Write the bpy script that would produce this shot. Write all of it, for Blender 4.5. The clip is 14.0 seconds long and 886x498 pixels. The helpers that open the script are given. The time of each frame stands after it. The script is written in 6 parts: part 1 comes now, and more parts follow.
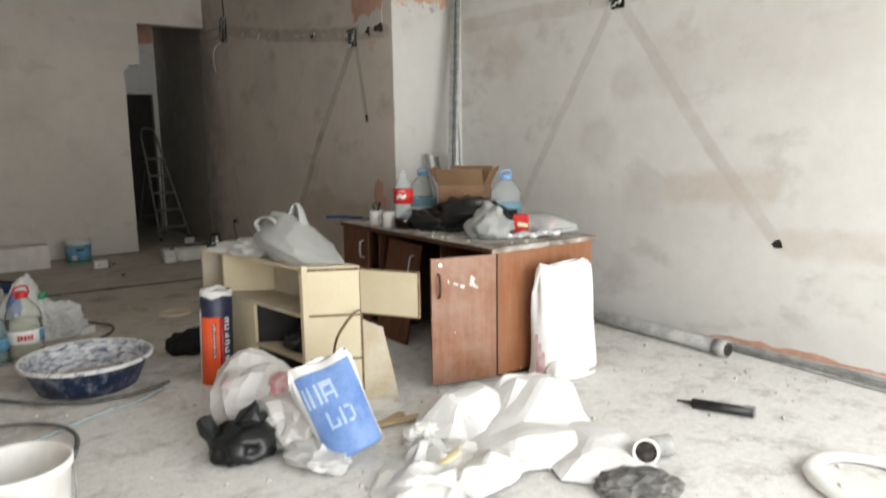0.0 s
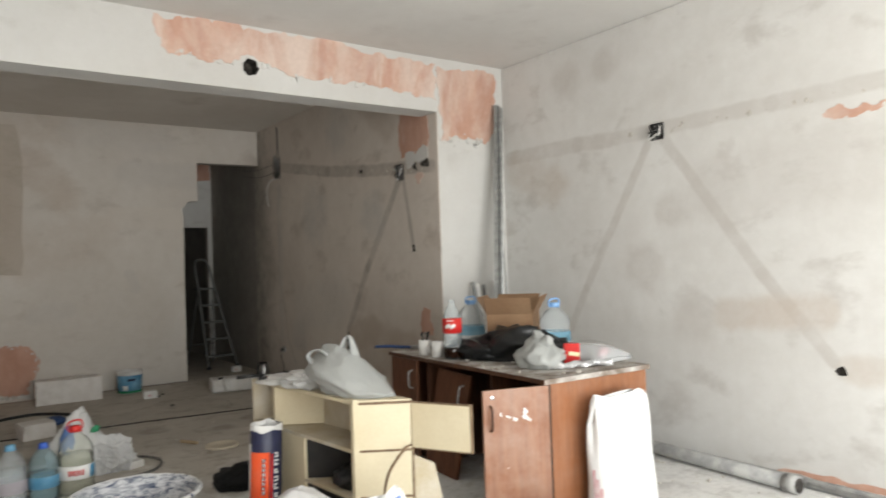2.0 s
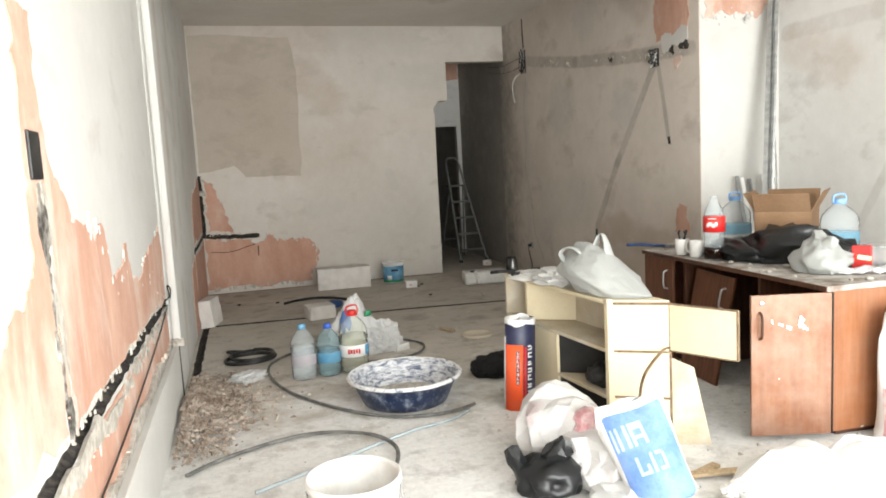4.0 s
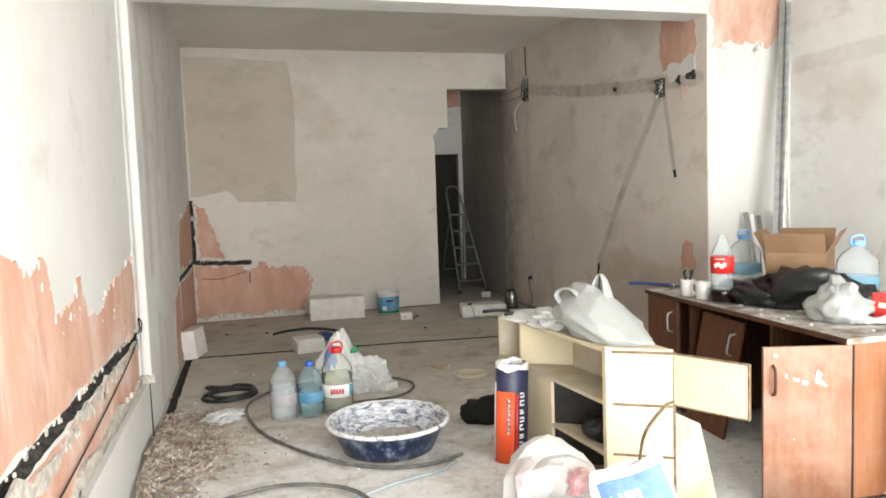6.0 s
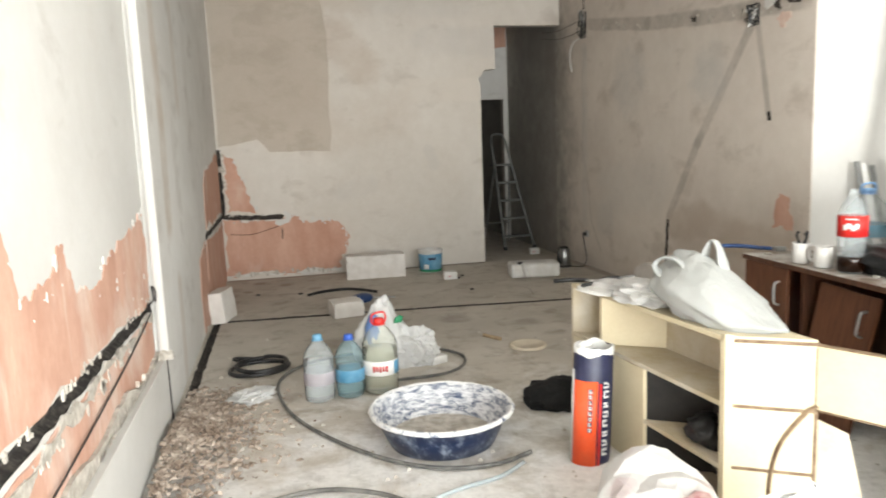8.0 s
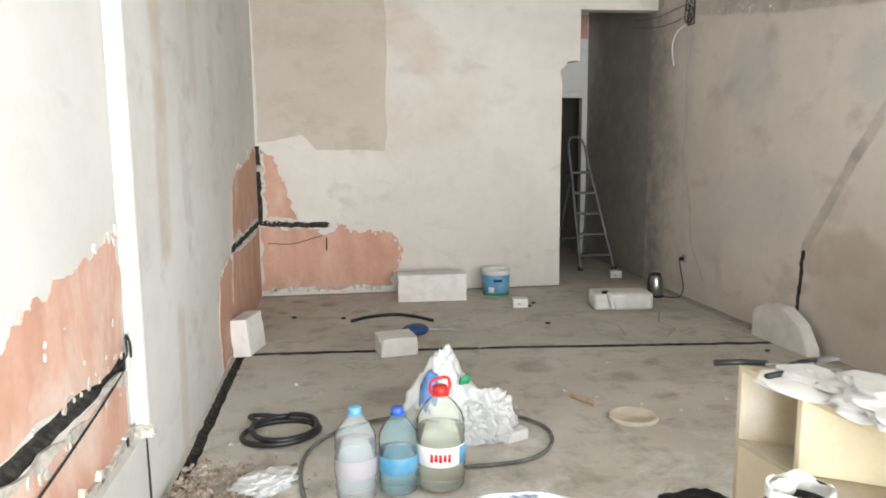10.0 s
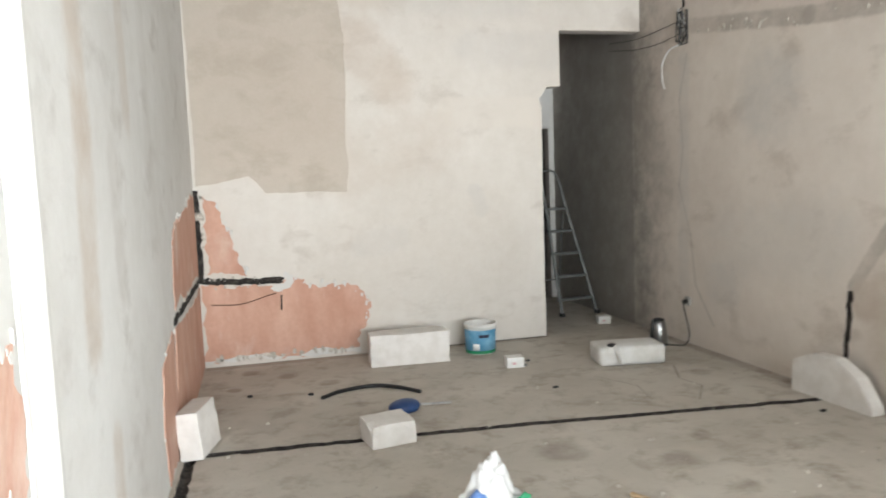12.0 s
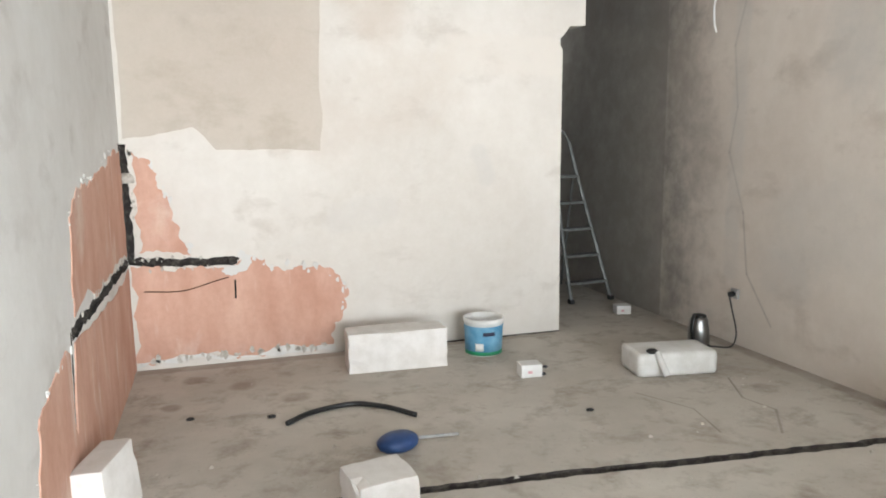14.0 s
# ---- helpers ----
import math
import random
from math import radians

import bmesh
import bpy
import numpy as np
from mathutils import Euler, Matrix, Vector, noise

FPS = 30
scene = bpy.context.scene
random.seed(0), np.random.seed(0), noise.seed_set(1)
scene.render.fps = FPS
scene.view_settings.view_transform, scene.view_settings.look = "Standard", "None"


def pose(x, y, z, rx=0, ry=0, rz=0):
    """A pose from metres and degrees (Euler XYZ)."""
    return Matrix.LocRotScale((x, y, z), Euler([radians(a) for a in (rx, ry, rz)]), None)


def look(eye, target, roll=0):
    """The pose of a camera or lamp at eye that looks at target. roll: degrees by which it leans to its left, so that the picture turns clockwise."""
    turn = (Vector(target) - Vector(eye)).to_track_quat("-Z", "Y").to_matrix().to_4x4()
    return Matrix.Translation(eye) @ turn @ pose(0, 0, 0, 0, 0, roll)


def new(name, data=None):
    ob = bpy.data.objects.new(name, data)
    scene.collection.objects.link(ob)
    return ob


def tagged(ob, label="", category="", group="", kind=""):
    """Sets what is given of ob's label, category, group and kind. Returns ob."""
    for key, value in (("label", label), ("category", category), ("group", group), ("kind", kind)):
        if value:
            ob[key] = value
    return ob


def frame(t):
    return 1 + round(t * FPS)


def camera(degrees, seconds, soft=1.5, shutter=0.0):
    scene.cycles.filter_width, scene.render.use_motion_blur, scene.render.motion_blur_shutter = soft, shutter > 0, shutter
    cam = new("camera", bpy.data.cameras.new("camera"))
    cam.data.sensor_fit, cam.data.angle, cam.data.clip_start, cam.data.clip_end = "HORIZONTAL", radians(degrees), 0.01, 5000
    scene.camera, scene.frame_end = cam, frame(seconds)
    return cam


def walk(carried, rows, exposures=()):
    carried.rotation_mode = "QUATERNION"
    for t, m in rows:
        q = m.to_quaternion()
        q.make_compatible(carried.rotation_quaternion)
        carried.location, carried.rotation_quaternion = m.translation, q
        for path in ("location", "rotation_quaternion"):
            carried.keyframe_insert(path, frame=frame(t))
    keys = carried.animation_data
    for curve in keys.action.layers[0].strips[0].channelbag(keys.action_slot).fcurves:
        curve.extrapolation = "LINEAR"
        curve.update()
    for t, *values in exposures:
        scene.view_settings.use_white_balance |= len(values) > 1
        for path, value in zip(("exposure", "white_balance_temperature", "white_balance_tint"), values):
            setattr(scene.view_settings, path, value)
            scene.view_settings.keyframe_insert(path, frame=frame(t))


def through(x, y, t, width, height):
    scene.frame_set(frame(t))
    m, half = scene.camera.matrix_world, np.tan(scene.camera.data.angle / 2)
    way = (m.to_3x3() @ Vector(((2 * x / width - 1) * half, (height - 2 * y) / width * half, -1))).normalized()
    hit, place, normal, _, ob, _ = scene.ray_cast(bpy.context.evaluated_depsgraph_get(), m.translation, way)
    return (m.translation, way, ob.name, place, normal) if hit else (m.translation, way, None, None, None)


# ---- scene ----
cam = camera(63.9, 14.0, soft=1.8, shutter=0.35)
PATH = [
    (0, (0.480, 2.659, 1.295), (1.714, 4.202, 0.986), -0.9),
    (0.5, (0.506, 2.681, 1.297), (1.787, 4.213, 1.200), -1.7),
    (1, (0.486, 2.675, 1.311), (1.746, 4.227, 1.244), -1.2),
    (1.5, (0.480, 2.662, 1.356), (1.747, 4.208, 1.425), -1.1),
    (2, (0.432, 2.671, 1.340), (1.595, 4.297, 1.377), -1.9),
    (2.5, (0.414, 2.677, 1.339), (1.271, 4.484, 1.365), -3.3),
    (3, (0.390, 2.654, 1.344), (1.016, 4.551, 1.263), -4.2),
    (3.2, (0.401, 2.677, 1.344), (0.937, 4.599, 1.214), -3.2),
    (5.3, (0.494, 2.920, 1.362), (1.067, 4.818, 1.105), -3.1),
    (5.5, (0.528, 2.956, 1.374), (1.119, 4.857, 1.181), -2.3),
    (6, (0.586, 3.004, 1.371), (1.121, 4.925, 1.218), -2.0),
    (6.5, (0.617, 3.034, 1.368), (1.180, 4.947, 1.221), -1.7),
    (7, (0.593, 3.172, 1.351), (1.212, 5.062, 1.139), -0.7),
    (7.5, (0.573, 3.439, 1.352), (1.189, 5.324, 1.090), -1.0),
    (8, (0.626, 3.670, 1.356), (1.061, 5.601, 1.069), -2.2),
    (8.5, (0.725, 3.896, 1.373), (0.985, 5.863, 1.128), -1.6),
    (8.7, (0.749, 4.025, 1.362), (1.017, 5.987, 1.079), -1.2),
    (10.8, (0.611, 5.239, 1.369), (0.936, 7.193, 1.097), 0.3),
    (11, (0.488, 5.338, 1.406), (1.008, 7.258, 1.195), 2.5),
    (11.5, (0.452, 5.457, 1.390), (1.079, 7.353, 1.265), 2.2),
    (12, (0.467, 5.740, 1.382), (0.968, 7.667, 1.200), -2.1),
    (12.5, (0.546, 6.080, 1.363), (0.786, 8.057, 1.178), -0.9),
    (13, (0.514, 6.304, 1.383), (0.761, 8.273, 1.134), -0.4),
    (13.5, (0.515, 6.691, 1.376), (1.134, 8.572, 1.092), 1.5),
    (14, (0.561, 6.909, 1.380), (1.150, 8.798, 1.087), -0.7),
]
EXPOSURES = [(0.0, -0.52, 6500, 10), (0.5, -0.42, 6500, 10), (1.5, -0.3, 6500, 10), (2.0, -0.32, 6500, 10), (2.5, 0.08, 6500, 9), (3.2, 0.53, 6500, 9), (5.3, 0.45, 6500, 10),
             (6.5, 0.65, 6500, 10), (7.0, 0.62, 6500, 10), (7.5, 0.57, 6500, 10), (8.0, 0.76, 6500, 9), (8.5, 0.78, 6300, 9), (11.0, 1.5, 6150, 9), (11.5, 1.58, 6100, 9), (12.5, 0.95, 6100, 8), (13.0, 0.85, 6100, 8), (13.5, 1.62, 6000, 9), (14.0, 1.57, 6000, 9)]
walk(cam, [(t, look(eye, target, roll)) for t, eye, target, roll in PATH], EXPOSURES)

# ---- light: daylight through the wide shop front behind the camera ----
world = bpy.data.worlds.new("world")
scene.world = world
world.use_nodes = True
wn = world.node_tree.nodes
sky = wn.new("ShaderNodeTexSky")
sky.sky_type, sky.sun_disc, sky.sun_elevation, sky.sun_rotation = "NISHITA", False, radians(50), radians(150)
world.node_tree.links.new(sky.outputs[0], wn["Background"].inputs[0])
wn["Background"].inputs[1].default_value = 0.15
sun = new("sun", bpy.data.lights.new("sun", "SUN"))
sun.data.energy, sun.data.angle, sun.data.color = 1.0, radians(12), (1.0, 0.95, 0.88)
sun.matrix_world = look((0, 0, 20), (-6, -14, 0))
day = new("shopfront_daylight", bpy.data.lights.new("shopfront_daylight", "AREA"))
day.data.shape, day.data.size, day.data.size_y, day.data.energy = "RECTANGLE", 4.2, 2.1, 330
day.data.color = (1.0, 1.0, 0.96)
day.matrix_world = look((2.25, 1.44, 1.12), (2.25, 6, 1.12))


# ---- materials ----
def material(name):
    m = bpy.data.materials.new(name)
    m.use_nodes = True
    return m, m.node_tree.nodes, m.node_tree.links, m.node_tree.nodes["Principled BSDF"]


def grain(nodes, links, scale, detail=6.0, rough=0.55, stretch=None, warp=0.0):
    geo = nodes.new("ShaderNodeTexCoord")
    src = geo.outputs["Object"]
    if stretch:
        mp = nodes.new("ShaderNodeMapping")
        mp.inputs["Scale"].default_value = stretch
        links.new(src, mp.inputs[0])
        src = mp.outputs[0]
    n = nodes.new("ShaderNodeTexNoise")
    n.inputs["Scale"].default_value, n.inputs["Detail"].default_value = scale, detail
    n.inputs["Roughness"].default_value, n.inputs["Distortion"].default_value = rough, warp
    links.new(src, n.inputs["Vector"])
    return n.outputs["Fac"]


def ramp(nodes, links, fac, stops):
    r = nodes.new("ShaderNodeValToRGB")
    while len(r.color_ramp.elements) < len(stops):
        r.color_ramp.elements.new(0.5)
    for e, (p, c) in zip(r.color_ramp.elements, stops):
        e.position, e.color = p, (*c, 1) if len(c) == 3 else c
    links.new(fac, r.inputs[0])
    return r.outputs[0]


def blend(nodes, links, fac, a, b, mode="MIX"):
    x = nodes.new("ShaderNodeMix")
    x.data_type, x.blend_type = "RGBA", mode
    for sock, v in ((x.inputs[0], fac), (x.inputs[6], a), (x.inputs[7], b)):
        if isinstance(v, (int, float)):
            sock.default_value = v
        elif isinstance(v, tuple):
            sock.default_value = (*v, 1)
        else:
            links.new(v, sock)
    return x.outputs[2]


def bump(nodes, links, bsdf, fac, strength, distance=0.01):
    b = nodes.new("ShaderNodeBump")
    b.inputs["Strength"].default_value, b.inputs["Distance"].default_value = strength, distance
    links.new(fac, b.inputs["Height"])
    links.new(b.outputs[0], bsdf.inputs["Normal"])


G0, G1 = (0, 0, 0), (1, 1, 1)


def plaster(name, main, second, stain, cover=0.55, strength=0.25):
    """Skim coat: broad cloudy change of tone, smaller damp stains, trowel marks and fine tooth."""
    m, n, l, b = material(name)
    broad = ramp(n, l, grain(n, l, 0.9, 4, 0.5, None, 0.4), [(0.36, G0), (0.62, G1)])
    col = blend(n, l, broad, main, second)
    spots = ramp(n, l, grain(n, l, 2.3, 5, 0.6, (1, 1, 1.6), 0.2), [(cover, G0), (cover + 0.14, (0.7, 0.7, 0.7))])
    col = blend(n, l, spots, col, stain)
    fine = grain(n, l, 38, 6, 0.7)
    col = blend(n, l, ramp(n, l, fine, [(0.35, (0.93, 0.93, 0.93)), (0.6, G1)]), col, col, "MULTIPLY")
    tint = blend(n, l, 0.25, col, ramp(n, l, grain(n, l, 9, 6, 0.65), [(0.3, stain), (0.7, main)]))
    l.new(tint, b.inputs["Base Color"])
    b.inputs["Roughness"].default_value, b.inputs["Specular IOR Level"].default_value = 0.9, 0.25
    trowel = grain(n, l, 5, 8, 0.62, (1, 1, 1), 0.5)
    bump(n, l, b, trowel, strength, 0.02)
    return m


def speckled(name, main, second, rough=0.7, scale=12.0, lo=0.4, hi=0.62, strength=0.2, metal=0.0, stretch=None, fine=70.0, warp=0.0):
    m, n, l, b = material(name)
    f = grain(n, l, scale, 7, 0.6, stretch, warp)
    col = blend(n, l, ramp(n, l, f, [(lo, G0), (hi, G1)]), main, second)
    g = grain(n, l, fine, 4, 0.6, stretch)
    col = blend(n, l, 0.35, col, blend(n, l, ramp(n, l, g, [(0.3, (0.55, 0.55, 0.55)), (0.7, G1)]), col, col, "MULTIPLY"))
    l.new(col, b.inputs["Base Color"])
    b.inputs["Roughness"].default_value, b.inputs["Metallic"].default_value = rough, metal
    b.inputs["Specular IOR Level"].default_value = 0.4
    bump(n, l, b, f, strength, 0.005)
    return m


M_SKIM = plaster("skim_plaster", (0.79, 0.785, 0.77), (0.73, 0.72, 0.70), (0.62, 0.60, 0.575))
M_SKIM_R = plaster("skim_plaster_right", (0.79, 0.785, 0.77), (0.74, 0.73, 0.71), (0.62, 0.60, 0.575), 0.57)
M_BACK = plaster("grey_plaster", (0.785, 0.745, 0.70), (0.72, 0.675, 0.63), (0.61, 0.56, 0.51), 0.56)
M_FAR = plaster("far_skim", (0.77, 0.745, 0.71), (0.715, 0.685, 0.645), (0.61, 0.57, 0.525), 0.57, 0.15)
M_WHITE = plaster("fresh_white_skim", (0.745, 0.74, 0.725), (0.705, 0.695, 0.675), (0.63, 0.615, 0.59), 0.60, 0.15)
M_BEIGE = plaster("bare_beige_plaster", (0.655, 0.61, 0.555), (0.63, 0.58, 0.525), (0.57, 0.52, 0.46), 0.50, 0.08)
# bare cement, its colour also lowered for the passage's shade
M_CEMENT_SHADED = plaster("cement_with_painted_shade", (0.60, 0.575, 0.54), (0.54, 0.515, 0.48), (0.45, 0.425, 0.39), 0.5, 0.3)
M_PINK = speckled("pink_old_plaster", (0.53, 0.30, 0.225), (0.62, 0.42, 0.335), 0.92, 5, 0.34, 0.68, 0.5, stretch=(1, 1, 0.4), fine=24)
M_CHASE = speckled("crumbling_chase", (0.045, 0.04, 0.035), (0.44, 0.41, 0.37), 1.0, 13, 0.40, 0.60, 0.9)


def dusted_pink(name, cover, white):
    """Old pink plaster with streaks and smears of white skim left on it."""
    m, n, l, b = material(name)
    f = grain(n, l, 5, 7, 0.6, (1, 1, 0.35))
    col = ramp(n, l, f, [(0.34, (0.47, 0.265, 0.195)), (0.68, (0.59, 0.375, 0.29))])
    smear = ramp(n, l, grain(n, l, 2.6, 7, 0.62, (1, 1, 0.55), 0.5), [(cover, G0), (cover + 0.20, (white, white, white))])
    col = blend(n, l, smear, col, (0.75, 0.70, 0.64))
    streak = ramp(n, l, grain(n, l, 7, 5, 0.6, (1, 1, 0.16)), [(0.60, G0), (0.76, (0.6, 0.6, 0.6))])
    col = blend(n, l, streak, col, (0.74, 0.67, 0.60))
    col = blend(n, l, 1.0, col, ramp(n, l, grain(n, l, 30, 6, 0.7), [(0.3, (0.92, 0.91, 0.90)), (0.6, G1)]), "MULTIPLY")
    l.new(col, b.inputs["Base Color"])
    b.inputs["Roughness"].default_value, b.inputs["Specular IOR Level"].default_value = 0.93, 0.25
    bump(n, l, b, f, 0.5, 0.006)
    return m


M_PINK = dusted_pink("pink_old_plaster", 0.56, 0.45)
M_PINK_MID = dusted_pink("dusty_pink_plaster", 0.48, 0.5)
M_PINK_PALE = dusted_pink("pink_plaster_with_skim_smears", 0.38, 0.55)
M_CEILB = plaster("back_ceiling", (0.80, 0.775, 0.74), (0.75, 0.72, 0.68), (0.67, 0.635, 0.59), 0.6, 0.12)
M_CEIL = plaster("ceiling_paint", (0.78, 0.77, 0.75), (0.74, 0.73, 0.71), (0.68, 0.66, 0.64), 0.6, 0.08)
M_GROOVE = speckled("raw_chase", (0.035, 0.03, 0.027), (0.12, 0.105, 0.09), 1.0, 30, 0.45, 0.7, 0.8)
M_MORTAR = speckled("mortar_ledge", (0.42, 0.39, 0.345), (0.60, 0.57, 0.52), 0.95, 22, strength=0.9)
# near black: panel seams, and painted shade in unlit room and shelf compartment
M_DARK = speckled("dark_seams_and_shade", (0.012, 0.011, 0.01), (0.025, 0.022, 0.02), 0.6, 8)


def floor_material():
    """Screed, grey-brown, with white plaster dust that lies thicker towards the shop front, damp marks and scuffs."""
    m, n, l, b = material("dusty_screed")
    a = ramp(n, l, grain(n, l, 1.1, 8, 0.65), [(0.35, (0.41, 0.375, 0.325)), (0.65, (0.53, 0.495, 0.44))])
    blot = ramp(n, l, grain(n, l, 4.2, 9, 0.72, None, 0.15), [(0.50, G0), (0.70, G1)])
    col = blend(n, l, blot, a, (0.29, 0.25, 0.205))
    geo = n.new("ShaderNodeNewGeometry")
    sep = n.new("ShaderNodeSeparateXYZ")
    l.new(geo.outputs["Position"], sep.inputs[0])
    mr = n.new("ShaderNodeMapRange")
    for k, v in zip(("From Min", "From Max", "To Min", "To Max"), (8.6, 4.6, -0.24, 0.36)):
        mr.inputs[k].default_value = v
    l.new(sep.outputs["Y"], mr.inputs["Value"])
    add = n.new("ShaderNodeMath")
    add.operation = "ADD"
    l.new(grain(n, l, 3.0, 8, 0.7, None, 0.3), add.inputs[0])
    l.new(mr.outputs[0], add.inputs[1])
    dust = ramp(n, l, add.outputs[0], [(0.42, G0), (0.60, (0.92, 0.92, 0.92))])
    fine = grain(n, l, 26, 8, 0.75)
    white = ramp(n, l, fine, [(0.3, (0.58, 0.575, 0.56)), (0.62, (0.76, 0.755, 0.74))])
    smudge = ramp(n, l, grain(n, l, 5.5, 9, 0.75, None, 0.15), [(0.50, G0), (0.66, (0.9, 0.9, 0.9))])
    white = blend(n, l, smudge, white, (0.43, 0.42, 0.405))
    col = blend(n, l, dust, col, white)
    specks = ramp(n, l, grain(n, l, 75, 3, 0.5), [(0.66, G0), (0.74, G1)])
    col = blend(n, l, blend(n, l, 0.55, (0, 0, 0), specks), col, (0.10, 0.085, 0.07))
    l.new(col, b.inputs["Base Color"])
    b.inputs["Roughness"].default_value, b.inputs["Specular IOR Level"].default_value = 0.85, 0.3
    bump(n, l, b, grain(n, l, 14, 9, 0.7), 0.35, 0.01)
    return m


M_FLOOR = floor_material()
M_BLOCK = speckled("aerated_concrete", (0.74, 0.715, 0.685), (0.67, 0.64, 0.605), 0.95, 9, strength=0.3, fine=120)


def wood_laminate(name, dark, mid, light, dust=0.3):
    """Printed wood grain, fine along the height, with splashes and a film of plaster dust."""
    m, n, l, b = material(name)
    g = grain(n, l, 5, 8, 0.55, (9, 9, 0.6), 0.5)
    col = ramp(n, l, g, [(0.25, dark), (0.55, mid), (0.8, light)])
    spl = ramp(n, l, grain(n, l, 9, 5, 0.6), [(0.70, G0), (0.735, (0.9, 0.9, 0.9))])
    col = blend(n, l, spl, col, (0.72, 0.68, 0.62))
    film = ramp(n, l, grain(n, l, 3, 6, 0.7), [(0.4, G0), (0.8, (dust, dust, dust))])
    col = blend(n, l, film, col, (0.5, 0.42, 0.36))
    l.new(col, b.inputs["Base Color"])
    b.inputs["Roughness"].default_value = 0.42
    bump(n, l, b, g, 0.05, 0.003)
    return m


M_WOOD = wood_laminate("brown_laminate", (0.185, 0.075, 0.036), (0.235, 0.098, 0.048), (0.27, 0.122, 0.062), 0.45)
M_WOOD_SIDE = wood_laminate("orange_brown_laminate", (0.20, 0.072, 0.026), (0.25, 0.094, 0.036), (0.29, 0.118, 0.048), 0.2)
# dark edges and small parts, also painted shade on the desk's inner panels
M_WOOD_DARK = speckled("dark_wood_edge_and_shade", (0.07, 0.028, 0.014), (0.12, 0.05, 0.025), 0.5, 5, stretch=(10, 10, 1))
M_TOP = speckled("dusty_worktop", (0.22, 0.175, 0.14), (0.52, 0.50, 0.47), 0.8, 9, 0.38, 0.60, 0.4)
M_CREAM = speckled("cream_laminate", (0.62, 0.545, 0.385), (0.69, 0.63, 0.48), 0.5, 2.2, 0.35, 0.7, 0.05)
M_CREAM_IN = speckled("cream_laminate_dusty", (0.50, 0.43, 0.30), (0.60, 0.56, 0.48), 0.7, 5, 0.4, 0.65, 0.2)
# brown laminate with the shade of the desk's open side painted in
M_WOOD_SHADED = speckled("shaded_brown_laminate", (0.12, 0.045, 0.022), (0.19, 0.077, 0.037), 0.45, 5, stretch=(10, 10, 1))
M_BROWNEDGE = speckled("brown_edge_tape", (0.16, 0.10, 0.06), (0.30, 0.22, 0.14), 0.7, 25)
M_CHIP = speckled("raw_chipboard", (0.38, 0.28, 0.17), (0.50, 0.40, 0.27), 0.9, 60, strength=0.6)
M_STEEL = speckled("galvanised_steel", (0.34, 0.345, 0.34), (0.46, 0.465, 0.46), 0.45, 20, metal=0.8, strength=0.05)
M_ALU = speckled("dull_aluminium", (0.50, 0.50, 0.49), (0.62, 0.62, 0.61), 0.45, 14, metal=0.85, strength=0.05)
M_LADDER = speckled("dusty_aluminium", (0.145, 0.15, 0.145), (0.23, 0.235, 0.225), 0.55, 14, metal=0.5, strength=0.05)
M_CHROME = speckled("polished_steel", (0.62, 0.62, 0.62), (0.7, 0.7, 0.7), 0.16, 6, metal=1.0, strength=0.02)
M_PVC = speckled("grey_pvc", (0.30, 0.30, 0.295), (0.45, 0.445, 0.43), 0.55, 10, strength=0.1)
M_BLACK = speckled("black_plastic", (0.012, 0.012, 0.013), (0.03, 0.03, 0.03), 0.4, 14, strength=0.1)
M_BLACKBAG = speckled("black_bin_liner", (0.010, 0.011, 0.012), (0.016, 0.017, 0.018), 0.36, 9, strength=0.15)
M_CLOTH = speckled("black_cloth", (0.008, 0.008, 0.008), (0.014, 0.014, 0.014), 0.95, 40, strength=0.3)
M_HOSE = speckled("grey_garden_hose", (0.10, 0.10, 0.095), (0.22, 0.215, 0.20), 0.6, 18, strength=0.1)
M_BLUE = speckled("blue_plastic", (0.02, 0.055, 0.16), (0.035, 0.08, 0.21), 0.42, 8, strength=0.1)
M_CARD = speckled("corrugated_cardboard", (0.27, 0.165, 0.092), (0.32, 0.205, 0.12), 0.85, 3, strength=0.08, stretch=(1, 1, 2))
M_MUG = speckled("white_glazed_ceramic", (0.72, 0.71, 0.69), (0.62, 0.60, 0.57), 0.3, 10, strength=0.05)
M_PAINTW = speckled("white_plastic", (0.76, 0.755, 0.74), (0.66, 0.65, 0.62), 0.5, 8, strength=0.1)
M_CAPBLUE = speckled("sky_blue_plastic", (0.22, 0.40, 0.66), (0.28, 0.46, 0.70), 0.45, 9, strength=0.05)
M_CAPDEEP = speckled("deep_blue_cap_plastic", (0.04, 0.12, 0.50), (0.06, 0.16, 0.55), 0.4, 9, strength=0.05)
M_PAPER = speckled("white_paper", (0.76, 0.755, 0.74), (0.66, 0.655, 0.63), 0.9, 5, strength=0.3)
M_SHEET = speckled("white_woven_sheet", (0.76, 0.76, 0.755), (0.69, 0.69, 0.68), 0.8, 6, strength=0.25)
M_RED = speckled("red_print", (0.55, 0.02, 0.02), (0.62, 0.04, 0.03), 0.45, 8, strength=0.05)
M_ORANGE = speckled("orange_print", (0.80, 0.115, 0.028), (0.72, 0.13, 0.045), 0.5, 8, strength=0.1)
M_NAVY = speckled("navy_print", (0.018, 0.022, 0.06), (0.03, 0.034, 0.08), 0.45, 8, strength=0.1)
M_LBLUE = speckled("light_blue_print", (0.10, 0.30, 0.46), (0.22, 0.42, 0.56), 0.5, 9, strength=0.05)
M_PALEBLUE = speckled("pale_blue_print", (0.36, 0.48, 0.66), (0.52, 0.60, 0.70), 0.55, 7)
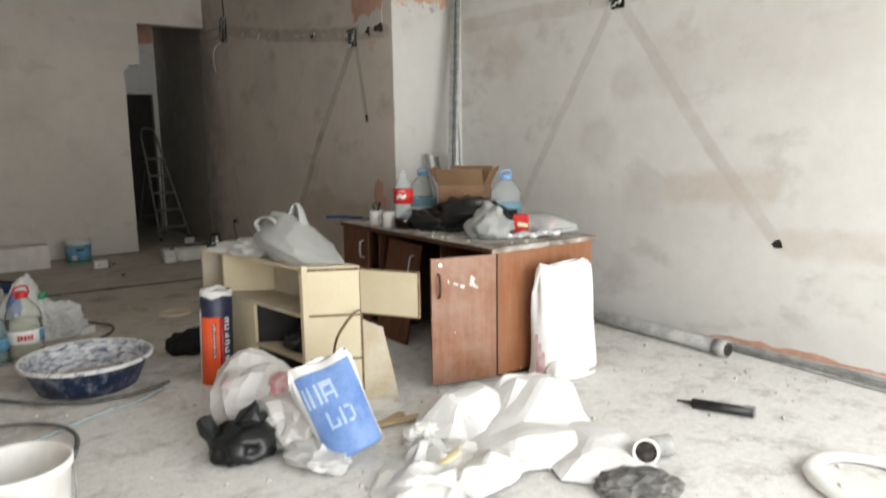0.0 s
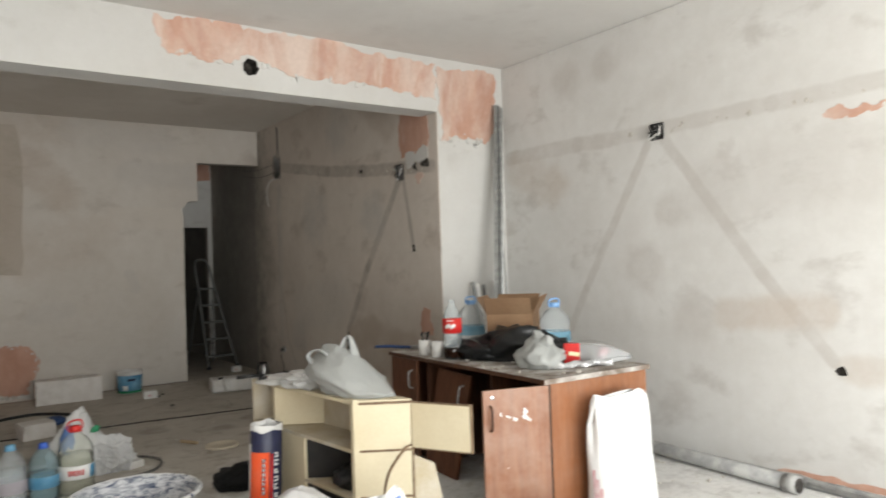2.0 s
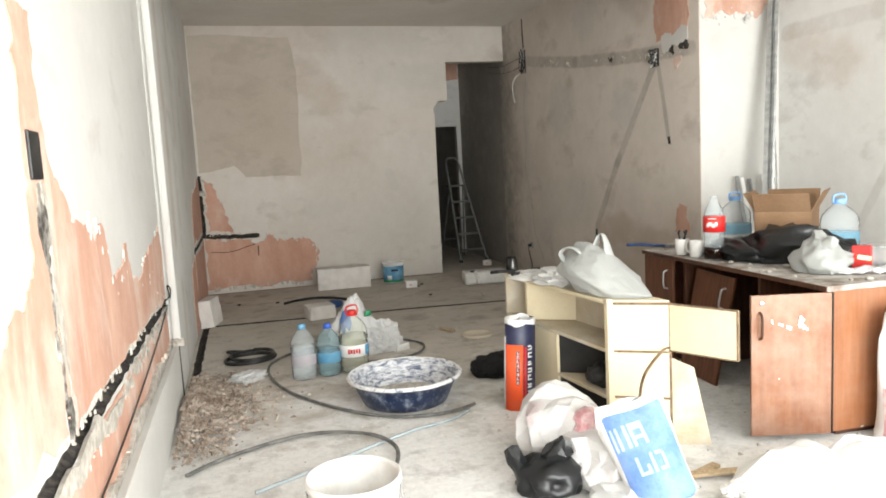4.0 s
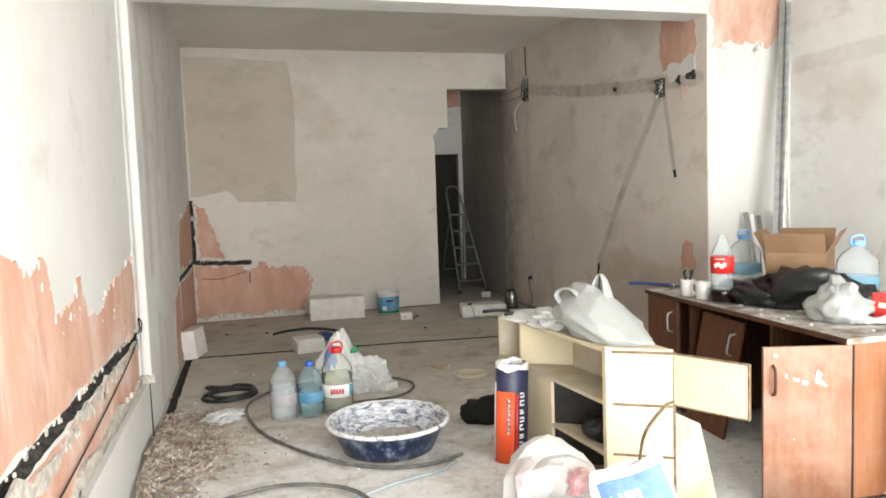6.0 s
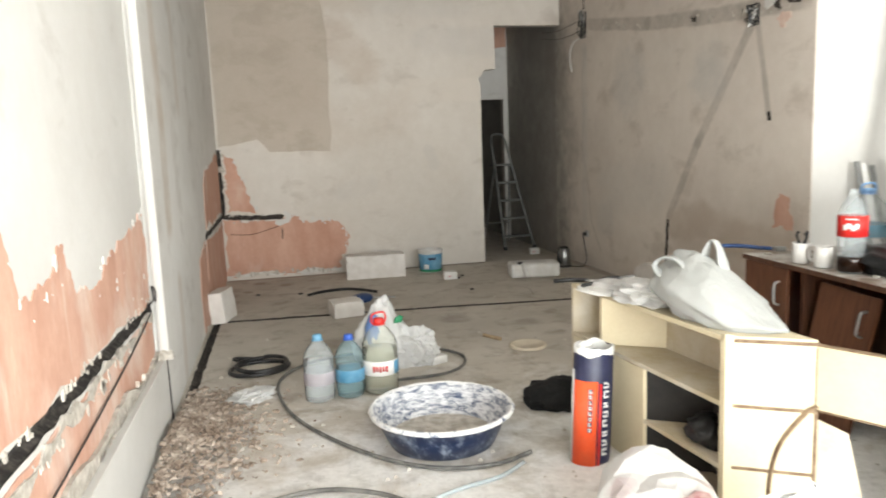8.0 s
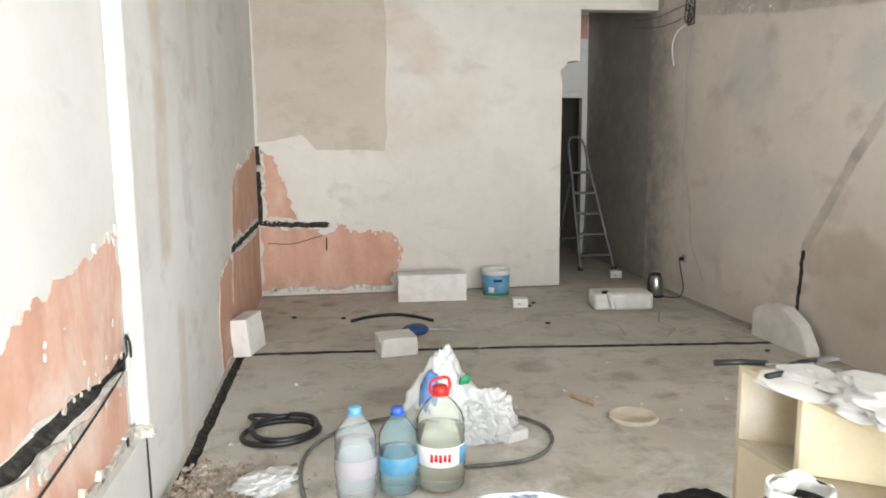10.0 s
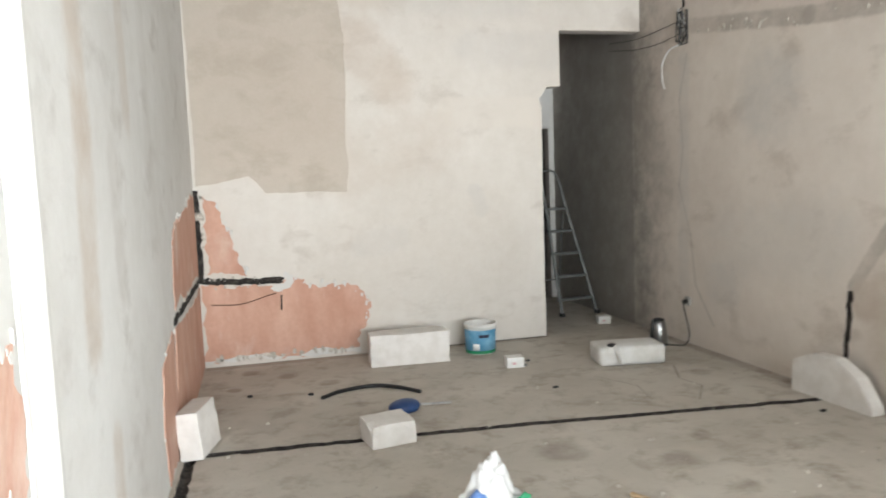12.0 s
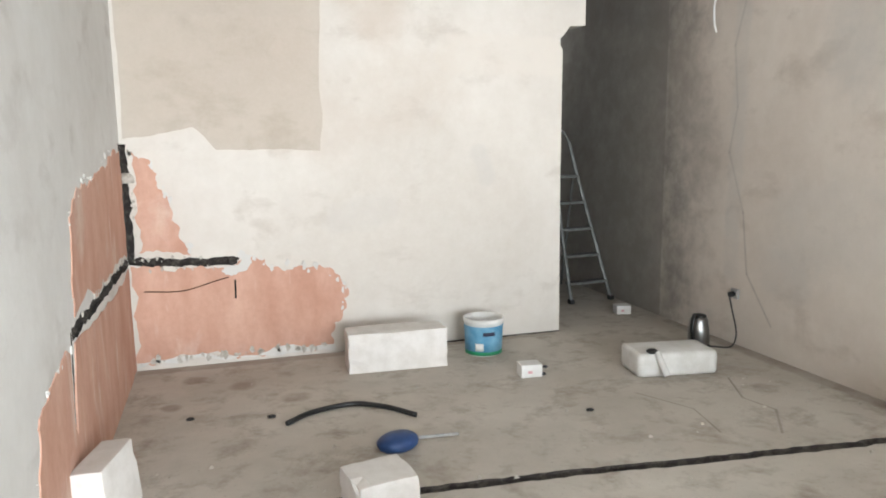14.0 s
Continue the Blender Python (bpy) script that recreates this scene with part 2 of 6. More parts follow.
M_SACKBLUE = speckled("blue_sack_print", (0.13, 0.24, 0.50), (0.22, 0.34, 0.60), 0.55, 7, strength=0.2)
M_PINKPRINT = speckled("faded_red_print", (0.56, 0.29, 0.31), (0.70, 0.58, 0.58), 0.6, 16, strength=0.2)
M_GREEN = speckled("green_plastic", (0.02, 0.25, 0.11), (0.03, 0.30, 0.14), 0.45, 9, strength=0.05)
M_PALEYELLOW = speckled("pale_yellow_print", (0.72, 0.64, 0.38), (0.74, 0.70, 0.55), 0.7, 12, strength=0.1)
M_FOIL = speckled("crumpled_foil", (0.50, 0.50, 0.51), (0.68, 0.68, 0.68), 0.3, 30, metal=0.6, strength=0.9)
M_RUBBLE = speckled("rubble", (0.50, 0.43, 0.36), (0.72, 0.68, 0.62), 0.95, 30, strength=0.5)
M_COLA = speckled("dark_cola", (0.012, 0.004, 0.002), (0.014, 0.005, 0.002), 0.1, 5)
M_DISC = speckled("pale_lid", (0.66, 0.60, 0.49), (0.58, 0.52, 0.42), 0.7, 9)
M_WIRE = speckled("white_cable", (0.72, 0.71, 0.69), (0.6, 0.6, 0.58), 0.5, 9)


def splashed_basin():
    """Navy plastic, smeared over with dried white plaster."""
    m, n, l, b = material("plaster_smeared_navy_plastic")
    f = grain(n, l, 15, 10, 0.78, (1, 1, 3.5), 0.9)
    fac = ramp(n, l, f, [(0.42, G0), (0.55, (0.9, 0.9, 0.9))])
    thin = ramp(n, l, grain(n, l, 24, 8, 0.75, (1, 1, 4.0), 0.8), [(0.45, G0), (0.65, (0.6, 0.6, 0.6))])
    col = blend(n, l, thin, (0.03, 0.05, 0.11), (0.36, 0.39, 0.45))
    col = blend(n, l, fac, col, (0.70, 0.71, 0.72))
    l.new(col, b.inputs["Base Color"])
    b.inputs["Roughness"].default_value = 0.5
    bump(n, l, b, f, 0.5, 0.006)
    return m


def splashed_outside():
    m, n, l, b = material("navy_plastic_with_drips")
    f = grain(n, l, 16, 9, 0.75, (1, 1, 0.8))
    fac = ramp(n, l, f, [(0.50, G0), (0.64, (0.6, 0.6, 0.6))])
    col = blend(n, l, fac, (0.010, 0.020, 0.058), (0.36, 0.41, 0.48))
    l.new(col, b.inputs["Base Color"])
    b.inputs["Roughness"].default_value = 0.38
    return m


M_RIM = speckled("dried_plaster_crust", (0.70, 0.70, 0.69), (0.16, 0.19, 0.27), 0.9, 30, 0.54, 0.66, 0.9)
M_BASIN_IN, M_BASIN_OUT = splashed_basin(), splashed_outside()


def clear(name, tint, body=0.12, gloss=0.06, milk=(0.8, 0.83, 0.85)):
    """Thin clear plastic: mostly let through, a little milky, glossy by Fresnel."""
    m, n, l, b = material(name)
    out = n["Material Output"]
    tr, df, gl = n.new("ShaderNodeBsdfTransparent"), n.new("ShaderNodeBsdfDiffuse"), n.new("ShaderNodeBsdfGlossy")
    tr.inputs[0].default_value, df.inputs[0].default_value = (*tint, 1), (*milk, 1)
    gl.inputs["Roughness"].default_value = gloss
    a, c, fr = n.new("ShaderNodeMixShader"), n.new("ShaderNodeMixShader"), n.new("ShaderNodeFresnel")
    fr.inputs[0].default_value = 1.06
    a.inputs[0].default_value = body
    l.new(tr.outputs[0], a.inputs[1]), l.new(df.outputs[0], a.inputs[2])
    l.new(fr.outputs[0], c.inputs[0]), l.new(a.outputs[0], c.inputs[1]), l.new(gl.outputs[0], c.inputs[2])
    l.new(c.outputs[0], out.inputs[0])
    n.remove(b)
    return m


M_PET = clear("clear_pet", (0.97, 0.98, 0.985), 0.17, 0.08, (0.70, 0.76, 0.78))
M_PETW = clear("water_filled_pet", (0.88, 0.95, 0.965), 0.14, 0.06, (0.48, 0.66, 0.72))
M_PETY = clear("yellowish_water_pet", (0.975, 0.98, 0.955), 0.15, 0.06, (0.68, 0.70, 0.61))
M_LABELBLUE = clear("thin_blue_label_film", (0.62, 0.80, 0.90), 0.45, 0.2, (0.25, 0.48, 0.62))
M_LABELPALE = clear("worn_pale_label_film", (0.85, 0.84, 0.86), 0.5, 0.2, (0.55, 0.50, 0.54))
M_CLEARHOSE = clear("bluish_clear_hose", (0.88, 0.92, 0.93), 0.5, 0.15, (0.52, 0.58, 0.60))
M_CLEARBAG = clear("clear_bag_film", (0.97, 0.97, 0.97), 0.30, 0.15)


def film(name, colour, through=0.35):
    """Thin white carrier-bag film, partly see-through to light, softly glossy."""
    m, n, l, b = material(name)
    out = n["Material Output"]
    f = grain(n, l, 13, 7, 0.6, (1, 1, 0.5), 1.2)
    b.inputs["Base Color"].default_value, b.inputs["Roughness"].default_value = (*colour, 1), 0.42
    bump(n, l, b, f, 0.8, 0.015)
    tl, mx = n.new("ShaderNodeBsdfTranslucent"), n.new("ShaderNodeMixShader")
    tl.inputs[0].default_value = (*colour, 1)
    mx.inputs[0].default_value = through
    l.new(b.outputs[0], mx.inputs[1]), l.new(tl.outputs[0], mx.inputs[2]), l.new(mx.outputs[0], out.inputs[0])
    return m


M_BAG = film("white_carrier_bag", (0.46, 0.47, 0.455), 0.32)
M_BAGPRINT = film("printed_carrier_bag", (0.70, 0.69, 0.68), 0.25)
pn, pl = M_BAGPRINT.node_tree.nodes, M_BAGPRINT.node_tree.links
pm = ramp(pn, pl, grain(pn, pl, 5.5, 3, 0.5, None, 0.6), [(0.53, G0), (0.57, G1)])
pm2 = ramp(pn, pl, grain(pn, pl, 16, 4, 0.6), [(0.35, (0.46, 0.22, 0.24)), (0.65, (0.62, 0.42, 0.43))])
pl.new(blend(pn, pl, blend(pn, pl, 0.35, (0, 0, 0), pm), (0.70, 0.69, 0.68), pm2), pn["Principled BSDF"].inputs["Base Color"])
M_BAGG = film("greyish_thin_bag", (0.70, 0.70, 0.69), 0.3)


def marked(m, marks):
    """Filled chases, soft stains and painted shade on a wall: (from, to, half width, softness, strength, colour), in
    the room's metres.
    """
    n, l = m.node_tree.nodes, m.node_tree.links
    base = n["Principled BSDF"].inputs["Base Color"]
    col = base.links[0].from_socket
    place = n.new("ShaderNodeTexCoord").outputs["Object"]
    ragged_edge = grain(n, l, 7, 6, 0.65)
    mottle = ramp(n, l, grain(n, l, 4, 6, 0.7), [(0.32, (0.35, 0.35, 0.35)), (0.6, G1)])

    def vec(op, p, q=None, scale=None):
        v = n.new("ShaderNodeVectorMath")
        v.operation = op
        for sock, x in ((v.inputs[0], p), (v.inputs[1], q), (v.inputs[3], scale)):
            if isinstance(x, tuple):
                sock.default_value = x
            elif x is not None:
                l.new(x, sock)
        return v.outputs["Value"] if op in ("DOT_PRODUCT", "LENGTH") else v.outputs["Vector"]

    for p, q, half, soft, strength, colour in marks:
        d = Vector(q) - Vector(p)
        rel = vec("SUBTRACT", place, tuple(p))
        along = n.new("ShaderNodeMath")
        along.operation, along.use_clamp = "MULTIPLY", True
        along.inputs[1].default_value = 1 / max(1e-6, d.length_squared)
        l.new(vec("DOT_PRODUCT", rel, tuple(d)), along.inputs[0])
        off = vec("LENGTH", vec("SUBTRACT", rel, vec("SCALE", tuple(d), None, along.outputs[0])))
        wob = n.new("ShaderNodeMath")
        wob.operation = "MULTIPLY_ADD"
        wob.inputs[1].default_value = -1.3 * soft
        l.new(ragged_edge, wob.inputs[0]), l.new(off, wob.inputs[2])
        mr = n.new("ShaderNodeMapRange")
        mr.interpolation_type = "SMOOTHSTEP"
        for k, v in zip(("From Min", "From Max", "To Min", "To Max"), (half - 1.15 * soft, half - 0.15 * soft, strength, 0.0)):
            mr.inputs[k].default_value = v
        l.new(wob.outputs[0], mr.inputs["Value"])
        fac = n.new("ShaderNodeMath")
        fac.operation = "MULTIPLY"
        l.new(mr.outputs[0], fac.inputs[0]), l.new(mottle, fac.inputs[1])
        col = blend(n, l, fac.outputs[0], col, colour)
    l.new(col, base)


# one dark tone for the wall crack, smoky stain and painted passage shade
CRACK_STAIN_SHADE = (0.27, 0.25, 0.225)
FILLER, OLD, DAMP, WARM = (0.50, 0.475, 0.445), (0.37, 0.33, 0.29), (0.50, 0.475, 0.445), (0.48, 0.41, 0.345)


def line(points, half, soft, strength, colour):
    return [(p, q, half, soft, strength, colour) for p, q in zip(points, points[1:])]


def spot(p, half, colour=DAMP, strength=0.7):
    return [(p, (p[0], p[1] + 0.01, p[2]), half, half * 0.9, strength, colour)]


RF, RB, FW = 4.588, 3.865, 11.56
marked(M_SKIM_R, line([(RF, 7.42, 2.235), (RF, 6.6, 2.235), (RF, 6.28, 2.22)], 0.06, 0.03, 0.8, FILLER)
       + line([(RF, 6.22, 2.22), (RF, 5.0, 2.24), (RF, 3.0, 2.26)], 0.05, 0.03, 0.75, FILLER)
       + line([(RF, 5.93, 2.13), (RF, 6.56, 1.1), (RF, 6.74, 0.78)], 0.034, 0.022, 0.8, FILLER)
       + line([(RF, 5.78, 2.14), (RF, 5.1, 1.2), (RF, 4.69, 0.70)], 0.04, 0.024, 0.85, FILLER)
       + line([(RF, 5.35, 0.95), (RF, 4.75, 0.98)], 0.10, 0.09, 0.6, WARM) + line([(RF, 5.4, 1.75), (RF, 4.3, 1.85)], 0.22, 0.2, 0.45, DAMP)
       + line([(RF, 4.6, 0.66), (RF, 3.9, 0.68)], 0.08, 0.07, 0.5, WARM) + line([(RF, 7.3, 2.1), (RF, 6.9, 1.95)], 0.16, 0.15, 0.5, WARM)
       + spot((RF, 6.0, 1.25), 0.16) + spot((RF, 5.75, 1.65), 0.12) + spot((RF, 6.7, 2.75), 0.14) + spot((RF, 6.3, 2.8), 0.12) + spot((RF, 5.6, 0.9), 0.15))
marked(M_BACK, line([(RB, 10.84, 2.35), (RB, 10.95, 2.0), (RB, 10.90, 1.6), (RB, 10.96, 1.3), (RB, 10.80, 0.9), (RB, 10.74, 0.5), (RB, 10.5, 0.2)], 0.009, 0.009, 0.55, CRACK_STAIN_SHADE) + line([(RB, 10.85, 2.56), (RB, 9.54, 2.35), (RB, 8.79, 2.26), (RB, 7.6, 2.16)], 0.058, 0.03, 0.85, OLD)
       + line([(RB, 8.12, 2.1), (RB, 8.75, 1.3), (RB, 9.17, 0.68)], 0.042, 0.024, 0.85, OLD)
       + line([(RB, 8.05, 2.1), (RB, 7.92, 1.5)], 0.026, 0.018, 0.8, OLD)
       + line([(RB, 9.05, 0.62), (RB, 8.7, 0.70), (RB, 8.3, 0.60), (RB, 7.7, 0.56)], 0.14, 0.09, 0.95, WARM)
       + line([(RB, 8.9, 0.4), (RB, 8.3, 0.42)], 0.14, 0.13, 0.5, WARM) + line([(RB, 10.88, 2.3), (RB, 10.9, 0.5)], 0.07, 0.06, 0.6, DAMP)
       + line([(RB, 12.3, 3.1), (RB, 12.3, 0.0)], 0.95, 0.7, 0.95, CRACK_STAIN_SHADE) + line([(RB, 11.5, 1.9), (RB, 11.2, 1.2)], 0.22, 0.2, 0.6, OLD) + line([(RB, 10.3, 0.85), (RB, 9.4, 0.98)], 0.26, 0.25, 0.4, DAMP)
       + line([(RB, 8.8, 3.0), (RB, 8.3, 2.6)], 0.13, 0.11, 0.6, WARM) + spot((RB, 9.9, 1.9), 0.3) + spot((RB, 8.6, 1.8), 0.22) + spot((RB, 10.4, 0.55), 0.2, DAMP, 0.5) + spot((RB, 9.3, 2.8), 0.25))
marked(M_FAR, line([(2.1, FW, 1.98), (2.85, FW, 1.97)], 0.13, 0.05, 0.95, (0.60, 0.555, 0.50)) + line([(2.3, FW, 2.5), (3.0, FW, 2.5)], 0.16, 0.12, 0.5, DAMP)
       + line([(0.1, FW, 3.0), (1.6, FW, 2.95)], 0.16, 0.14, 0.5, WARM) + line([(1.3, FW, 2.6), (1.6, FW, 2.2)], 0.18, 0.16, 0.6, WARM) + line([(1.2, FW, 1.55), (1.9, FW, 1.75)], 0.26, 0.24, 0.35, WARM) + line([(1.7, FW, 2.95), (2.7, FW, 2.9)], 0.14, 0.13, 0.5, DAMP) + line([(1.3, FW, 0.9), (1.6, FW, 0.95)], 0.1, 0.09, 0.4, DAMP) + line([(0.35, FW, 1.9), (0.9, FW, 2.4)], 0.2, 0.19, 0.3, WARM) + line([(2.28, FW, 1.32), (2.34, FW, 1.15)], 0.06, 0.05, 0.6, DAMP))
# the painted shade carries on across the joint into the passage
marked(M_CEMENT_SHADED, line([(RB, 12.3, 3.1), (RB, 12.3, 0.0)], 0.95, 0.7, 0.95, CRACK_STAIN_SHADE))
marked(M_SKIM, line([(0.0, 7.9, 2.8), (0.0, 7.98, 1.6), (0.0, 7.93, 1.0)], 0.10, 0.09, 0.7, WARM) + line([(0.0, 8.12, 0.6), (0.0, 8.1, 0.05)], 0.07, 0.06, 0.6, WARM) + line([(0.0, 8.4, 1.5), (0.0, 8.42, 1.1)], 0.09, 0.08, 0.5, DAMP) + line([(0.0, 8.7, 2.9), (0.0, 8.75, 1.7)], 0.08, 0.07, 0.5, WARM) + line([(0.0, 9.3, 2.2), (0.0, 9.3, 1.2)], 0.12, 0.11, 0.35, DAMP))

BROWN = (0.20, 0.145, 0.10)
marked(M_FLOOR, spot((0.35, 11.25, 0), 0.06, BROWN, 0.6) + spot((0.62, 11.05, 0), 0.07, BROWN, 0.55) + spot((0.25, 10.8, 0), 0.05, BROWN, 0.6) + spot((0.9, 10.75, 0), 0.07, BROWN, 0.7)
       + line([(3.83, 11.5, 0), (3.82, 9.6, 0), (3.84, 7.8, 0)], 0.06, 0.055, 0.7, (0.24, 0.20, 0.165)) + line([(0.05, 11.5, 0), (2.8, 11.5, 0)], 0.045, 0.04, 0.6, (0.25, 0.21, 0.175))
       + line([(3.35, 10.25, 0), (3.2, 9.95, 0), (3.24, 9.75, 0), (3.05, 9.5, 0)], 0.006, 0.006, 0.8, (0.2, 0.17, 0.14)) + line([(2.7, 10.2, 0), (2.85, 9.9, 0), (2.78, 9.6, 0)], 0.005, 0.005, 0.7, (0.2, 0.17, 0.14))
       + spot((1.9, 9.0, 0), 0.12, (0.25, 0.215, 0.18)) + spot((2.4, 8.7, 0), 0.10, (0.25, 0.215, 0.18)) + spot((1.0, 8.6, 0), 0.14, (0.27, 0.235, 0.2)))


# ---- building helpers ----
from mathutils.geometry import delaunay_2d_cdt


def part(name, bm, mat, parent=None, label="", smooth=False, at=None):
    """Links bm as one mesh object, under parent if there is one."""
    me = bpy.data.meshes.new(name)
    bmesh.ops.recalc_face_normals(bm, faces=bm.faces)
    bm.to_mesh(me)
    bm.free()
    for p in me.polygons:
        p.use_smooth = smooth
    for k in (mat if isinstance(mat, (list, tuple)) else (mat,)):
        me.materials.append(k)
    ob = new(name, me)
    if parent:
        ob.parent = parent
    if at is not None:
        ob.matrix_basis = at
    if label:
        ob["label"] = label
    return ob


def thing(name, label, category, at=None, group="", kind=""):
    ob = new(name)
    ob.empty_display_size = 0.1
    if at is not None:
        ob.matrix_basis = at
    return tagged(ob, label, category, group, kind)


def slab(x0, x1, y0, y1, z0, z1, bevel=0.0, bm=None):
    """A box between two corners, its edges rounded by bevel; added to bm if given."""
    own = bmesh.new()
    r = bmesh.ops.create_cube(own, size=1.0)
    for v in r["verts"]:
        v.co = Vector(((x0 + x1) / 2 + v.co.x * (x1 - x0), (y0 + y1) / 2 + v.co.y * (y1 - y0), (z0 + z1) / 2 + v.co.z * (z1 - z0)))
    if bevel:
        bmesh.ops.bevel(own, geom=own.edges[:], offset=bevel, segments=2, affect="EDGES", profile=0.6)
    return own if bm is None else joined(bm, own)


def joined(bm, other, m=None):
    if m is not None:
        bmesh.ops.transform(other, matrix=m, verts=other.verts)
    me = bpy.data.meshes.new("tmp")
    other.to_mesh(me)
    other.free()
    bm.from_mesh(me)
    bpy.data.meshes.remove(me)
    return bm


def lathe(profile, steps=28, oval=1.0):
    """A turned shape from (radius, height) pairs."""
    bm = bmesh.new()
    rings = []
    for r, z in profile:
        if r <= 1e-5:
            rings.append([bm.verts.new((0, 0, z))])
        else:
            rings.append([bm.verts.new((r * math.cos(2 * math.pi * k / steps), oval * r * math.sin(2 * math.pi * k / steps), z)) for k in range(steps)])
    for a, b in zip(rings, rings[1:]):
        for k in range(steps):
            q = [a[k % len(a)], a[(k + 1) % len(a)], b[(k + 1) % len(b)], b[k % len(b)]]
            q = [v for i, v in enumerate(q) if v not in q[:i]]
            if len(q) > 2:
                bm.faces.new(q)
    return bm


def smooth_path(points, n=10):
    """Catmull-Rom through the points."""
    ps = [Vector(p) for p in points]
    ps = [ps[0] * 2 - ps[1], *ps, ps[-1] * 2 - ps[-2]]
    out = []
    for a, b, c, d in zip(ps, ps[1:], ps[2:], ps[3:]):
        for k in range(n):
            t = k / n
            out.append(0.5 * ((2 * b) + (c - a) * t + (2 * a - 5 * b + 4 * c - d) * t * t + (3 * b - a - 3 * c + d) * t ** 3))
    return out + [ps[-2]]


def tube(path, radius, steps=8, flat=1.0, wobble=0.0, seed=0):
    """A round bar along a path; flat squeezes it upright, wobble roughens it."""
    bm = bmesh.new()
    rng = random.Random(seed)
    rings = []
    side = None
    for i, p in enumerate(path):
        p = Vector(p)
        d = (Vector(path[min(i + 1, len(path) - 1)]) - Vector(path[max(i - 1, 0)])).normalized()
        if side is None:
            side = d.cross(Vector((0, 0, 1)) if abs(d.z) < 0.9 else Vector((1, 0, 0))).normalized()
        side = (side - d * side.dot(d)).normalized()
        up = side.cross(d).normalized()
        rr = radius(i / max(1, len(path) - 1)) if callable(radius) else radius
        rings.append([bm.verts.new(p + (side * math.cos(2 * math.pi * k / steps) + up * flat * math.sin(2 * math.pi * k / steps)) * rr * (1 + wobble * rng.uniform(-1, 1))) for k in range(steps)])
    for a, b in zip(rings, rings[1:]):
        for k in range(steps):
            bm.faces.new((a[k], a[(k + 1) % steps], b[(k + 1) % steps], b[k]))
    bm.faces.new(rings[0])
    bm.faces.new(rings[-1])
    return bm


def ragged(corners, rough=0.03, depth=4, seed=0, most=0.03):
    """Outline through the corners (closed), broken up by midpoint displacement."""
    rng = random.Random(seed)
    pts = [Vector(c) for c in corners]
    for k in range(depth):
        out = []
        for a, b in zip(pts, pts[1:] + pts[:1]):
            d = b - a
            k_off = rng.uniform(-1, 1) * min(min(d.length, 0.35) * rough * 7, most)
            out += [a, (a + b) / 2 + Vector((-d.y, d.x)).normalized() * k_off if d.length > 0.008 else (a + b) / 2]
        pts = out
    return pts


def patch(name, corners, plane, mat, parent, label="", rough=0.04, depth=4, seed=0, lift=0.004):
    """A thin layer of ragged outline on a wall. plane(u, v, h): the place at u, v on the wall, h off it."""
    pts = ragged(corners, rough, depth, seed)
    bm = bmesh.new()
    co, _, faces, _, _, _ = delaunay_2d_cdt(pts, [], [list(range(len(pts)))], 1, 1e-5)
    top = [bm.verts.new(plane(p.x, p.y, lift)) for p in co]
    for f in faces:
        bm.faces.new([top[k] for k in f])
    rim = [e for e in bm.edges if len(e.link_faces) == 1]
    out = bmesh.ops.extrude_edge_only(bm, edges=rim)
    away = plane(0, 0, -0.002 - lift) - plane(0, 0, 0)
    bmesh.ops.translate(bm, verts=[g for g in out["geom"] if isinstance(g, bmesh.types.BMVert)], vec=away)
    return part(name, bm, mat, parent, label)


def strip_corners(points, width):
    """The outline of a band of that width along 2D points."""
    ps = [Vector(p) for p in points]
    left, right = [], []
    for i, p in enumerate(ps):
        d = (ps[min(i + 1, len(ps) - 1)] - ps[max(i - 1, 0)]).normalized()
        nrm = Vector((-d.y, d.x)) * width / 2
        left.append(p + nrm), right.append(p - nrm)
    return left + right[::-1]


def cut(ob, cutters, mat):
    """Cuts the meshes out of ob for good; the cut faces take mat."""
    for bm in cutters:
        me = bpy.data.meshes.new("cutter")
        bmesh.ops.recalc_face_normals(bm, faces=bm.faces)
        bm.to_mesh(me)
        bm.free()
        me.materials.append(mat)
        tool = new("cutter", me)
        mod = ob.modifiers.new("cut", "BOOLEAN")
        mod.operation, mod.solver, mod.object, mod.material_mode = "DIFFERENCE", "EXACT", tool, "TRANSFER"
        bpy.context.view_layer.update()
        done = bpy.data.meshes.new_from_object(ob.evaluated_get(bpy.context.evaluated_depsgraph_get()))
        ob.modifiers.clear()
        ob.data = done
        bpy.data.objects.remove(tool)
        bpy.data.meshes.remove(me)
    return ob


def groove(points, radius, seed=0, n=14, wobble=0.35):
    """A ragged bar along a broken line, to be cut out of a wall."""
    ps = [Vector(p) for p in points]
    rng = random.Random(seed)
    fine = []
    for a, b in zip(ps, ps[1:]):
        k = max(2, int((b - a).length / (radius * 1.6)))
        fine += [a.lerp(b, i / k) for i in range(k)]
    fine.append(ps[-1])
    fine = [p + Vector((rng.uniform(-1, 1), rng.uniform(-1, 1), rng.uniform(-1, 1))) * radius * min(0.22, wobble) for p in fine]
    return tube(fine, radius, 7, 1.0, wobble, seed)


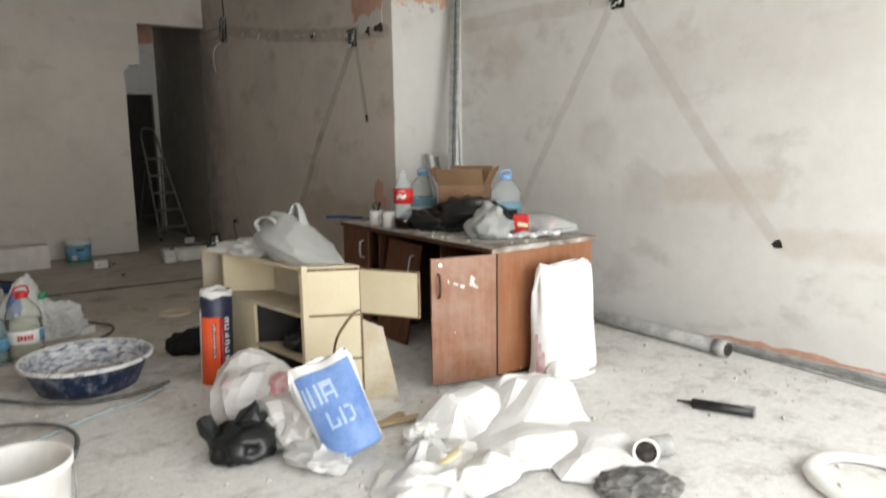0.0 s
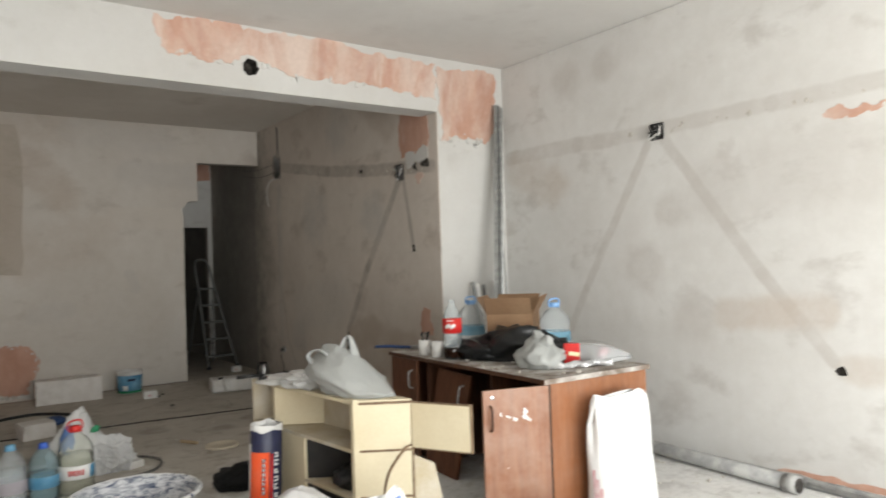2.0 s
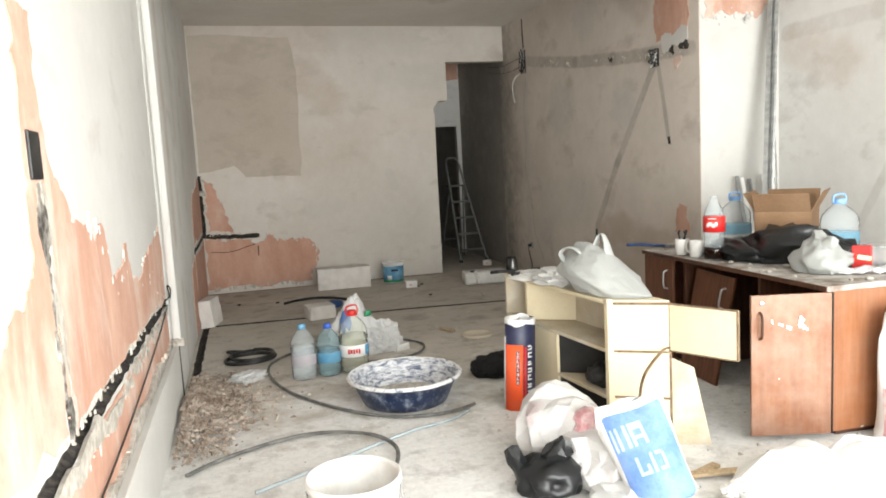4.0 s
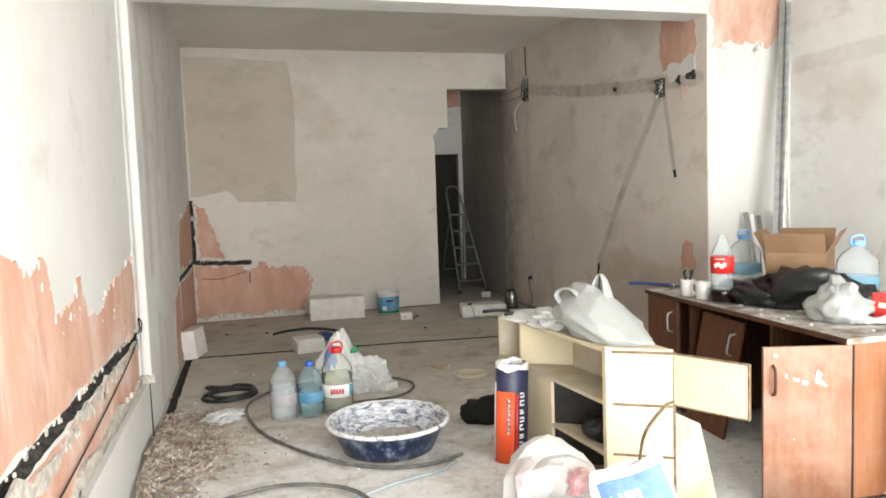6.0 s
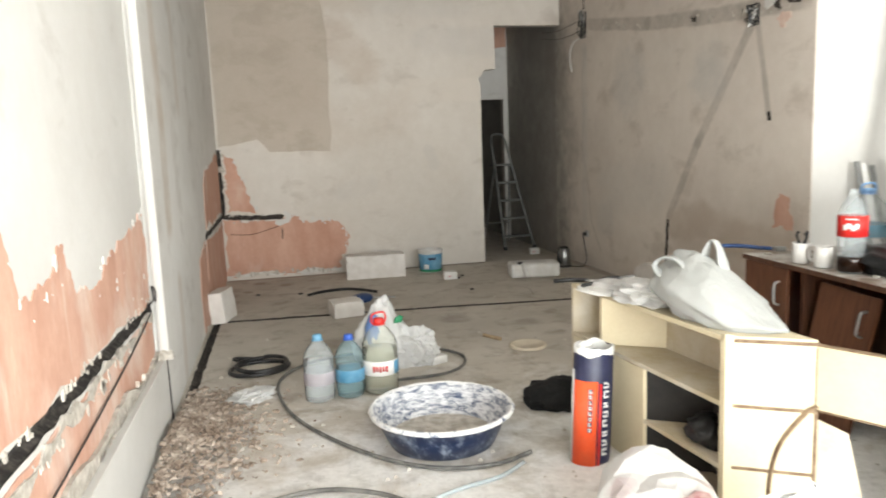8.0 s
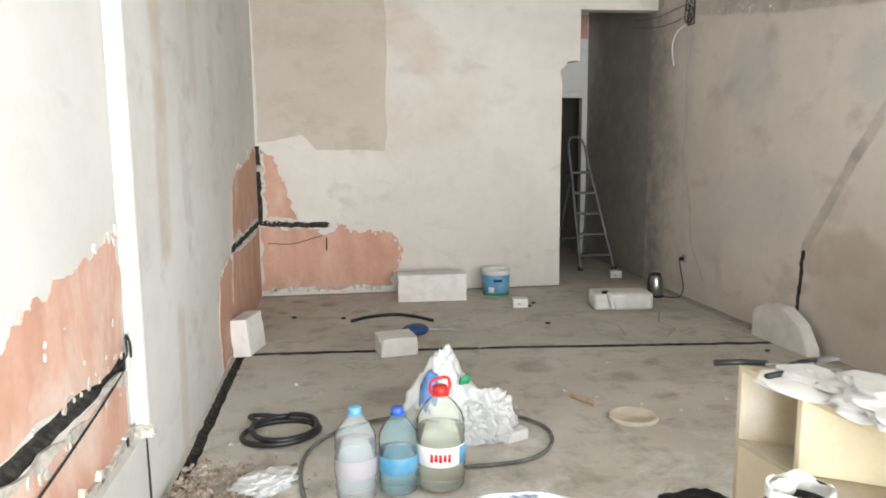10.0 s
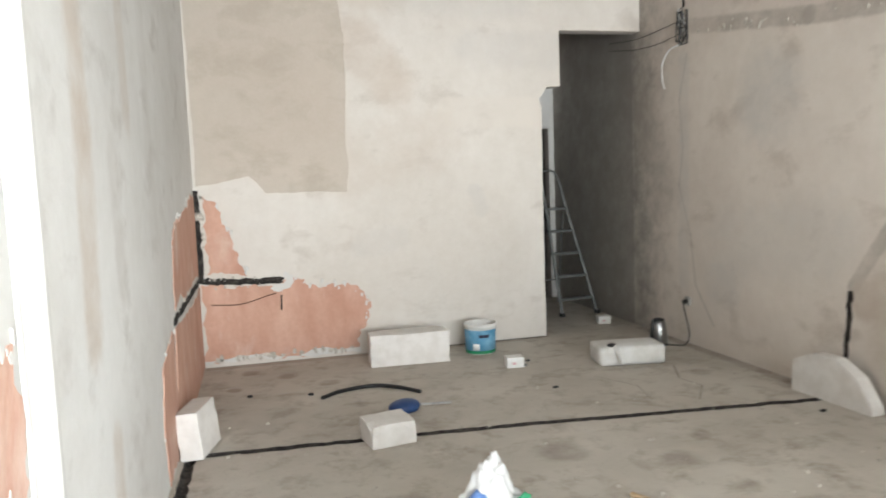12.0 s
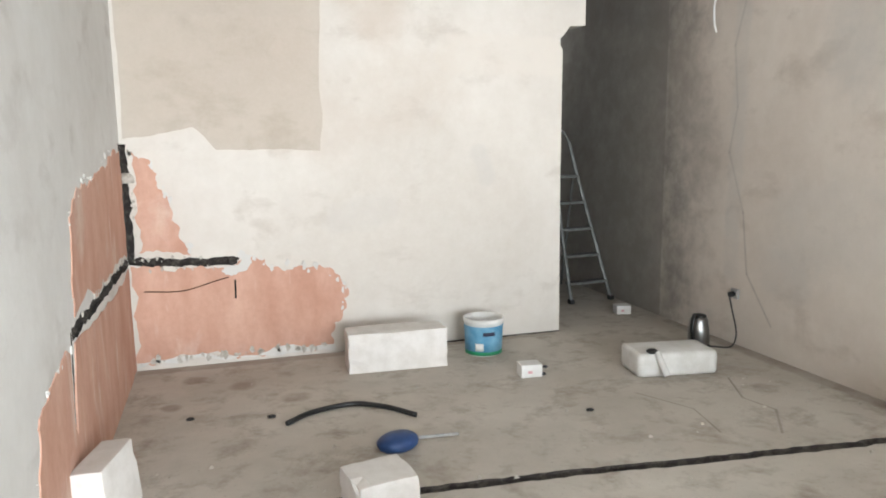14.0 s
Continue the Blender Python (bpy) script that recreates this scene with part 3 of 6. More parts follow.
def crumple(size, seed, folds=0.25, level=4, sharp=2.2, base=True, lean=(0, 0), pinch=0.0, tip=0.0, soft=False):
    """A soft crumpled lump that rests on z = 0: ridged folds over a rounded shape. pinch draws its top together."""
    bm = bmesh.new()
    bmesh.ops.create_icosphere(bm, subdivisions=level, radius=1.0)
    off = Vector((seed * 3.17, seed * 1.31, seed * 2.23))
    for v in bm.verts:
        d = v.co.normalized()
        r = 1.0
        for k, a in ((1.0, 1.0), (2.0, 0.7), (3.6, 0.22), (7.5, 0.05)) if soft else ((1.3, 1.0), (2.7, 0.6), (5.5, 0.32), (11.0, 0.16)):
            r += folds * a * (0.55 - sharp * 0.5 * abs(noise.noise(d * k + off)))
        c = d * r
        q = max(0.0, c.z)
        s = 1 - pinch * min(1, q) ** 1.5
        c.x, c.y = c.x * s, c.y * s
        if c.z > 0.4:
            c.z += tip * (c.z - 0.4)
        v.co = Vector((c.x * size[0] + lean[0] * c.z, c.y * size[1] + lean[1] * c.z, (c.z + 0.72) * size[2] / 1.72))
        if base and v.co.z < 0:
            v.co.z = 0.004 * noise.noise(d * 5 + off)
            v.co.x *= 1.04
            v.co.y *= 1.04
    return bm


def curved_panel(r, a0, a1, z0, z1, oval=0.82, n=10, lift=0.0015):
    bm = bmesh.new()
    cols = []
    for k in range(n + 1):
        a = radians(a0 + (a1 - a0) * k / n)
        cols.append([bm.verts.new(((r + e) * math.cos(a), (r + e) * oval * math.sin(a), z)) for e in (0, lift) for z in (z0, z1)])
    for p, q in zip(cols, cols[1:]):
        for i, j in ((0, 1), (2, 3), (0, 2), (1, 3)):
            bm.faces.new((p[i], p[j], q[j], q[i]))
    bm.faces.new((cols[0][0], cols[0][1], cols[0][3], cols[0][2]))
    bm.faces.new((cols[-1][0], cols[-1][1], cols[-1][3], cols[-1][2]))
    return bm


# ---- limp sheets and bags: settled by their own weight ----
def links_of(nu, nv, du, dv, loop):
    """Pairs of a grid (du, dv) apart, in two sets without common points; loop joins the first column to the last."""
    sets = ([], [])
    for i in range(nu if loop else nu - du):
        for j in range(max(0, -dv), nv - max(0, dv)):
            k = (i // du) % 2 if du else (j // abs(dv)) % 2
            sets[k].append((i * nv + j, ((i + du) % nu) * nv + j + dv))
    return [np.array(p) for p in sets if p]


def settle(P, nu, nv, su, sv, loop, collide, steps=60, rounds=8, gravity=4.0, pressure=0.0, ties=(), hold=None, stiff=0.25):
    """Lets a net of points (rest spacing su, sv) fall and crease until it lies on what collide() pushes it out of."""
    sets = []
    for du, dv, k in ((1, 0, 1.0), (0, 1, 1.0), (1, 1, 0.6), (1, -1, 0.6), (2, 0, stiff), (0, 2, stiff)):
        for p in links_of(nu, nv, du, dv, loop):
            sets.append((p[:, 0], p[:, 1], math.hypot(du * su, dv * sv), k))
    for p, length in ties:
        p = np.array(p)
        sets.append((p[:, 0], p[:, 1], length, 0.9))
    V, dt = np.zeros_like(P), 0.02
    for _ in range(steps):
        V *= 0.93
        V[:, 2] -= gravity * dt
        if pressure:
            g = P.reshape(nu, nv, 3)
            a = np.roll(g, -1, 0) - np.roll(g, 1, 0)
            b = np.gradient(g, axis=1)
            V += (np.cross(a, b) / (4 * su * sv)).reshape(-1, 3) * pressure * dt
        Q = P + V * dt
        for _ in range(rounds):
            for i, j, length, k in sets:
                d = Q[j] - Q[i]
                r = np.sqrt((d * d).sum(1)) + 1e-9
                c = d * (0.5 * k * (r - length) / r)[:, None]
                Q[i] += c
                Q[j] -= c
            collide(Q)
            if hold is not None:
                Q[hold] = P[hold]
        V = (Q - P) / dt
        P = Q
    return P


def lumps(*balls, floor=0.004, back=None):
    """Ground at z = floor and ellipsoids (centre, radii) that push points out; back: a wall that lies behind y = back."""
    def push(Q):
        for c, r in balls:
            d = (Q - np.array(c)) / np.array(r)
            n = np.sqrt((d * d).sum(1)) + 1e-9
            m = n < 1
            Q[m] = np.array(c) + d[m] / n[m][:, None] * np.array(r)
        np.maximum(Q[:, 2], floor, out=Q[:, 2])
        if back is not None:
            np.minimum(Q[:, 1], back, out=Q[:, 1])
    return push


def net_mesh(P, nu, nv, loop, keep=None, lift=0.0):
    """The mesh of a net; keep(u, v) picks cells, lift raises them off the net along its normal."""
    g = np.array(P).reshape(nu, nv, 3)
    if lift:
        a = np.roll(g, -1, 0) - np.roll(g, 1, 0) if loop else np.gradient(g, axis=0)
        n = np.cross(a, np.gradient(g, axis=1))
        g = g + n / (np.linalg.norm(n, axis=2, keepdims=True) + 1e-9) * lift
    bm = bmesh.new()
    made = {}

    def vert(i, j):
        if (i % nu, j) not in made:
            made[(i % nu, j)] = bm.verts.new(g[i % nu, j])
        return made[(i % nu, j)]

    for i in range(nu if loop else nu - 1):
        for j in range(nv - 1):
            if keep is None or keep((i + 0.5) / nu, (j + 0.5) / (nv - 1)):
                bm.faces.new((vert(i, j), vert(i + 1, j), vert(i + 1, j + 1), vert(i, j + 1)))
    return bm


def creased_sheet(rx, ry, height, seed, count=42, thick=0.003, ground=0.006, wild=0.5, soften=1):
    """A crumpled sheet of flat facets and sharp creases. height(x, y): how high it is heaped there."""
    rng = random.Random(seed)
    pts = []
    for k in range(18):
        a, q = 2 * math.pi * k / 18, rng.uniform(0.82, 1.05)
        sq = 1 / max(abs(math.cos(a)), abs(math.sin(a))) ** 0.7
        pts.append(Vector((math.cos(a) * rx * q * sq, math.sin(a) * ry * q * sq)))
    for k in range(count):
        a, q = rng.uniform(0, 2 * math.pi), math.sqrt(rng.random()) * 0.92
        pts.append(Vector((math.cos(a) * rx * q, math.sin(a) * ry * q)))
    co, _, faces, _, _, _ = delaunay_2d_cdt(pts, [], [list(range(18))], 1, 1e-5)
    bm = bmesh.new()
    vs = [bm.verts.new((p.x, p.y, ground + height(p.x, p.y) * (1 - wild * rng.random()) * (k >= 18))) for k, p in enumerate(co)]
    for f in faces:
        bm.faces.new([vs[i] for i in f])
    bmesh.ops.subdivide_edges(bm, edges=bm.edges[:], cuts=2, use_grid_fill=True)
    for v in bm.verts:
        v.co.z = max(ground, v.co.z + 0.010 * noise.noise(v.co * 9 + Vector((seed, 0, 0))) + 0.006 * noise.noise(v.co * 23 + Vector((0, seed, 0))))
        v.co.x += 0.008 * noise.noise(v.co * 12 + Vector((3, seed, 1)))
        v.co.y += 0.008 * noise.noise(v.co * 12 + Vector((7, 2, seed)))
    for _ in range(soften):
        bmesh.ops.smooth_vert(bm, verts=bm.verts[:], factor=0.5, use_axis_x=True, use_axis_y=True, use_axis_z=True)
    under = bm.copy()
    for v in under.verts:
        v.co.z -= thick
    return joined(bm, under)


def faceted_lump(size, seed, jag=0.30, fine=0.10, lean=(0, 0), pinch=0.0, level=3):
    """A lump of stiff film: flat facets between sharp creases, resting on z = 0."""
    bm = bmesh.new()
    bmesh.ops.create_icosphere(bm, subdivisions=level, radius=1.0)
    rng = random.Random(seed)
    off = Vector((seed * 1.7, seed * 0.6, seed * 2.9))
    for v in bm.verts:
        d = v.co.normalized()
        big = abs(noise.noise(d * 1.4 + off)) * 1.3 + 0.6 * abs(noise.noise(d * 3.1 + off))
        v.co = d * (1 + jag * (0.5 - big)) + Vector((rng.uniform(-1, 1), rng.uniform(-1, 1), rng.uniform(-1, 1))) * fine
    bmesh.ops.subdivide_edges(bm, edges=bm.edges[:], cuts=1, use_grid_fill=True, smooth=0.0)
    for v in bm.verts:
        c = v.co + Vector((noise.noise(v.co * 8 + off), noise.noise(v.co * 8 - off), noise.noise(v.co * 8 + off * 2))) * fine * 0.45
        k = 1 - pinch * max(0.0, c.z)
        z = max((c.z + 0.7) * size[2] / 1.7, 0.004 * (1 + noise.noise(c * 5)))
        v.co = Vector((c.x * k * size[0] + lean[0] * z, c.y * k * size[1] + lean[1] * z, z))
    return bm


def limp_bag(w, h, seed, nu=48, nv=30, depth=0.5, lying=False, pressure=14.0, gather=None, balls=(), steps=60, slack=1.08, back=None, hold_top=0.0, gravity=4.0, stiff=0.25):
    """A closed pouch of lay-flat width w and length h. gather: (part of its length, radius) where it is tied."""
    P = np.zeros((nu * nv, 3))
    for i in range(nu):
        a = 2 * math.pi * i / nu
        for j in range(nv):
            v = j / (nv - 1)
            belly = 0.25 + 0.75 * math.sin(math.pi * min(1, max(0, v))) ** 0.5
            k = 1 + 0.06 * noise.noise(Vector((math.cos(a) * 2 + seed, math.sin(a) * 2, v * 4)))
            x, y, z = math.cos(a) * w * 0.42 * k, math.sin(a) * w * 0.42 * depth * belly * k, h * v * 0.94
            P[i * nv + j] = (x, h / 2 - z, y + w * 0.42 * depth + 0.01) if lying else (x, y, z + 0.01)
    ties = [([(i * nv + j, (nu - i) * nv + j) for i in range(1, nu // 2)], 0.004) for j in (0, nv - 1)]
    if gather:
        j = int(gather[0] * (nv - 1))
        half = nu // 2
        ties += [([(i * nv + j, (i + half) * nv + j) for i in range(half)], gather[1]), ([(i * nv + j, ((half - i) % nu) * nv + j) for i in range(1, nu // 4)], gather[1])]
    hold = np.array([i * nv + nv - 1 for i in range(nu)]) if hold_top else None
    if hold_top:
        for i in range(nu):
            a = 2 * math.pi * i / nu
            P[i * nv + nv - 1] = (math.cos(a) * w * 0.5 * hold_top, 0.012 * math.sin(a) + 0.015 * math.sin(a * 5 + seed), h * 0.97 + 0.012 * math.sin(3 * a + seed))
    return settle(P, nu, nv, 2 * w * slack / nu, h * slack / (nv - 1), True, lumps(*balls, back=back), steps, 8, gravity, pressure, ties, hold, stiff), nu, nv


# ---- the shell of the shop ----
XL, XF, XB, XR = 0.0, -0.05, 3.865, 4.588      # left wall behind and before the pier, right wall behind and before it
YB, YF, YE = 7.5, 11.56, 13.5                  # beam, far wall, end of the passage
ZF, ZB = 3.05, 3.11                            # ceilings


def structure(name, bm, mat, label, category):
    return tagged(part(name, bm, mat), label, category, kind="structure")


floor = structure("floor", slab(-0.5, 5.2, 1.1, 16.5, -0.3, 0.0), M_FLOOR, "grey screed floor covered in white plaster dust", "floor")
cut(floor, [groove([(0.13, 9.585, 0.0), (1.763, 9.464, 0.0), (3.70, 9.24, 0.0)], 0.032, 3, wobble=0.2),
            groove([(0.045, 7.46, -0.0), (0.05, 8.4, 0.0), (0.05, 9.0, 0.0), (0.06, 9.62, 0.0)], 0.030, 4, wobble=0.12),
            groove([(1.9, 11.545, 0.0), (2.9, 11.55, 0.0)], 0.022, 5)], M_GROOVE)

wall_left = structure("wall_left", slab(-0.3, XL, 7.44, YF, 0.0, ZB), M_SKIM, "white plastered wall with pink bare plaster and a cut cable chase", "wall")
cut(wall_left, [groove([(-0.006, 11.53, 1.40), (-0.004, 11.53, 0.69), (0.0, 9.80, 0.69)], 0.03, 6),
                groove([(0.0, 9.78, 0.70), (0.0, 9.74, 0.35), (0.0, 9.7, -0.02)], 0.014, 7)], M_GROOVE)
wall_left_front = structure("wall_left_front", slab(-0.3, XF, 1.4, 7.44, 0.0, ZF), M_WHITE, "white skimmed wall with pink bare plaster below", "wall")
cut(wall_left_front, [groove([(XF, 4.0, 0.645), (XF, 5.6, 0.64), (XF, 6.5, 0.63), (XF, 7.42, 0.62)], 0.034, 8, wobble=0.13),
                      groove([(XF, 4.82, 0.70), (XF, 4.78, 1.1), (XF, 4.75, 1.42)], 0.014, 9)], M_GROOVE)
plinth = structure("plinth_left", slab(XF, XL, 1.4, 7.44, 0.0, 0.335, 0.004), M_WHITE, "low white plastered plinth along the wall", "plinth")

# far wall and the head of the doorway in one, its jamb broken away under the head
far_bm = bmesh.new()
outline = [(-0.3, 0), (2.906, 0), (2.903, 1.2), (2.91, 2.02), (2.878, 2.09), (2.915, 2.12), (2.965, 2.185), (3.085, 2.195), (3.085, 2.67), (XB, 2.675), (XB, ZB), (-0.3, ZB)]
f0 = far_bm.faces.new([far_bm.verts.new((u, YF, v)) for u, v in outline])
ext = bmesh.ops.extrude_face_region(far_bm, geom=[f0])
bmesh.ops.translate(far_bm, verts=[g for g in ext["geom"] if isinstance(g, bmesh.types.BMVert)], vec=(0, 0.14, 0))
far = structure("wall_far", far_bm, M_FAR, "plastered partition wall with a broken doorway edge", "wall")
cut(far, [groove([(0.01, YF + 0.004, 1.40), (0.015, YF + 0.004, 0.69), (0.3, YF + 0.002, 0.672), (0.615, YF + 0.002, 0.662)], 0.029, 10)], M_GROOVE)

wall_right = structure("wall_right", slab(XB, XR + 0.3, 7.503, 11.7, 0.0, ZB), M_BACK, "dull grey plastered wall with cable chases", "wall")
cut(wall_right, [groove([(XB, 10.9, 3.06), (XB, 10.885, 2.72)], 0.02, 11),
                 groove([(XB, 9.19, 0.655), (XB, 9.2, 0.42), (XB, 9.23, 0.05)], 0.022, 12),
                 groove([(XB, 7.915, 1.50), (XB, 7.915, 1.44)], 0.022, 13)], M_GROOVE)
pier_right = structure("pier_right", slab(XB + 0.008, XR + 0.3, YB, 7.62, 0.0, ZF + 0.05), M_WHITE, "white plastered pier face beside the beam", "wall")
wall_right_front = structure("wall_right_front", slab(XR, XR + 0.3, 1.4, YB, 0.0, ZF), M_SKIM_R, "stained white wall with filled cable chases", "wall")
cut(wall_right_front, [slab(XR - 0.1, XR + 0.05, 5.785, 5.895, 2.15, 2.27), groove([(XR + 0.04, 4.655, 0.648), (XR - 0.04, 4.655, 0.648)], 0.032, 14)], M_GROOVE)

beam = structure("beam", slab(-0.3, XB + 0.008, YB, 7.74, 2.60, ZF + 0.05), M_WHITE, "plastered beam across the room with pink bare plaster", "beam")
cut(beam, [groove([(2.27, YB - 0.1, 2.765), (2.27, YB + 0.12, 2.765)], 0.062, 15, wobble=0.1)], M_GROOVE)
structure("ceiling_front", slab(-0.3, XR + 0.3, 1.1, YB + 0.1, ZF + 0.004, ZF + 0.2), M_CEIL, "white painted ceiling of the front room", "ceiling")
structure("ceiling_back", slab(-0.3, XR + 0.3, 7.74, 16.5, ZB, ZB + 0.2), M_CEILB, "grey plastered ceiling of the back room", "ceiling")
corner_bead = structure("corner_bead", slab(-0.03, 0.02, 7.405, 7.462, 0.36, 2.6, 0.018), M_WHITE, "white plastered corner strip of the pier", "trim")
bead_foot = structure("bead_foot", crumple((0.03, 0.025, 0.04), 7, 0.7, 3), M_MORTAR, "broken mortar at the foot of the corner strip", "trim")
bead_foot.matrix_basis = pose(-0.002, 7.42, 0.333)

structure("wall_passage_right", slab(XB, XR + 0.3, 11.7, 16.0, 0.0, ZB), M_CEMENT_SHADED, "bare cement passage wall with shade painted in", "wall")
# the passage behind the far wall and its end with a dark doorway
end_wall = structure("wall_passage_end", slab(1.2, XB, YE, YE + 0.12, 0.0, ZB), M_SKIM, "plastered end wall of the passage with a doorway", "wall")
cut(end_wall, [slab(2.3, 3.80, YE - 0.2, YE + 0.3, -0.1, 1.98)], M_BACK)
structure("wall_passage_left", slab(1.1, 1.2, YF + 0.14, YE + 0.12, 0.0, ZB), M_BACK, "plain plastered wall of the passage", "wall")
# the room beyond is unlit: its darkness is in the wall colour
structure("wall_dark_room", slab(1.2, XB, 15.9, 16.0, 0.0, ZB), M_DARK, "wall of an unlit room, painted near black for shade", "wall")
structure("wall_dark_room_left", slab(1.1, 1.2, YE + 0.12, 16.0, 0.0, ZB), M_DARK, "side wall of an unlit room, painted near black for shade", "wall")

# the shop front behind the camera: a wide opening to the street
front = structure("wall_front", slab(-0.3, XR + 0.3, 1.1, 1.4, 0.0, ZF), M_SKIM, "plastered front wall with a wide shop opening", "wall")
cut(front, [slab(0.12, 4.4, 0.9, 1.6, 0.02, 2.8)], M_MORTAR)
structure("ground", slab(-40, 40, -60, 1.1, -0.35, -0.05), M_MORTAR, "pale paved street outside the shop", "ground")


# ---- bare plaster, fillings and chases on the walls ----
def on_left(u, v, h):
    return Vector((XL + h, u, v))


def on_left_front(u, v, h):
    return Vector((XF + h, u, v))


def on_far(u, v, h):
    return Vector((u, YF - h, v))


def on_right(u, v, h):
    return Vector((XB - h, u, v))


def on_right_front(u, v, h):
    return Vector((XR - h, u, v))


def on_beam(u, v, h):
    return Vector((u, YB - h, v))


PINK = "bare pink plaster with a torn edge"
# left wall behind the pier
patch("bare_plaster", [(11.50, 1.36), (11.2, 1.33), (10.84, 1.29), (10.2, 1.21), (9.92, 1.12), (9.86, 0.74), (11.50, 0.73)], on_left, M_PINK, wall_left, PINK, 0.03, 4, 1, 0.005)
patch("bare_plaster", [(11.54, 0.65), (9.82, 0.65), (9.77, 0.5), (9.72, 0.01), (11.54, 0.01)], on_left, M_PINK, wall_left, PINK, 0.01, 4, 2, 0.005)
patch("bare_plaster", [(9.715, 0.64), (9.45, 0.63), (9.2, 0.55), (9.13, 0.26), (9.2, 0.01), (9.69, 0.01)], on_left, M_PINK, wall_left, PINK, 0.025, 4, 3, 0.005)
# far wall
patch("bare_plaster", [(0.05, 1.36), (0.17, 1.29), (0.26, 1.02), (0.36, 0.71), (0.05, 0.725)], on_far, M_PINK, far, PINK, 0.035, 4, 4, 0.005)
patch("bare_plaster", [(0.01, 0.66), (0.3, 0.638), (0.53, 0.62), (0.60, 0.585), (0.67, 0.66), (0.74, 0.68), (0.85, 0.60), (1.02, 0.605), (1.19, 0.58), (1.33, 0.44), (1.30, 0.24), (1.24, 0.2), (1.24, 0.05), (0.7, 0.035), (0.01, 0.045)], on_far, M_PINK, far, PINK, 0.03, 4, 5, 0.005)
patch("white_footing", [(0.01, 0.05), (0.6, 0.045), (1.24, 0.06), (1.24, 0.01), (0.01, 0.01)], on_far, M_SKIM, far, "pale mortar line at the floor", 0.02, 4, 23, 0.006)
patch("beige_patch", [(0.02, 3.0), (1.15, 2.98), (1.22, 2.6), (1.19, 1.345), (0.55, 1.36), (0.42, 1.50), (0.02, 1.43)], on_far, M_BEIGE, far, "unskimmed beige plaster", 0.006, 4, 6, 0.003)
part("hanging_wire", tube(smooth_path([(0.08, YF - 0.008, 0.50), (0.3, YF - 0.008, 0.49), (0.5, YF - 0.008, 0.54), (0.58, YF - 0.01, 0.56)], 6), 0.004, 5), M_WOOD_DARK, far, "thin brown wire")
patch("filler_blob", [(0.66, 0.73), (0.73, 0.69), (0.70, 0.60), (0.60, 0.565), (0.54, 0.60), (0.58, 0.628), (0.64, 0.63), (0.665, 0.66), (0.64, 0.69)], on_far, M_WHITE, far, "white filler round the chase end", 0.03, 3, 97, 0.007)
patch("chase_hole", [(0.585, 0.635), (0.64, 0.64), (0.65, 0.68), (0.60, 0.69)], on_far, M_GROOVE, far, "dark end of the chase", 0.04, 3, 98, 0.008)
part("wire_end", tube([(0.62, YF - 0.008, 0.54), (0.617, YF - 0.008, 0.42)], 0.006, 5), M_BLACK, far, "black wire end")
# front left wall
patch("bare_plaster", [(3.6, 0.36), (3.6, 0.72), (4.2, 0.85), (4.45, 1.08), (4.66, 1.2), (4.68, 1.82), (4.86, 1.80), (4.90, 1.42), (5.1, 1.25), (5.58, 1.2), (5.67, 1.0), (5.82, 1.02), (6.08, 1.10), (6.18, 0.92), (6.36, 0.90), (6.56, 0.96), (7.0, 1.02), (7.4, 1.08), (7.4, 0.665), (5.0, 0.69), (4.85, 0.69), (4.83, 1.2), (4.76, 1.42), (4.74, 1.2), (4.79, 0.7), (4.0, 0.70), (4.0, 0.36)], on_left_front, M_PINK_MID, wall_left_front, PINK, 0.036, 4, 7, 0.004)
patch("bare_plaster", [(4.1, 0.585), (5.6, 0.585), (7.4, 0.57), (7.4, 0.36), (4.1, 0.36)], on_left_front, M_PINK_MID, wall_left_front, PINK, 0.006, 4, 8, 0.004)
patch("mortar_edge", strip_corners([(4.0, 0.588), (5.2, 0.58), (6.2, 0.574), (7.4, 0.56)], 0.055), on_left_front, M_MORTAR, wall_left_front, "crumbling mortar under the chase", 0.03, 4, 9, 0.010)
patch("mortar_edge", strip_corners([(4.0, 0.36), (5.2, 0.36), (6.2, 0.355), (7.4, 0.35)], 0.05), on_left_front, M_MORTAR, wall_left_front, "crumbling mortar on the ledge", 0.012, 4, 10, 0.02)
patch("chase", strip_corners([(4.82, 0.68), (4.80, 0.9), (4.775, 1.15), (4.755, 1.36)], 0.032), on_left_front, M_CHASE, wall_left_front, "dark crumbling chase", 0.05, 4, 95, 0.007)
patch("mortar_edge", strip_corners([(4.865, 0.68), (4.84, 0.9), (4.815, 1.15), (4.80, 1.36)], 0.03), on_left_front, M_MORTAR, wall_left_front, "crumbling mortar beside the chase", 0.04, 4, 96, 0.006)
part("dark_gap", tube([(0.0, 7.437, 0.005), (-0.001, 7.435, 0.34)], 0.007, 6, 1, 0.3, 2), M_GROOVE, wall_left, "dark gap at the end of the plinth")
part("thin_wire", tube(smooth_path([(XF + 0.012, 4.7, 0.40), (XF + 0.016, 5.6, 0.44), (XF + 0.014, 6.5, 0.50), (XF + 0.012, 7.1, 0.56), (XF + 0.01, 7.38, 0.60)], 6), 0.004, 5), M_BLACK, wall_left_front, "thin loose wire")
part("wall_box", slab(XF - 0.04, XF + 0.012, 4.70, 4.80, 1.37, 1.49, 0.004), M_BLACK, wall_left_front, "open black wall box")
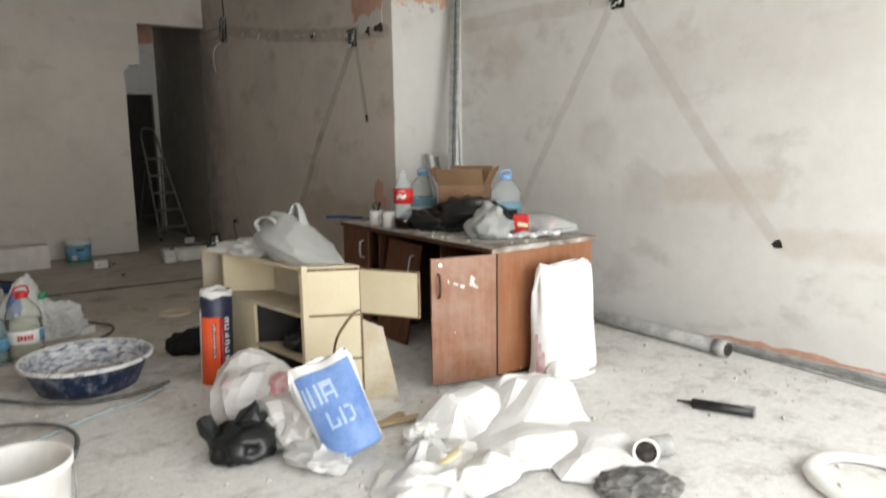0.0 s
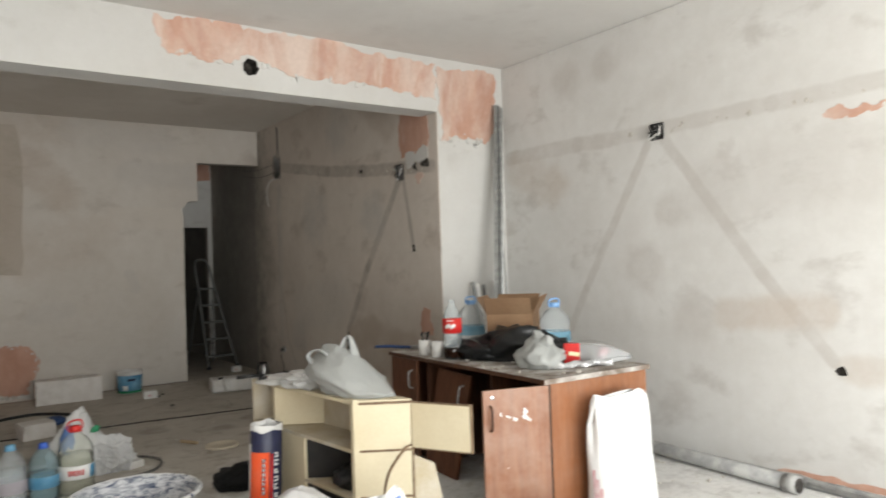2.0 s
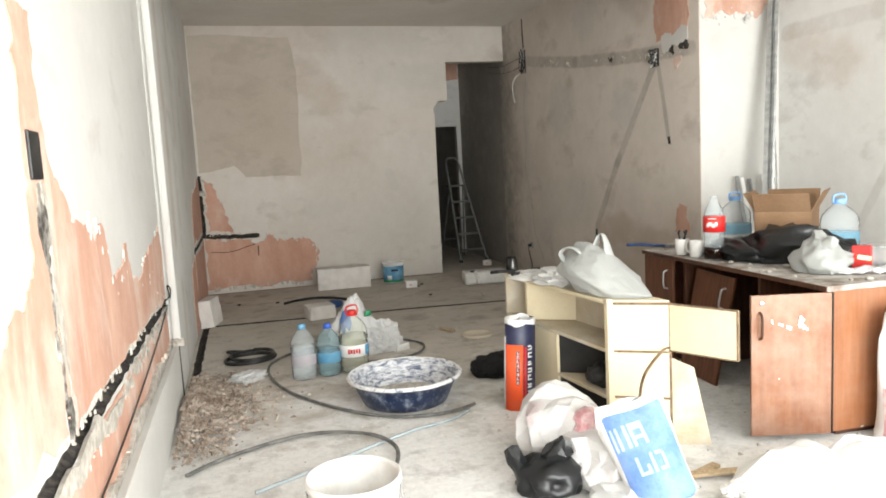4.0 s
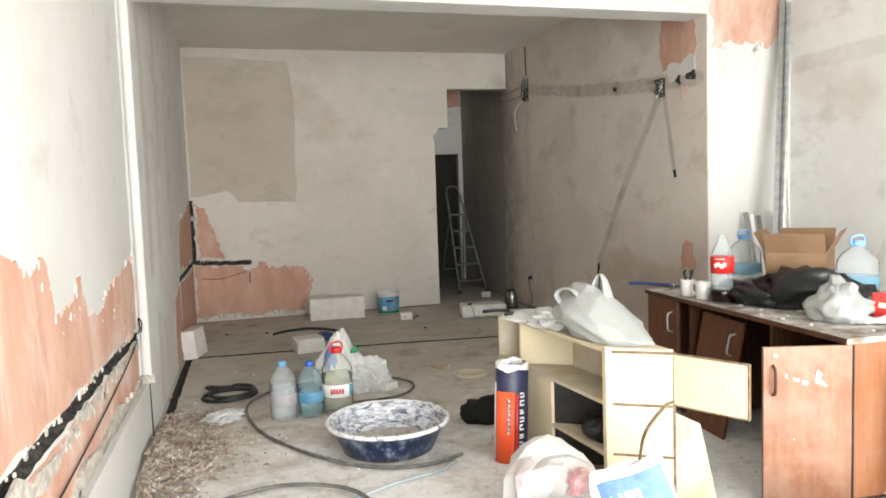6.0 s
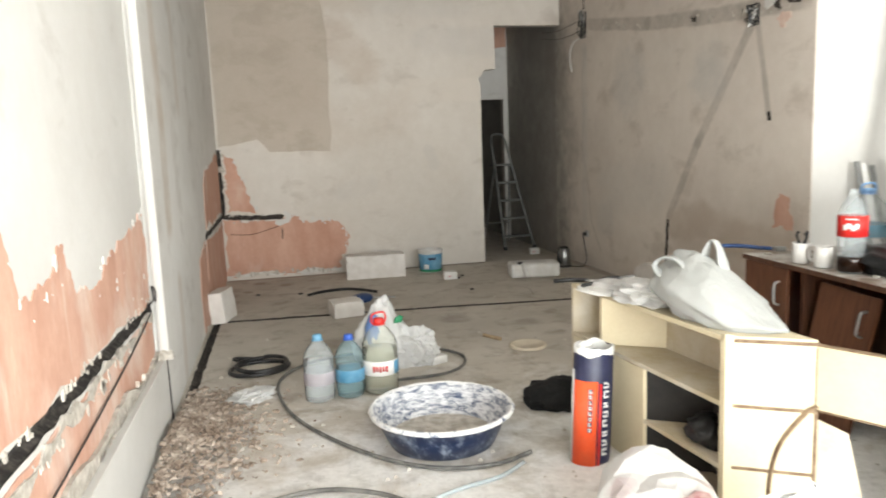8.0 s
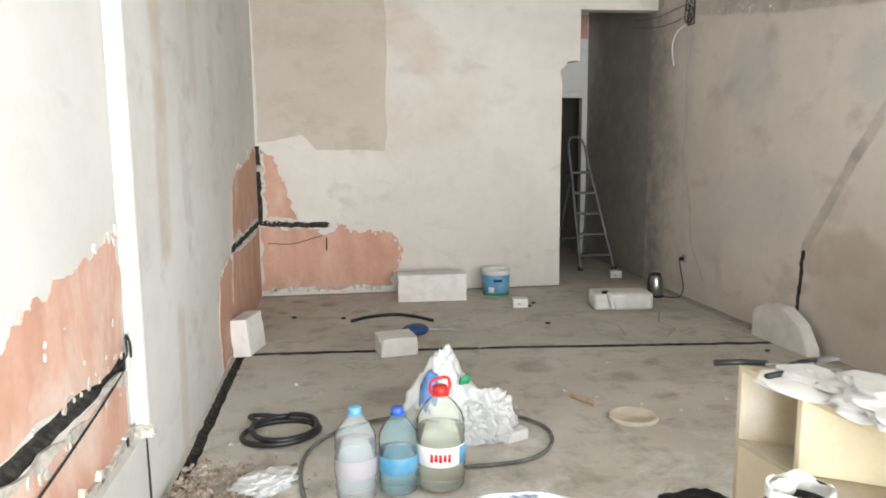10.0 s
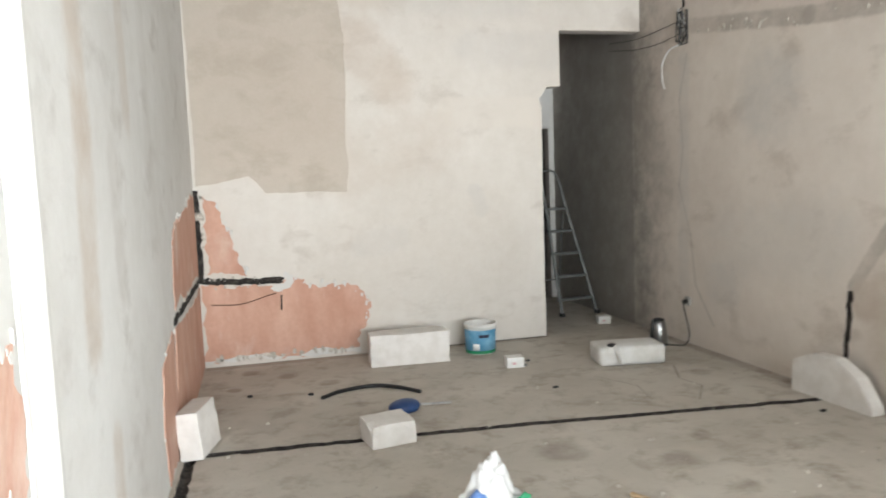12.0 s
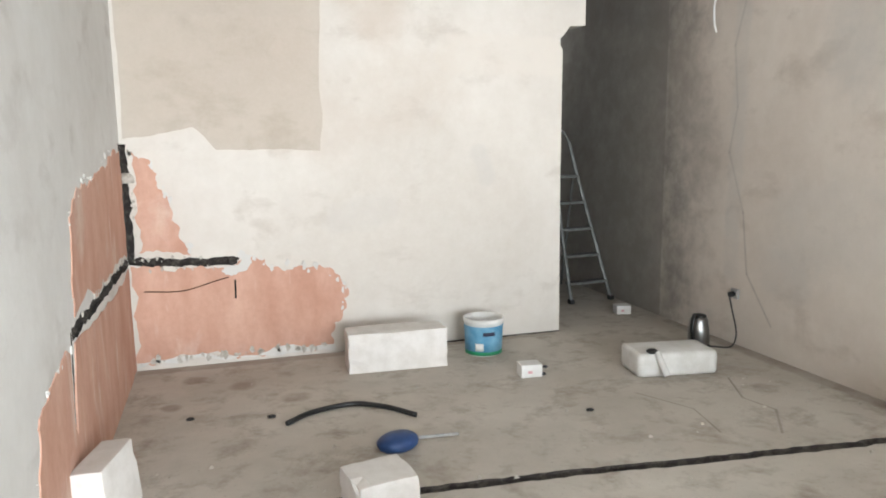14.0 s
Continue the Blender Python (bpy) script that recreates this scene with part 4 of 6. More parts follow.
part("wire_tuft", tube(smooth_path([(XF - 0.01, 7.36, 0.62), (XF + 0.03, 7.34, 0.66), (XF + 0.02, 7.38, 0.72), (XF + 0.04, 7.35, 0.70), (XF + 0.03, 7.39, 0.64)], 6), 0.0045, 5), M_BLACK, wall_left_front, "tangle of black wire ends")
# beam and right pier
patch("bare_plaster", [(1.62, 3.035), (2.0, 3.03), (2.6, 3.03), (3.3, 3.02), (3.865, 3.0), (3.865, 2.69), (3.45, 2.72), (3.05, 2.75), (2.6, 2.73), (2.40, 2.81), (2.28, 2.845), (2.14, 2.79), (1.95, 2.76), (1.78, 2.77), (1.66, 2.82)], on_beam, M_PINK_PALE, beam, PINK, 0.035, 4, 11, 0.004)
patch("bare_plaster", [(3.885, 2.99), (4.50, 2.99), (4.50, 2.50), (4.36, 2.36), (4.14, 2.38), (3.90, 2.36)], on_beam, M_PINK_PALE, pier_right, PINK, 0.035, 4, 12, 0.004)
# back right wall
patch("bare_plaster", [(8.10, 2.72), (7.64, 2.66), (7.64, 2.34), (7.85, 2.28), (8.07, 2.28)], on_right, M_PINK, wall_right, PINK, 0.025, 4, 16, 0.004)
patch("bare_plaster", [(7.78, 0.96), (7.68, 0.94), (7.64, 0.72), (7.85, 0.72)], on_right, M_PINK, wall_right, PINK, 0.03, 4, 17, 0.004)
for k, (u, v) in enumerate(((7.72, 2.20), (7.66, 2.21), (7.84, 2.19), (8.82, 2.26))):
    patch("chase_hole", [(u - 0.03, v - 0.03), (u + 0.03, v - 0.02), (u + 0.04, v + 0.03), (u - 0.02, v + 0.02)], on_right, M_GROOVE, wall_right, "dark hole in the chase", 0.06, 2, 30 + k, 0.004)
patch("filler_blob", [(8.0, 2.30), (7.92, 2.33), (7.82, 2.30), (7.70, 2.36), (7.64, 2.33), (7.64, 2.24), (7.80, 2.22), (7.98, 2.22)], on_right, M_WHITE, wall_right, "white filler beside the box", 0.05, 4, 47, 0.006)
patch("bare_plaster", [(7.86, 2.10), (7.80, 2.13), (7.72, 2.08), (7.78, 2.03)], on_right, M_PINK_PALE, wall_right, PINK, 0.05, 3, 48, 0.004)
for k, (v0, v1, v2) in enumerate(((2.62, 2.61, 2.67), (2.52, 2.50, 2.60))):
    part("loose_wire", tube(smooth_path([(XB - 0.012, 10.93, v0), (XB - 0.02, 11.2, v1), (XB - 0.015, 11.6, (v1 + v2) / 2 - 0.03), (XB - 0.012, 12.1, v2)], 7), 0.003, 5), M_BLACK, wall_right, "thin black wire strung to the passage")
# front right wall
patch("bare_plaster", [(4.70, 2.115), (4.4, 2.115), (4.24, 2.11), (4.4, 2.085), (4.66, 2.09)], on_right_front, M_PINK_PALE, wall_right_front, PINK, 0.04, 4, 44, 0.004)
patch("bare_plaster", [(5.05, 0.012), (4.6, 0.025), (4.0, 0.03), (3.0, 0.03), (3.0, 0.003), (5.05, 0.003)], on_right_front, M_PINK, wall_right_front, PINK, 0.012, 4, 45, 0.006)


# ---- flakes of white skim and mortar left along the torn edges ----
def flakes(path, plane, parent, count, size, seed, mat=M_WHITE, spread=0.02, lift=0.0065):
    """Small ragged scabs strewn along a broken line on a wall."""
    rng = random.Random(seed)
    ps = [Vector(p) for p in path]
    lengths = [(b - a).length for a, b in zip(ps, ps[1:])]
    bm = bmesh.new()
    for _ in range(count):
        k = rng.choices(range(len(lengths)), lengths)[0]
        c = ps[k].lerp(ps[k + 1], rng.random()) + Vector((rng.gauss(0, spread), rng.gauss(0, spread)))
        s = size * rng.choice((0.4, 0.6, 0.8, 1.3, 2.0))
        n = rng.randint(6, 9)
        ring = [c + Vector((math.cos(2 * math.pi * i / n) * rng.uniform(0.35, 1.0), math.sin(2 * math.pi * i / n) * rng.uniform(0.5, 1.5))) * s for i in range(n)]
        top = [bm.verts.new(plane(p.x, p.y, lift)) for p in ring]
        foot = [bm.verts.new(plane(c.x + (p.x - c.x) * 1.15, c.y + (p.y - c.y) * 1.15, 0.0)) for p in ring]
        bm.faces.new(top)
        for i in range(n):
            bm.faces.new((top[i], top[(i + 1) % n], foot[(i + 1) % n], foot[i]))
    return part("skim_flakes", bm, mat, parent, "scabs of white skim along the torn edge")


flakes([(0.17, 1.33), (0.26, 1.06), (0.36, 0.74)], on_far, far, 12, 0.009, 1, spread=0.010)
flakes([(0.60, 0.62), (0.74, 0.69), (0.85, 0.62), (1.02, 0.62), (1.19, 0.59), (1.32, 0.45), (1.30, 0.26)], on_far, far, 30, 0.011, 2, spread=0.018)
flakes([(0.02, 0.69), (0.3, 0.70), (0.52, 0.69)], on_far, far, 18, 0.006, 3, M_MORTAR, 0.006)
flakes([(0.02, 0.635), (0.3, 0.63), (0.52, 0.62)], on_far, far, 14, 0.006, 4, M_MORTAR, 0.006)
flakes([(0.05, 0.72), (0.05, 1.38)], on_far, far, 14, 0.006, 5, M_MORTAR, 0.006)
flakes([(0.02, 0.05), (1.24, 0.055)], on_far, far, 50, 0.012, 15, M_MORTAR, 0.012, 0.008)
flakes([(11.2, 1.35), (10.84, 1.31), (10.2, 1.23), (9.92, 1.13), (9.86, 0.74)], on_left, wall_left, 14, 0.006, 6, spread=0.012)
flakes([(9.80, 0.66), (9.45, 0.64), (9.2, 0.56), (9.13, 0.26)], on_left, wall_left, 10, 0.006, 7, spread=0.012)
flakes([(9.85, 0.73), (11.4, 0.73)], on_left, wall_left, 16, 0.008, 8, M_MORTAR, 0.008)
flakes([(4.0, 0.685), (7.4, 0.66)], on_left_front, wall_left_front, 70, 0.008, 9, M_MORTAR, 0.010)
flakes([(4.0, 0.56), (7.4, 0.54)], on_left_front, wall_left_front, 80, 0.010, 10, M_MORTAR, 0.012, 0.008)
flakes([(4.90, 1.42), (5.1, 1.25), (5.58, 1.2), (5.67, 1.0), (5.82, 1.02), (6.08, 1.10), (6.18, 0.92), (6.36, 0.90), (6.56, 0.96), (7.0, 1.02), (7.4, 1.08)], on_left_front, wall_left_front, 20, 0.010, 11, spread=0.02)
flakes([(5.6, 1.05), (6.3, 0.80), (7.3, 0.85)], on_left_front, wall_left_front, 12, 0.009, 16, spread=0.07)
flakes([(4.0, 0.345), (7.4, 0.345)], on_left_front, wall_left_front, 90, 0.010, 17, M_RUBBLE, 0.008, 0.02)
flakes([(1.66, 2.82), (1.95, 2.76), (2.14, 2.79), (2.40, 2.81), (2.6, 2.73), (3.05, 2.75), (3.45, 2.72), (3.85, 2.69)], on_beam, beam, 22, 0.012, 12, spread=0.016)
flakes([(3.90, 2.36), (4.14, 2.38), (4.36, 2.36)], on_beam, pier_right, 22, 0.014, 13, spread=0.03)
flakes([(6.2, 2.20), (3.2, 2.235)], on_right_front, wall_right_front, 34, 0.008, 14, M_MORTAR, 0.025)
flakes([(10.8, 2.53), (9.54, 2.33), (7.7, 2.15)], on_right, wall_right, 40, 0.009, 18, M_MORTAR, 0.022)
part("mortar_bridge", crumple((0.035, 0.03, 0.05), 44, 0.6, 3), M_MORTAR, far, "mortar left across the chase", at=pose(0.02, YF - 0.004, 1.17))


# ---- junction boxes and cables ----
def junction_box(label, at, seed, long=1.0):
    """An open black flush box with a tangle of cable ends. Local x is off the wall."""
    box = thing("junction_box", label, "junction box", at, group="junction boxes on the walls")
    rim = slab(-0.03, 0.012, -0.055, 0.055, -0.055 * long, 0.055 * long, 0.004)
    bmesh.ops.delete(rim, geom=[f for f in rim.faces if f.calc_center_median().x > 0.0115 and f.calc_area() > 0.004], context="FACES")
    part("housing", rim, M_BLACK, box)
    part("backplate", slab(-0.028, -0.02, -0.05, 0.05, -0.05 * long, 0.05 * long), M_GROOVE, box)
    rng = random.Random(seed)
    for k in range(7):
        ps = [(rng.uniform(-0.02, 0.0), rng.uniform(-0.04, 0.04), rng.uniform(-0.05, 0.05) * long)]
        for _ in range(4):
            ps.append((rng.uniform(0.005, 0.05), rng.uniform(-0.05, 0.05), rng.uniform(-0.06, 0.06) * long))
        part("cable_end", tube(smooth_path(ps, 5), 0.0045, 5), (M_BLACK, M_WIRE, M_BLACK, M_BLACK)[k % 4], box)
    return box


junction_box("open junction box full of black cable ends", pose(XR, 5.84, 2.21, 0, 0, 180), 1)
junction_box("junction box with tangled wires on the grey wall", pose(XB, 8.09, 2.16, 0, 0, 180), 2, 1.3)
junction_box("narrow junction box below a vertical chase", pose(XB, 10.88, 2.56, 0, 0, 180), 3, 2.4)
cable = thing("hanging_cable", "short white cable hanging from a junction box", "cable", pose(XB, 10.9, 2.4))
part("cable", tube(smooth_path([(-0.03, -0.02, 0.03), (-0.07, 0.08, 0.0), (-0.08, 0.17, -0.10), (-0.06, 0.20, -0.22), (-0.055, 0.18, -0.30)], 8), 0.006, 6), M_WIRE, cable, smooth=True)


# ---- front room: desk and what lies on it ----
DESK = pose(2.98, 5.35, 0, 0, 0, -3.0)


def handle(parent, x, y, z, length, off, mat=M_ALU):
    """A bow handle on a door, standing off along local y."""
    pts = [(x, y, z - length / 2), (x, y + off, z - length / 2 + 0.012), (x, y + off * 1.1, z), (x, y + off, z + length / 2 - 0.012), (x, y, z + length / 2)]
    return part("handle", tube(smooth_path(pts, 5), 0.006, 6), mat, parent, "bow handle", True)


def desk():
    d = thing("desk", "brown wood-laminate desk with open doors and a dusty top", "desk", DESK)
    top = slab(-0.03, 0.75, -0.015, 1.66, 0.695, 0.722, 0.003)
    part("tabletop", top, M_TOP, d, "dust-covered worktop")
    part("edge_band", slab(-0.034, -0.0305, -0.012, 1.657, 0.697, 0.72), M_WOOD_DARK, d, "dark edge with white splashes")
    part("side_panel", slab(0.0, 0.40, 0.0, 0.02, 0.03, 0.694, 0.002), M_WOOD_SIDE, d)
    part("edge_band", slab(0.4003, 0.4037, 0.006, 0.02, 0.03, 0.694), M_DARK, d, "dark seam between the panels")
    part("edge_band", slab(-0.004, -0.0005, -0.002, 0.02, 0.03, 0.694), M_WOOD_DARK, d, "dark front edge of the side")
    part("side_panel", slab(0.404, 0.735, 0.004, 0.024, 0.03, 0.694, 0.002), M_WOOD_SIDE, d)
    part("hinge_gap", slab(-0.003, 0.004, -0.017, -0.001, 0.03, 0.692), M_DARK, d, "dark gap at the door hinge")
    part("side_panel", slab(0.0, 0.735, 1.63, 1.65, 0.0, 0.694, 0.002), M_WOOD, d)
    # back, dividers and base are coloured dark to hold the knee-space shade
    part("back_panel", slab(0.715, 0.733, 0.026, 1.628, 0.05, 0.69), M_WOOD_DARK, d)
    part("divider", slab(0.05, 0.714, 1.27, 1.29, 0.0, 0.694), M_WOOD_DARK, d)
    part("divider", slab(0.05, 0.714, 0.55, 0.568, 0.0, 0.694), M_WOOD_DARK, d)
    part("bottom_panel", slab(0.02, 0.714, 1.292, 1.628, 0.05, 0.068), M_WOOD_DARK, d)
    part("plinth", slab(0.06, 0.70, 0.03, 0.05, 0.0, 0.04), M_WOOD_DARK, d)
    shut = part("door", slab(-0.018, -0.001, 1.305, 1.65, 0.05, 0.69, 0.002), M_WOOD_SHADED, d, "closed dark brown door with shade painted in and plaster splashes")
    part("handle", tube(smooth_path([(-0.018, 1.36, 0.50), (-0.045, 1.36, 0.512), (-0.05, 1.36, 0.56), (-0.045, 1.36, 0.608), (-0.018, 1.36, 0.62)], 5), 0.006, 6), M_ALU, shut, "metal bow handle", True)
    swung = part("door", slab(0, 0.364, -0.009, 0.009, 0.03, 0.692, 0.002), M_WOOD, d, "open brown door with white plaster marks", at=pose(0.0, -0.004, 0, 0, 0, 165.5))
    part("handle", tube(smooth_path([(0.325, 0.009, 0.49), (0.325, 0.032, 0.505), (0.325, 0.036, 0.56), (0.325, 0.032, 0.60), (0.325, 0.009, 0.615)], 5), 0.0065, 6), M_WOOD_DARK, swung, "dark bow handle", True)
    lock = lathe([(0, 0.004), (0.008, 0.004), (0.011, 0.003), (0.012, 0)], 16)
    bmesh.ops.rotate(lock, matrix=Matrix.Rotation(radians(-90), 3, "X"), verts=lock.verts, cent=(0, 0, 0))
    part("lock", lock, M_CHROME, swung, "round lock rosette", True, pose(0.315, 0.0092, 0.655))
    for k, (u, v, a, b) in enumerate(((0.14, 0.565, 0.016, 0.03), (0.195, 0.54, 0.012, 0.012), (0.12, 0.535, 0.008, 0.016), (0.23, 0.555, 0.012, 0.008), (0.27, 0.57, 0.008, 0.01))):
        patch("plaster_splash", [(u - a, v - b), (u + a, v - b * 0.6), (u + a * 0.8, v + b), (u - a * 0.7, v + b * 0.5)], lambda p, q, h: Vector((p, 0.009 + h, q)), M_PAPER, swung, "dried white plaster splash", 0.06, 3, 60 + k, 0.003)
    leant = part("loose_door", slab(0, 0.018, 0, 0.34, 0.0, 0.64, 0.002), M_WOOD_SHADED, d, "detached dark brown door, shade painted in, leaning in the knee space", at=pose(-0.02, 0.86, 0.0, 3, 10, 4))
    part("handle", tube(smooth_path([(-0.0, 0.05, 0.45), (-0.03, 0.05, 0.462), (-0.034, 0.05, 0.51), (-0.03, 0.05, 0.558), (-0.0, 0.05, 0.57)], 5), 0.006, 6), M_ALU, leant, "metal bow handle", True)
    return d


desk()


def on_desk(x, y, z=0.724, rz=0):
    return pose(x, y, z, 0, 0, rz)


def mug(label, at, dark):
    m = thing("mug", label, "mug", at, group="mugs on the desk")
    part("cup", lathe([(0, 0.002), (0.034, 0.0), (0.041, 0.004), (0.042, 0.05), (0.043, 0.098), (0.041, 0.1), (0.039, 0.097), (0.038, 0.012), (0, 0.01)], 24), M_MUG, m, "", True)
    part("handle", tube(smooth_path([(0.04, 0, 0.08), (0.065, 0, 0.078), (0.072, 0, 0.052), (0.06, 0, 0.026), (0.04, 0, 0.022)], 6), 0.006, 7), M_MUG, m, "", True)
    for a, b in ((-0.03, 0.015), (0.012, 0.03), (0.028, -0.012))[:4 - 2 * dark + (dark == 1)]:
        part("tool", tube(smooth_path([(0, 0, 0.03), (a * 0.6, b * 0.6, 0.10), (a, b, 0.135), (a * 0.7, b * 1.5, 0.150)], 5), 0.0065, 6, 1, 0.25), M_BLACK, m, "small dark tool standing in the mug", True)
    return m


mug("white ceramic mug holding small dark tools", on_desk(3.085, 6.625, 0.724, -60), 1)
mug("plain white ceramic mug beside a cola bottle", on_desk(3.09, 6.485, 0.724, 110), 2)


def cola_bottle():
    b = thing("cola_bottle", "clear cola bottle with a red label, nearly empty", "bottle", on_desk(3.10, 6.33))
    part("bottle", lathe([(0, 0.006), (0.04, 0), (0.056, 0.008), (0.06, 0.06), (0.055, 0.10), (0.057, 0.14), (0.061, 0.22), (0.058, 0.26), (0.045, 0.30), (0.026, 0.335), (0.0165, 0.352), (0.0165, 0.375)], 28), M_PET, b, "", True)
    part("neck_ring", lathe([(0.0165, 0.356), (0.0195, 0.357), (0.0195, 0.362), (0.0165, 0.363)], 18), M_PET, b, "clear neck ring", True)
    part("drink", lathe([(0, 0.008), (0.057, 0.009), (0.0606, 0.045), (0.0606, 0.062), (0.0588, 0.076), (0, 0.076)], 24), M_COLA, b, "dark leftover cola", True)
    part("label_band", lathe([(0.0585, 0.165), (0.0622, 0.166), (0.0622, 0.258), (0.0585, 0.259)], 28), M_RED, b, "red label band", True)
    for k, (a0, a1, z) in enumerate(((192, 206, 0.208), (205, 222, 0.215), (221, 238, 0.206), (237, 250, 0.214))):
        part("script_mark", curved_panel(0.0625, a0, a1, z - 0.012, z + 0.012, 1.0, 5), M_PAPER, b, "white wavy mark", True)
    part("script_mark", curved_panel(0.0625, 200, 245, 0.243, 0.248, 1.0, 8), M_PAPER, b, "thin white line", True)


cola_bottle()


def water_bottle(label, at, r, h, body, cap, band, fill=0.0, bail=False, group="", capname="blue screw cap", bandname="printed blue label"):
    """A big ribbed drinking-water bottle."""
    b = thing("water_bottle", label, "bottle", at, group=group)
    prof = [(0, 0.012), (r * 0.7, 0.0), (r * 0.96, 0.012)]
    for k in range(11):
        z = 0.03 + k * (h * 0.62 - 0.03) / 10
        prof.append((r * (1.0 if k % 2 else 0.955), z))
    prof += [(r * 0.98, h * 0.66), (r * 0.86, h * 0.74), (r * 0.60, h * 0.83), (r * 0.36, h * 0.885), (r * 0.27, h * 0.91), (r * 0.27, h * 0.945)]
    part("bottle", lathe(prof, 28), body, b, "", True)
    if fill:
        part("water", lathe([(0, 0.016), (r * 0.92, 0.018), (r * 0.93, h * fill), (0, h * fill)], 24), M_PETW if body is M_PETW else M_PETY if body is M_PETY else M_PET, b, "water inside", True)
    part("label_band", lathe([(r * 1.004, h * 0.27), (r * 1.012, h * 0.272), (r * 1.012, h * 0.46), (r * 1.004, h * 0.462)], 28), band, b, bandname, True)
    part("cap", lathe([(r * 0.30, h * 0.93), (r * 0.31, h * 0.935), (r * 0.31, h * 0.985), (r * 0.26, h), (0, h)], 18), cap, b, capname, True)
    part("neck_ring", lathe([(r * 0.27, h * 0.912), (r * 0.38, h * 0.915), (r * 0.38, h * 0.925), (r * 0.27, h * 0.928)], 18), cap, b, "", True)
    if bail:
        part("carry_handle", tube(smooth_path([(-0.035, 0, h * 0.93), (-0.045, 0, h * 0.97), (-0.035, 0, h * 1.06), (0.03, 0, h * 1.07), (0.045, 0, h * 0.98), (0.035, 0, h * 0.93)], 6), 0.006, 6), cap, b, "plastic carry handle", True)
    return b


for at in (on_desk(3.57, 6.74), on_desk(3.64, 5.96)):
    water_bottle("large clear water bottle with blue label on the desk", at, 0.10, 0.335, M_PET, M_CAPBLUE, M_LABELBLUE, 0.0, True, "water bottles on the desk")


def cardboard_box():
    b = thing("cardboard_box", "open brown cardboard box with flaps folded out", "box", on_desk(3.63, 6.34, 0.724, 40))
    x, y, h, t = 0.19, 0.15, 0.26, 0.005
    part("bottom_panel", slab(-x, x, -y, y, 0, t), M_CARD, b)
    for a in (-1, 1):
        part("side_panel", slab(a * x - t / 2, a * x + t / 2, -y, y, 0, h), M_CARD, b)
        part("side_panel", slab(-x, x, a * y - t / 2, a * y + t / 2, 0, h), M_CARD, b)
        f = part("flap", slab(0, 0.14, -y, y, -t / 2, t / 2), M_CARD, b, "folded-out flap", at=pose(a * x, 0, h, 0, -52 if a > 0 else 232, 0))
        g = part("flap", slab(-x, x, 0, 0.13, -t / 2, t / 2), M_CARD, b, "folded-out flap", at=pose(0, a * y, h, 60 if a > 0 else 118, 0, 0))
    part("printed_mark", slab(-0.19 - 0.004, -0.19 - 0.0027, -0.05, 0.02, 0.06, 0.13), M_GROOVE, b, "small dark printed square")


cardboard_box()
bn = thing("bin_liner", "glossy black bin liner lying on the desk", "bag", on_desk(3.32, 6.06, 0.722, 10))
part("film", faceted_lump((0.15, 0.25, 0.20), 5, 0.55, 0.09, (0.2, -0.2)), M_BLACKBAG, bn, "", True)
part("film", faceted_lump((0.10, 0.22, 0.12), 6, 0.6, 0.10), M_BLACKBAG, bn, "", True, pose(-0.06, 0.24, 0, 0, 0, -20))
part("film", faceted_lump((0.09, 0.16, 0.17), 7, 0.6, 0.12, (0.0, 0.3)), M_BLACKBAG, bn, "", True, pose(0.10, -0.22, 0, 0, 0, 30))




db = thing("plastic_bag", "small white plastic bag knotted shut on the desk", "bag", on_desk(3.235, 5.66, 0.720, 10))
part("body", faceted_lump((0.125, 0.14, 0.17), 8, 0.40, 0.05, (0, 0.1), 0.35), M_BAG, db, "", True)
part("knot_ear", faceted_lump((0.035, 0.05, 0.09), 9, 0.5, 0.10, (0.1, 0.4), 0.2, 2), M_BAG, db, "", True, pose(0.0, 0.0, 0.125))
part("knot_ear", faceted_lump((0.03, 0.045, 0.07), 10, 0.5, 0.10, (0.0, -0.5), 0.2, 2), M_BAG, db, "", True, pose(-0.02, -0.03, 0.12))
pk = thing("snack_packet", "red snack packet with pale yellow print on the desk", "packet", on_desk(3.42, 5.60, 0.722, 40))
part("packet", slab(-0.02, 0.02, -0.045, 0.045, 0.0, 0.125, 0.008), M_RED, pk)
part("print", slab(-0.0225, -0.0205, -0.034, 0.028, 0.055, 0.078), M_PALEYELLOW, pk, "pale yellow slanted print", at=pose(0, 0, 0, 8, 0, 0))
cb = thing("clear_bag", "clear plastic bag with red-printed cups inside", "bag", on_desk(3.60, 5.62, 0.722, 0))
net, bu, bv = limp_bag(0.30, 0.34, 14, 48, 34, 0.45, True, 16.0, None, (((0, 0, 0.05), (0.11, 0.12, 0.075)),), 40, 1.15)
part("film", net_mesh(net, bu, bv, True), M_CLEARBAG, cb, "", True)
part("cup", lathe([(0, 0), (0.03, 0), (0.038, 0.09), (0.036, 0.09), (0.028, 0.004), (0, 0.004)], 18), M_PET, cb, "clear plastic cup", True, pose(-0.07, 0.03, 0.006))
part("cup", lathe([(0, 0), (0.026, 0), (0.034, 0.07), (0.032, 0.07), (0.024, 0.004), (0, 0.004)], 18), M_PINKPRINT, cb, "red-printed paper cup", True, pose(0.03, -0.04, 0.03, 0, 70, 20))
fr = thing("foil_roll", "crumpled silver foil tube along the desk edge", "foil", on_desk(3.18, 5.56, 0.742, -20))
part("foil", tube([(0.40 * k / 14, 0.006 * math.sin(k * 2.1), 0.004 * math.sin(k * 1.3)) for k in range(15)], 0.017, 9, 1.0, 0.3, 3), M_FOIL, fr)
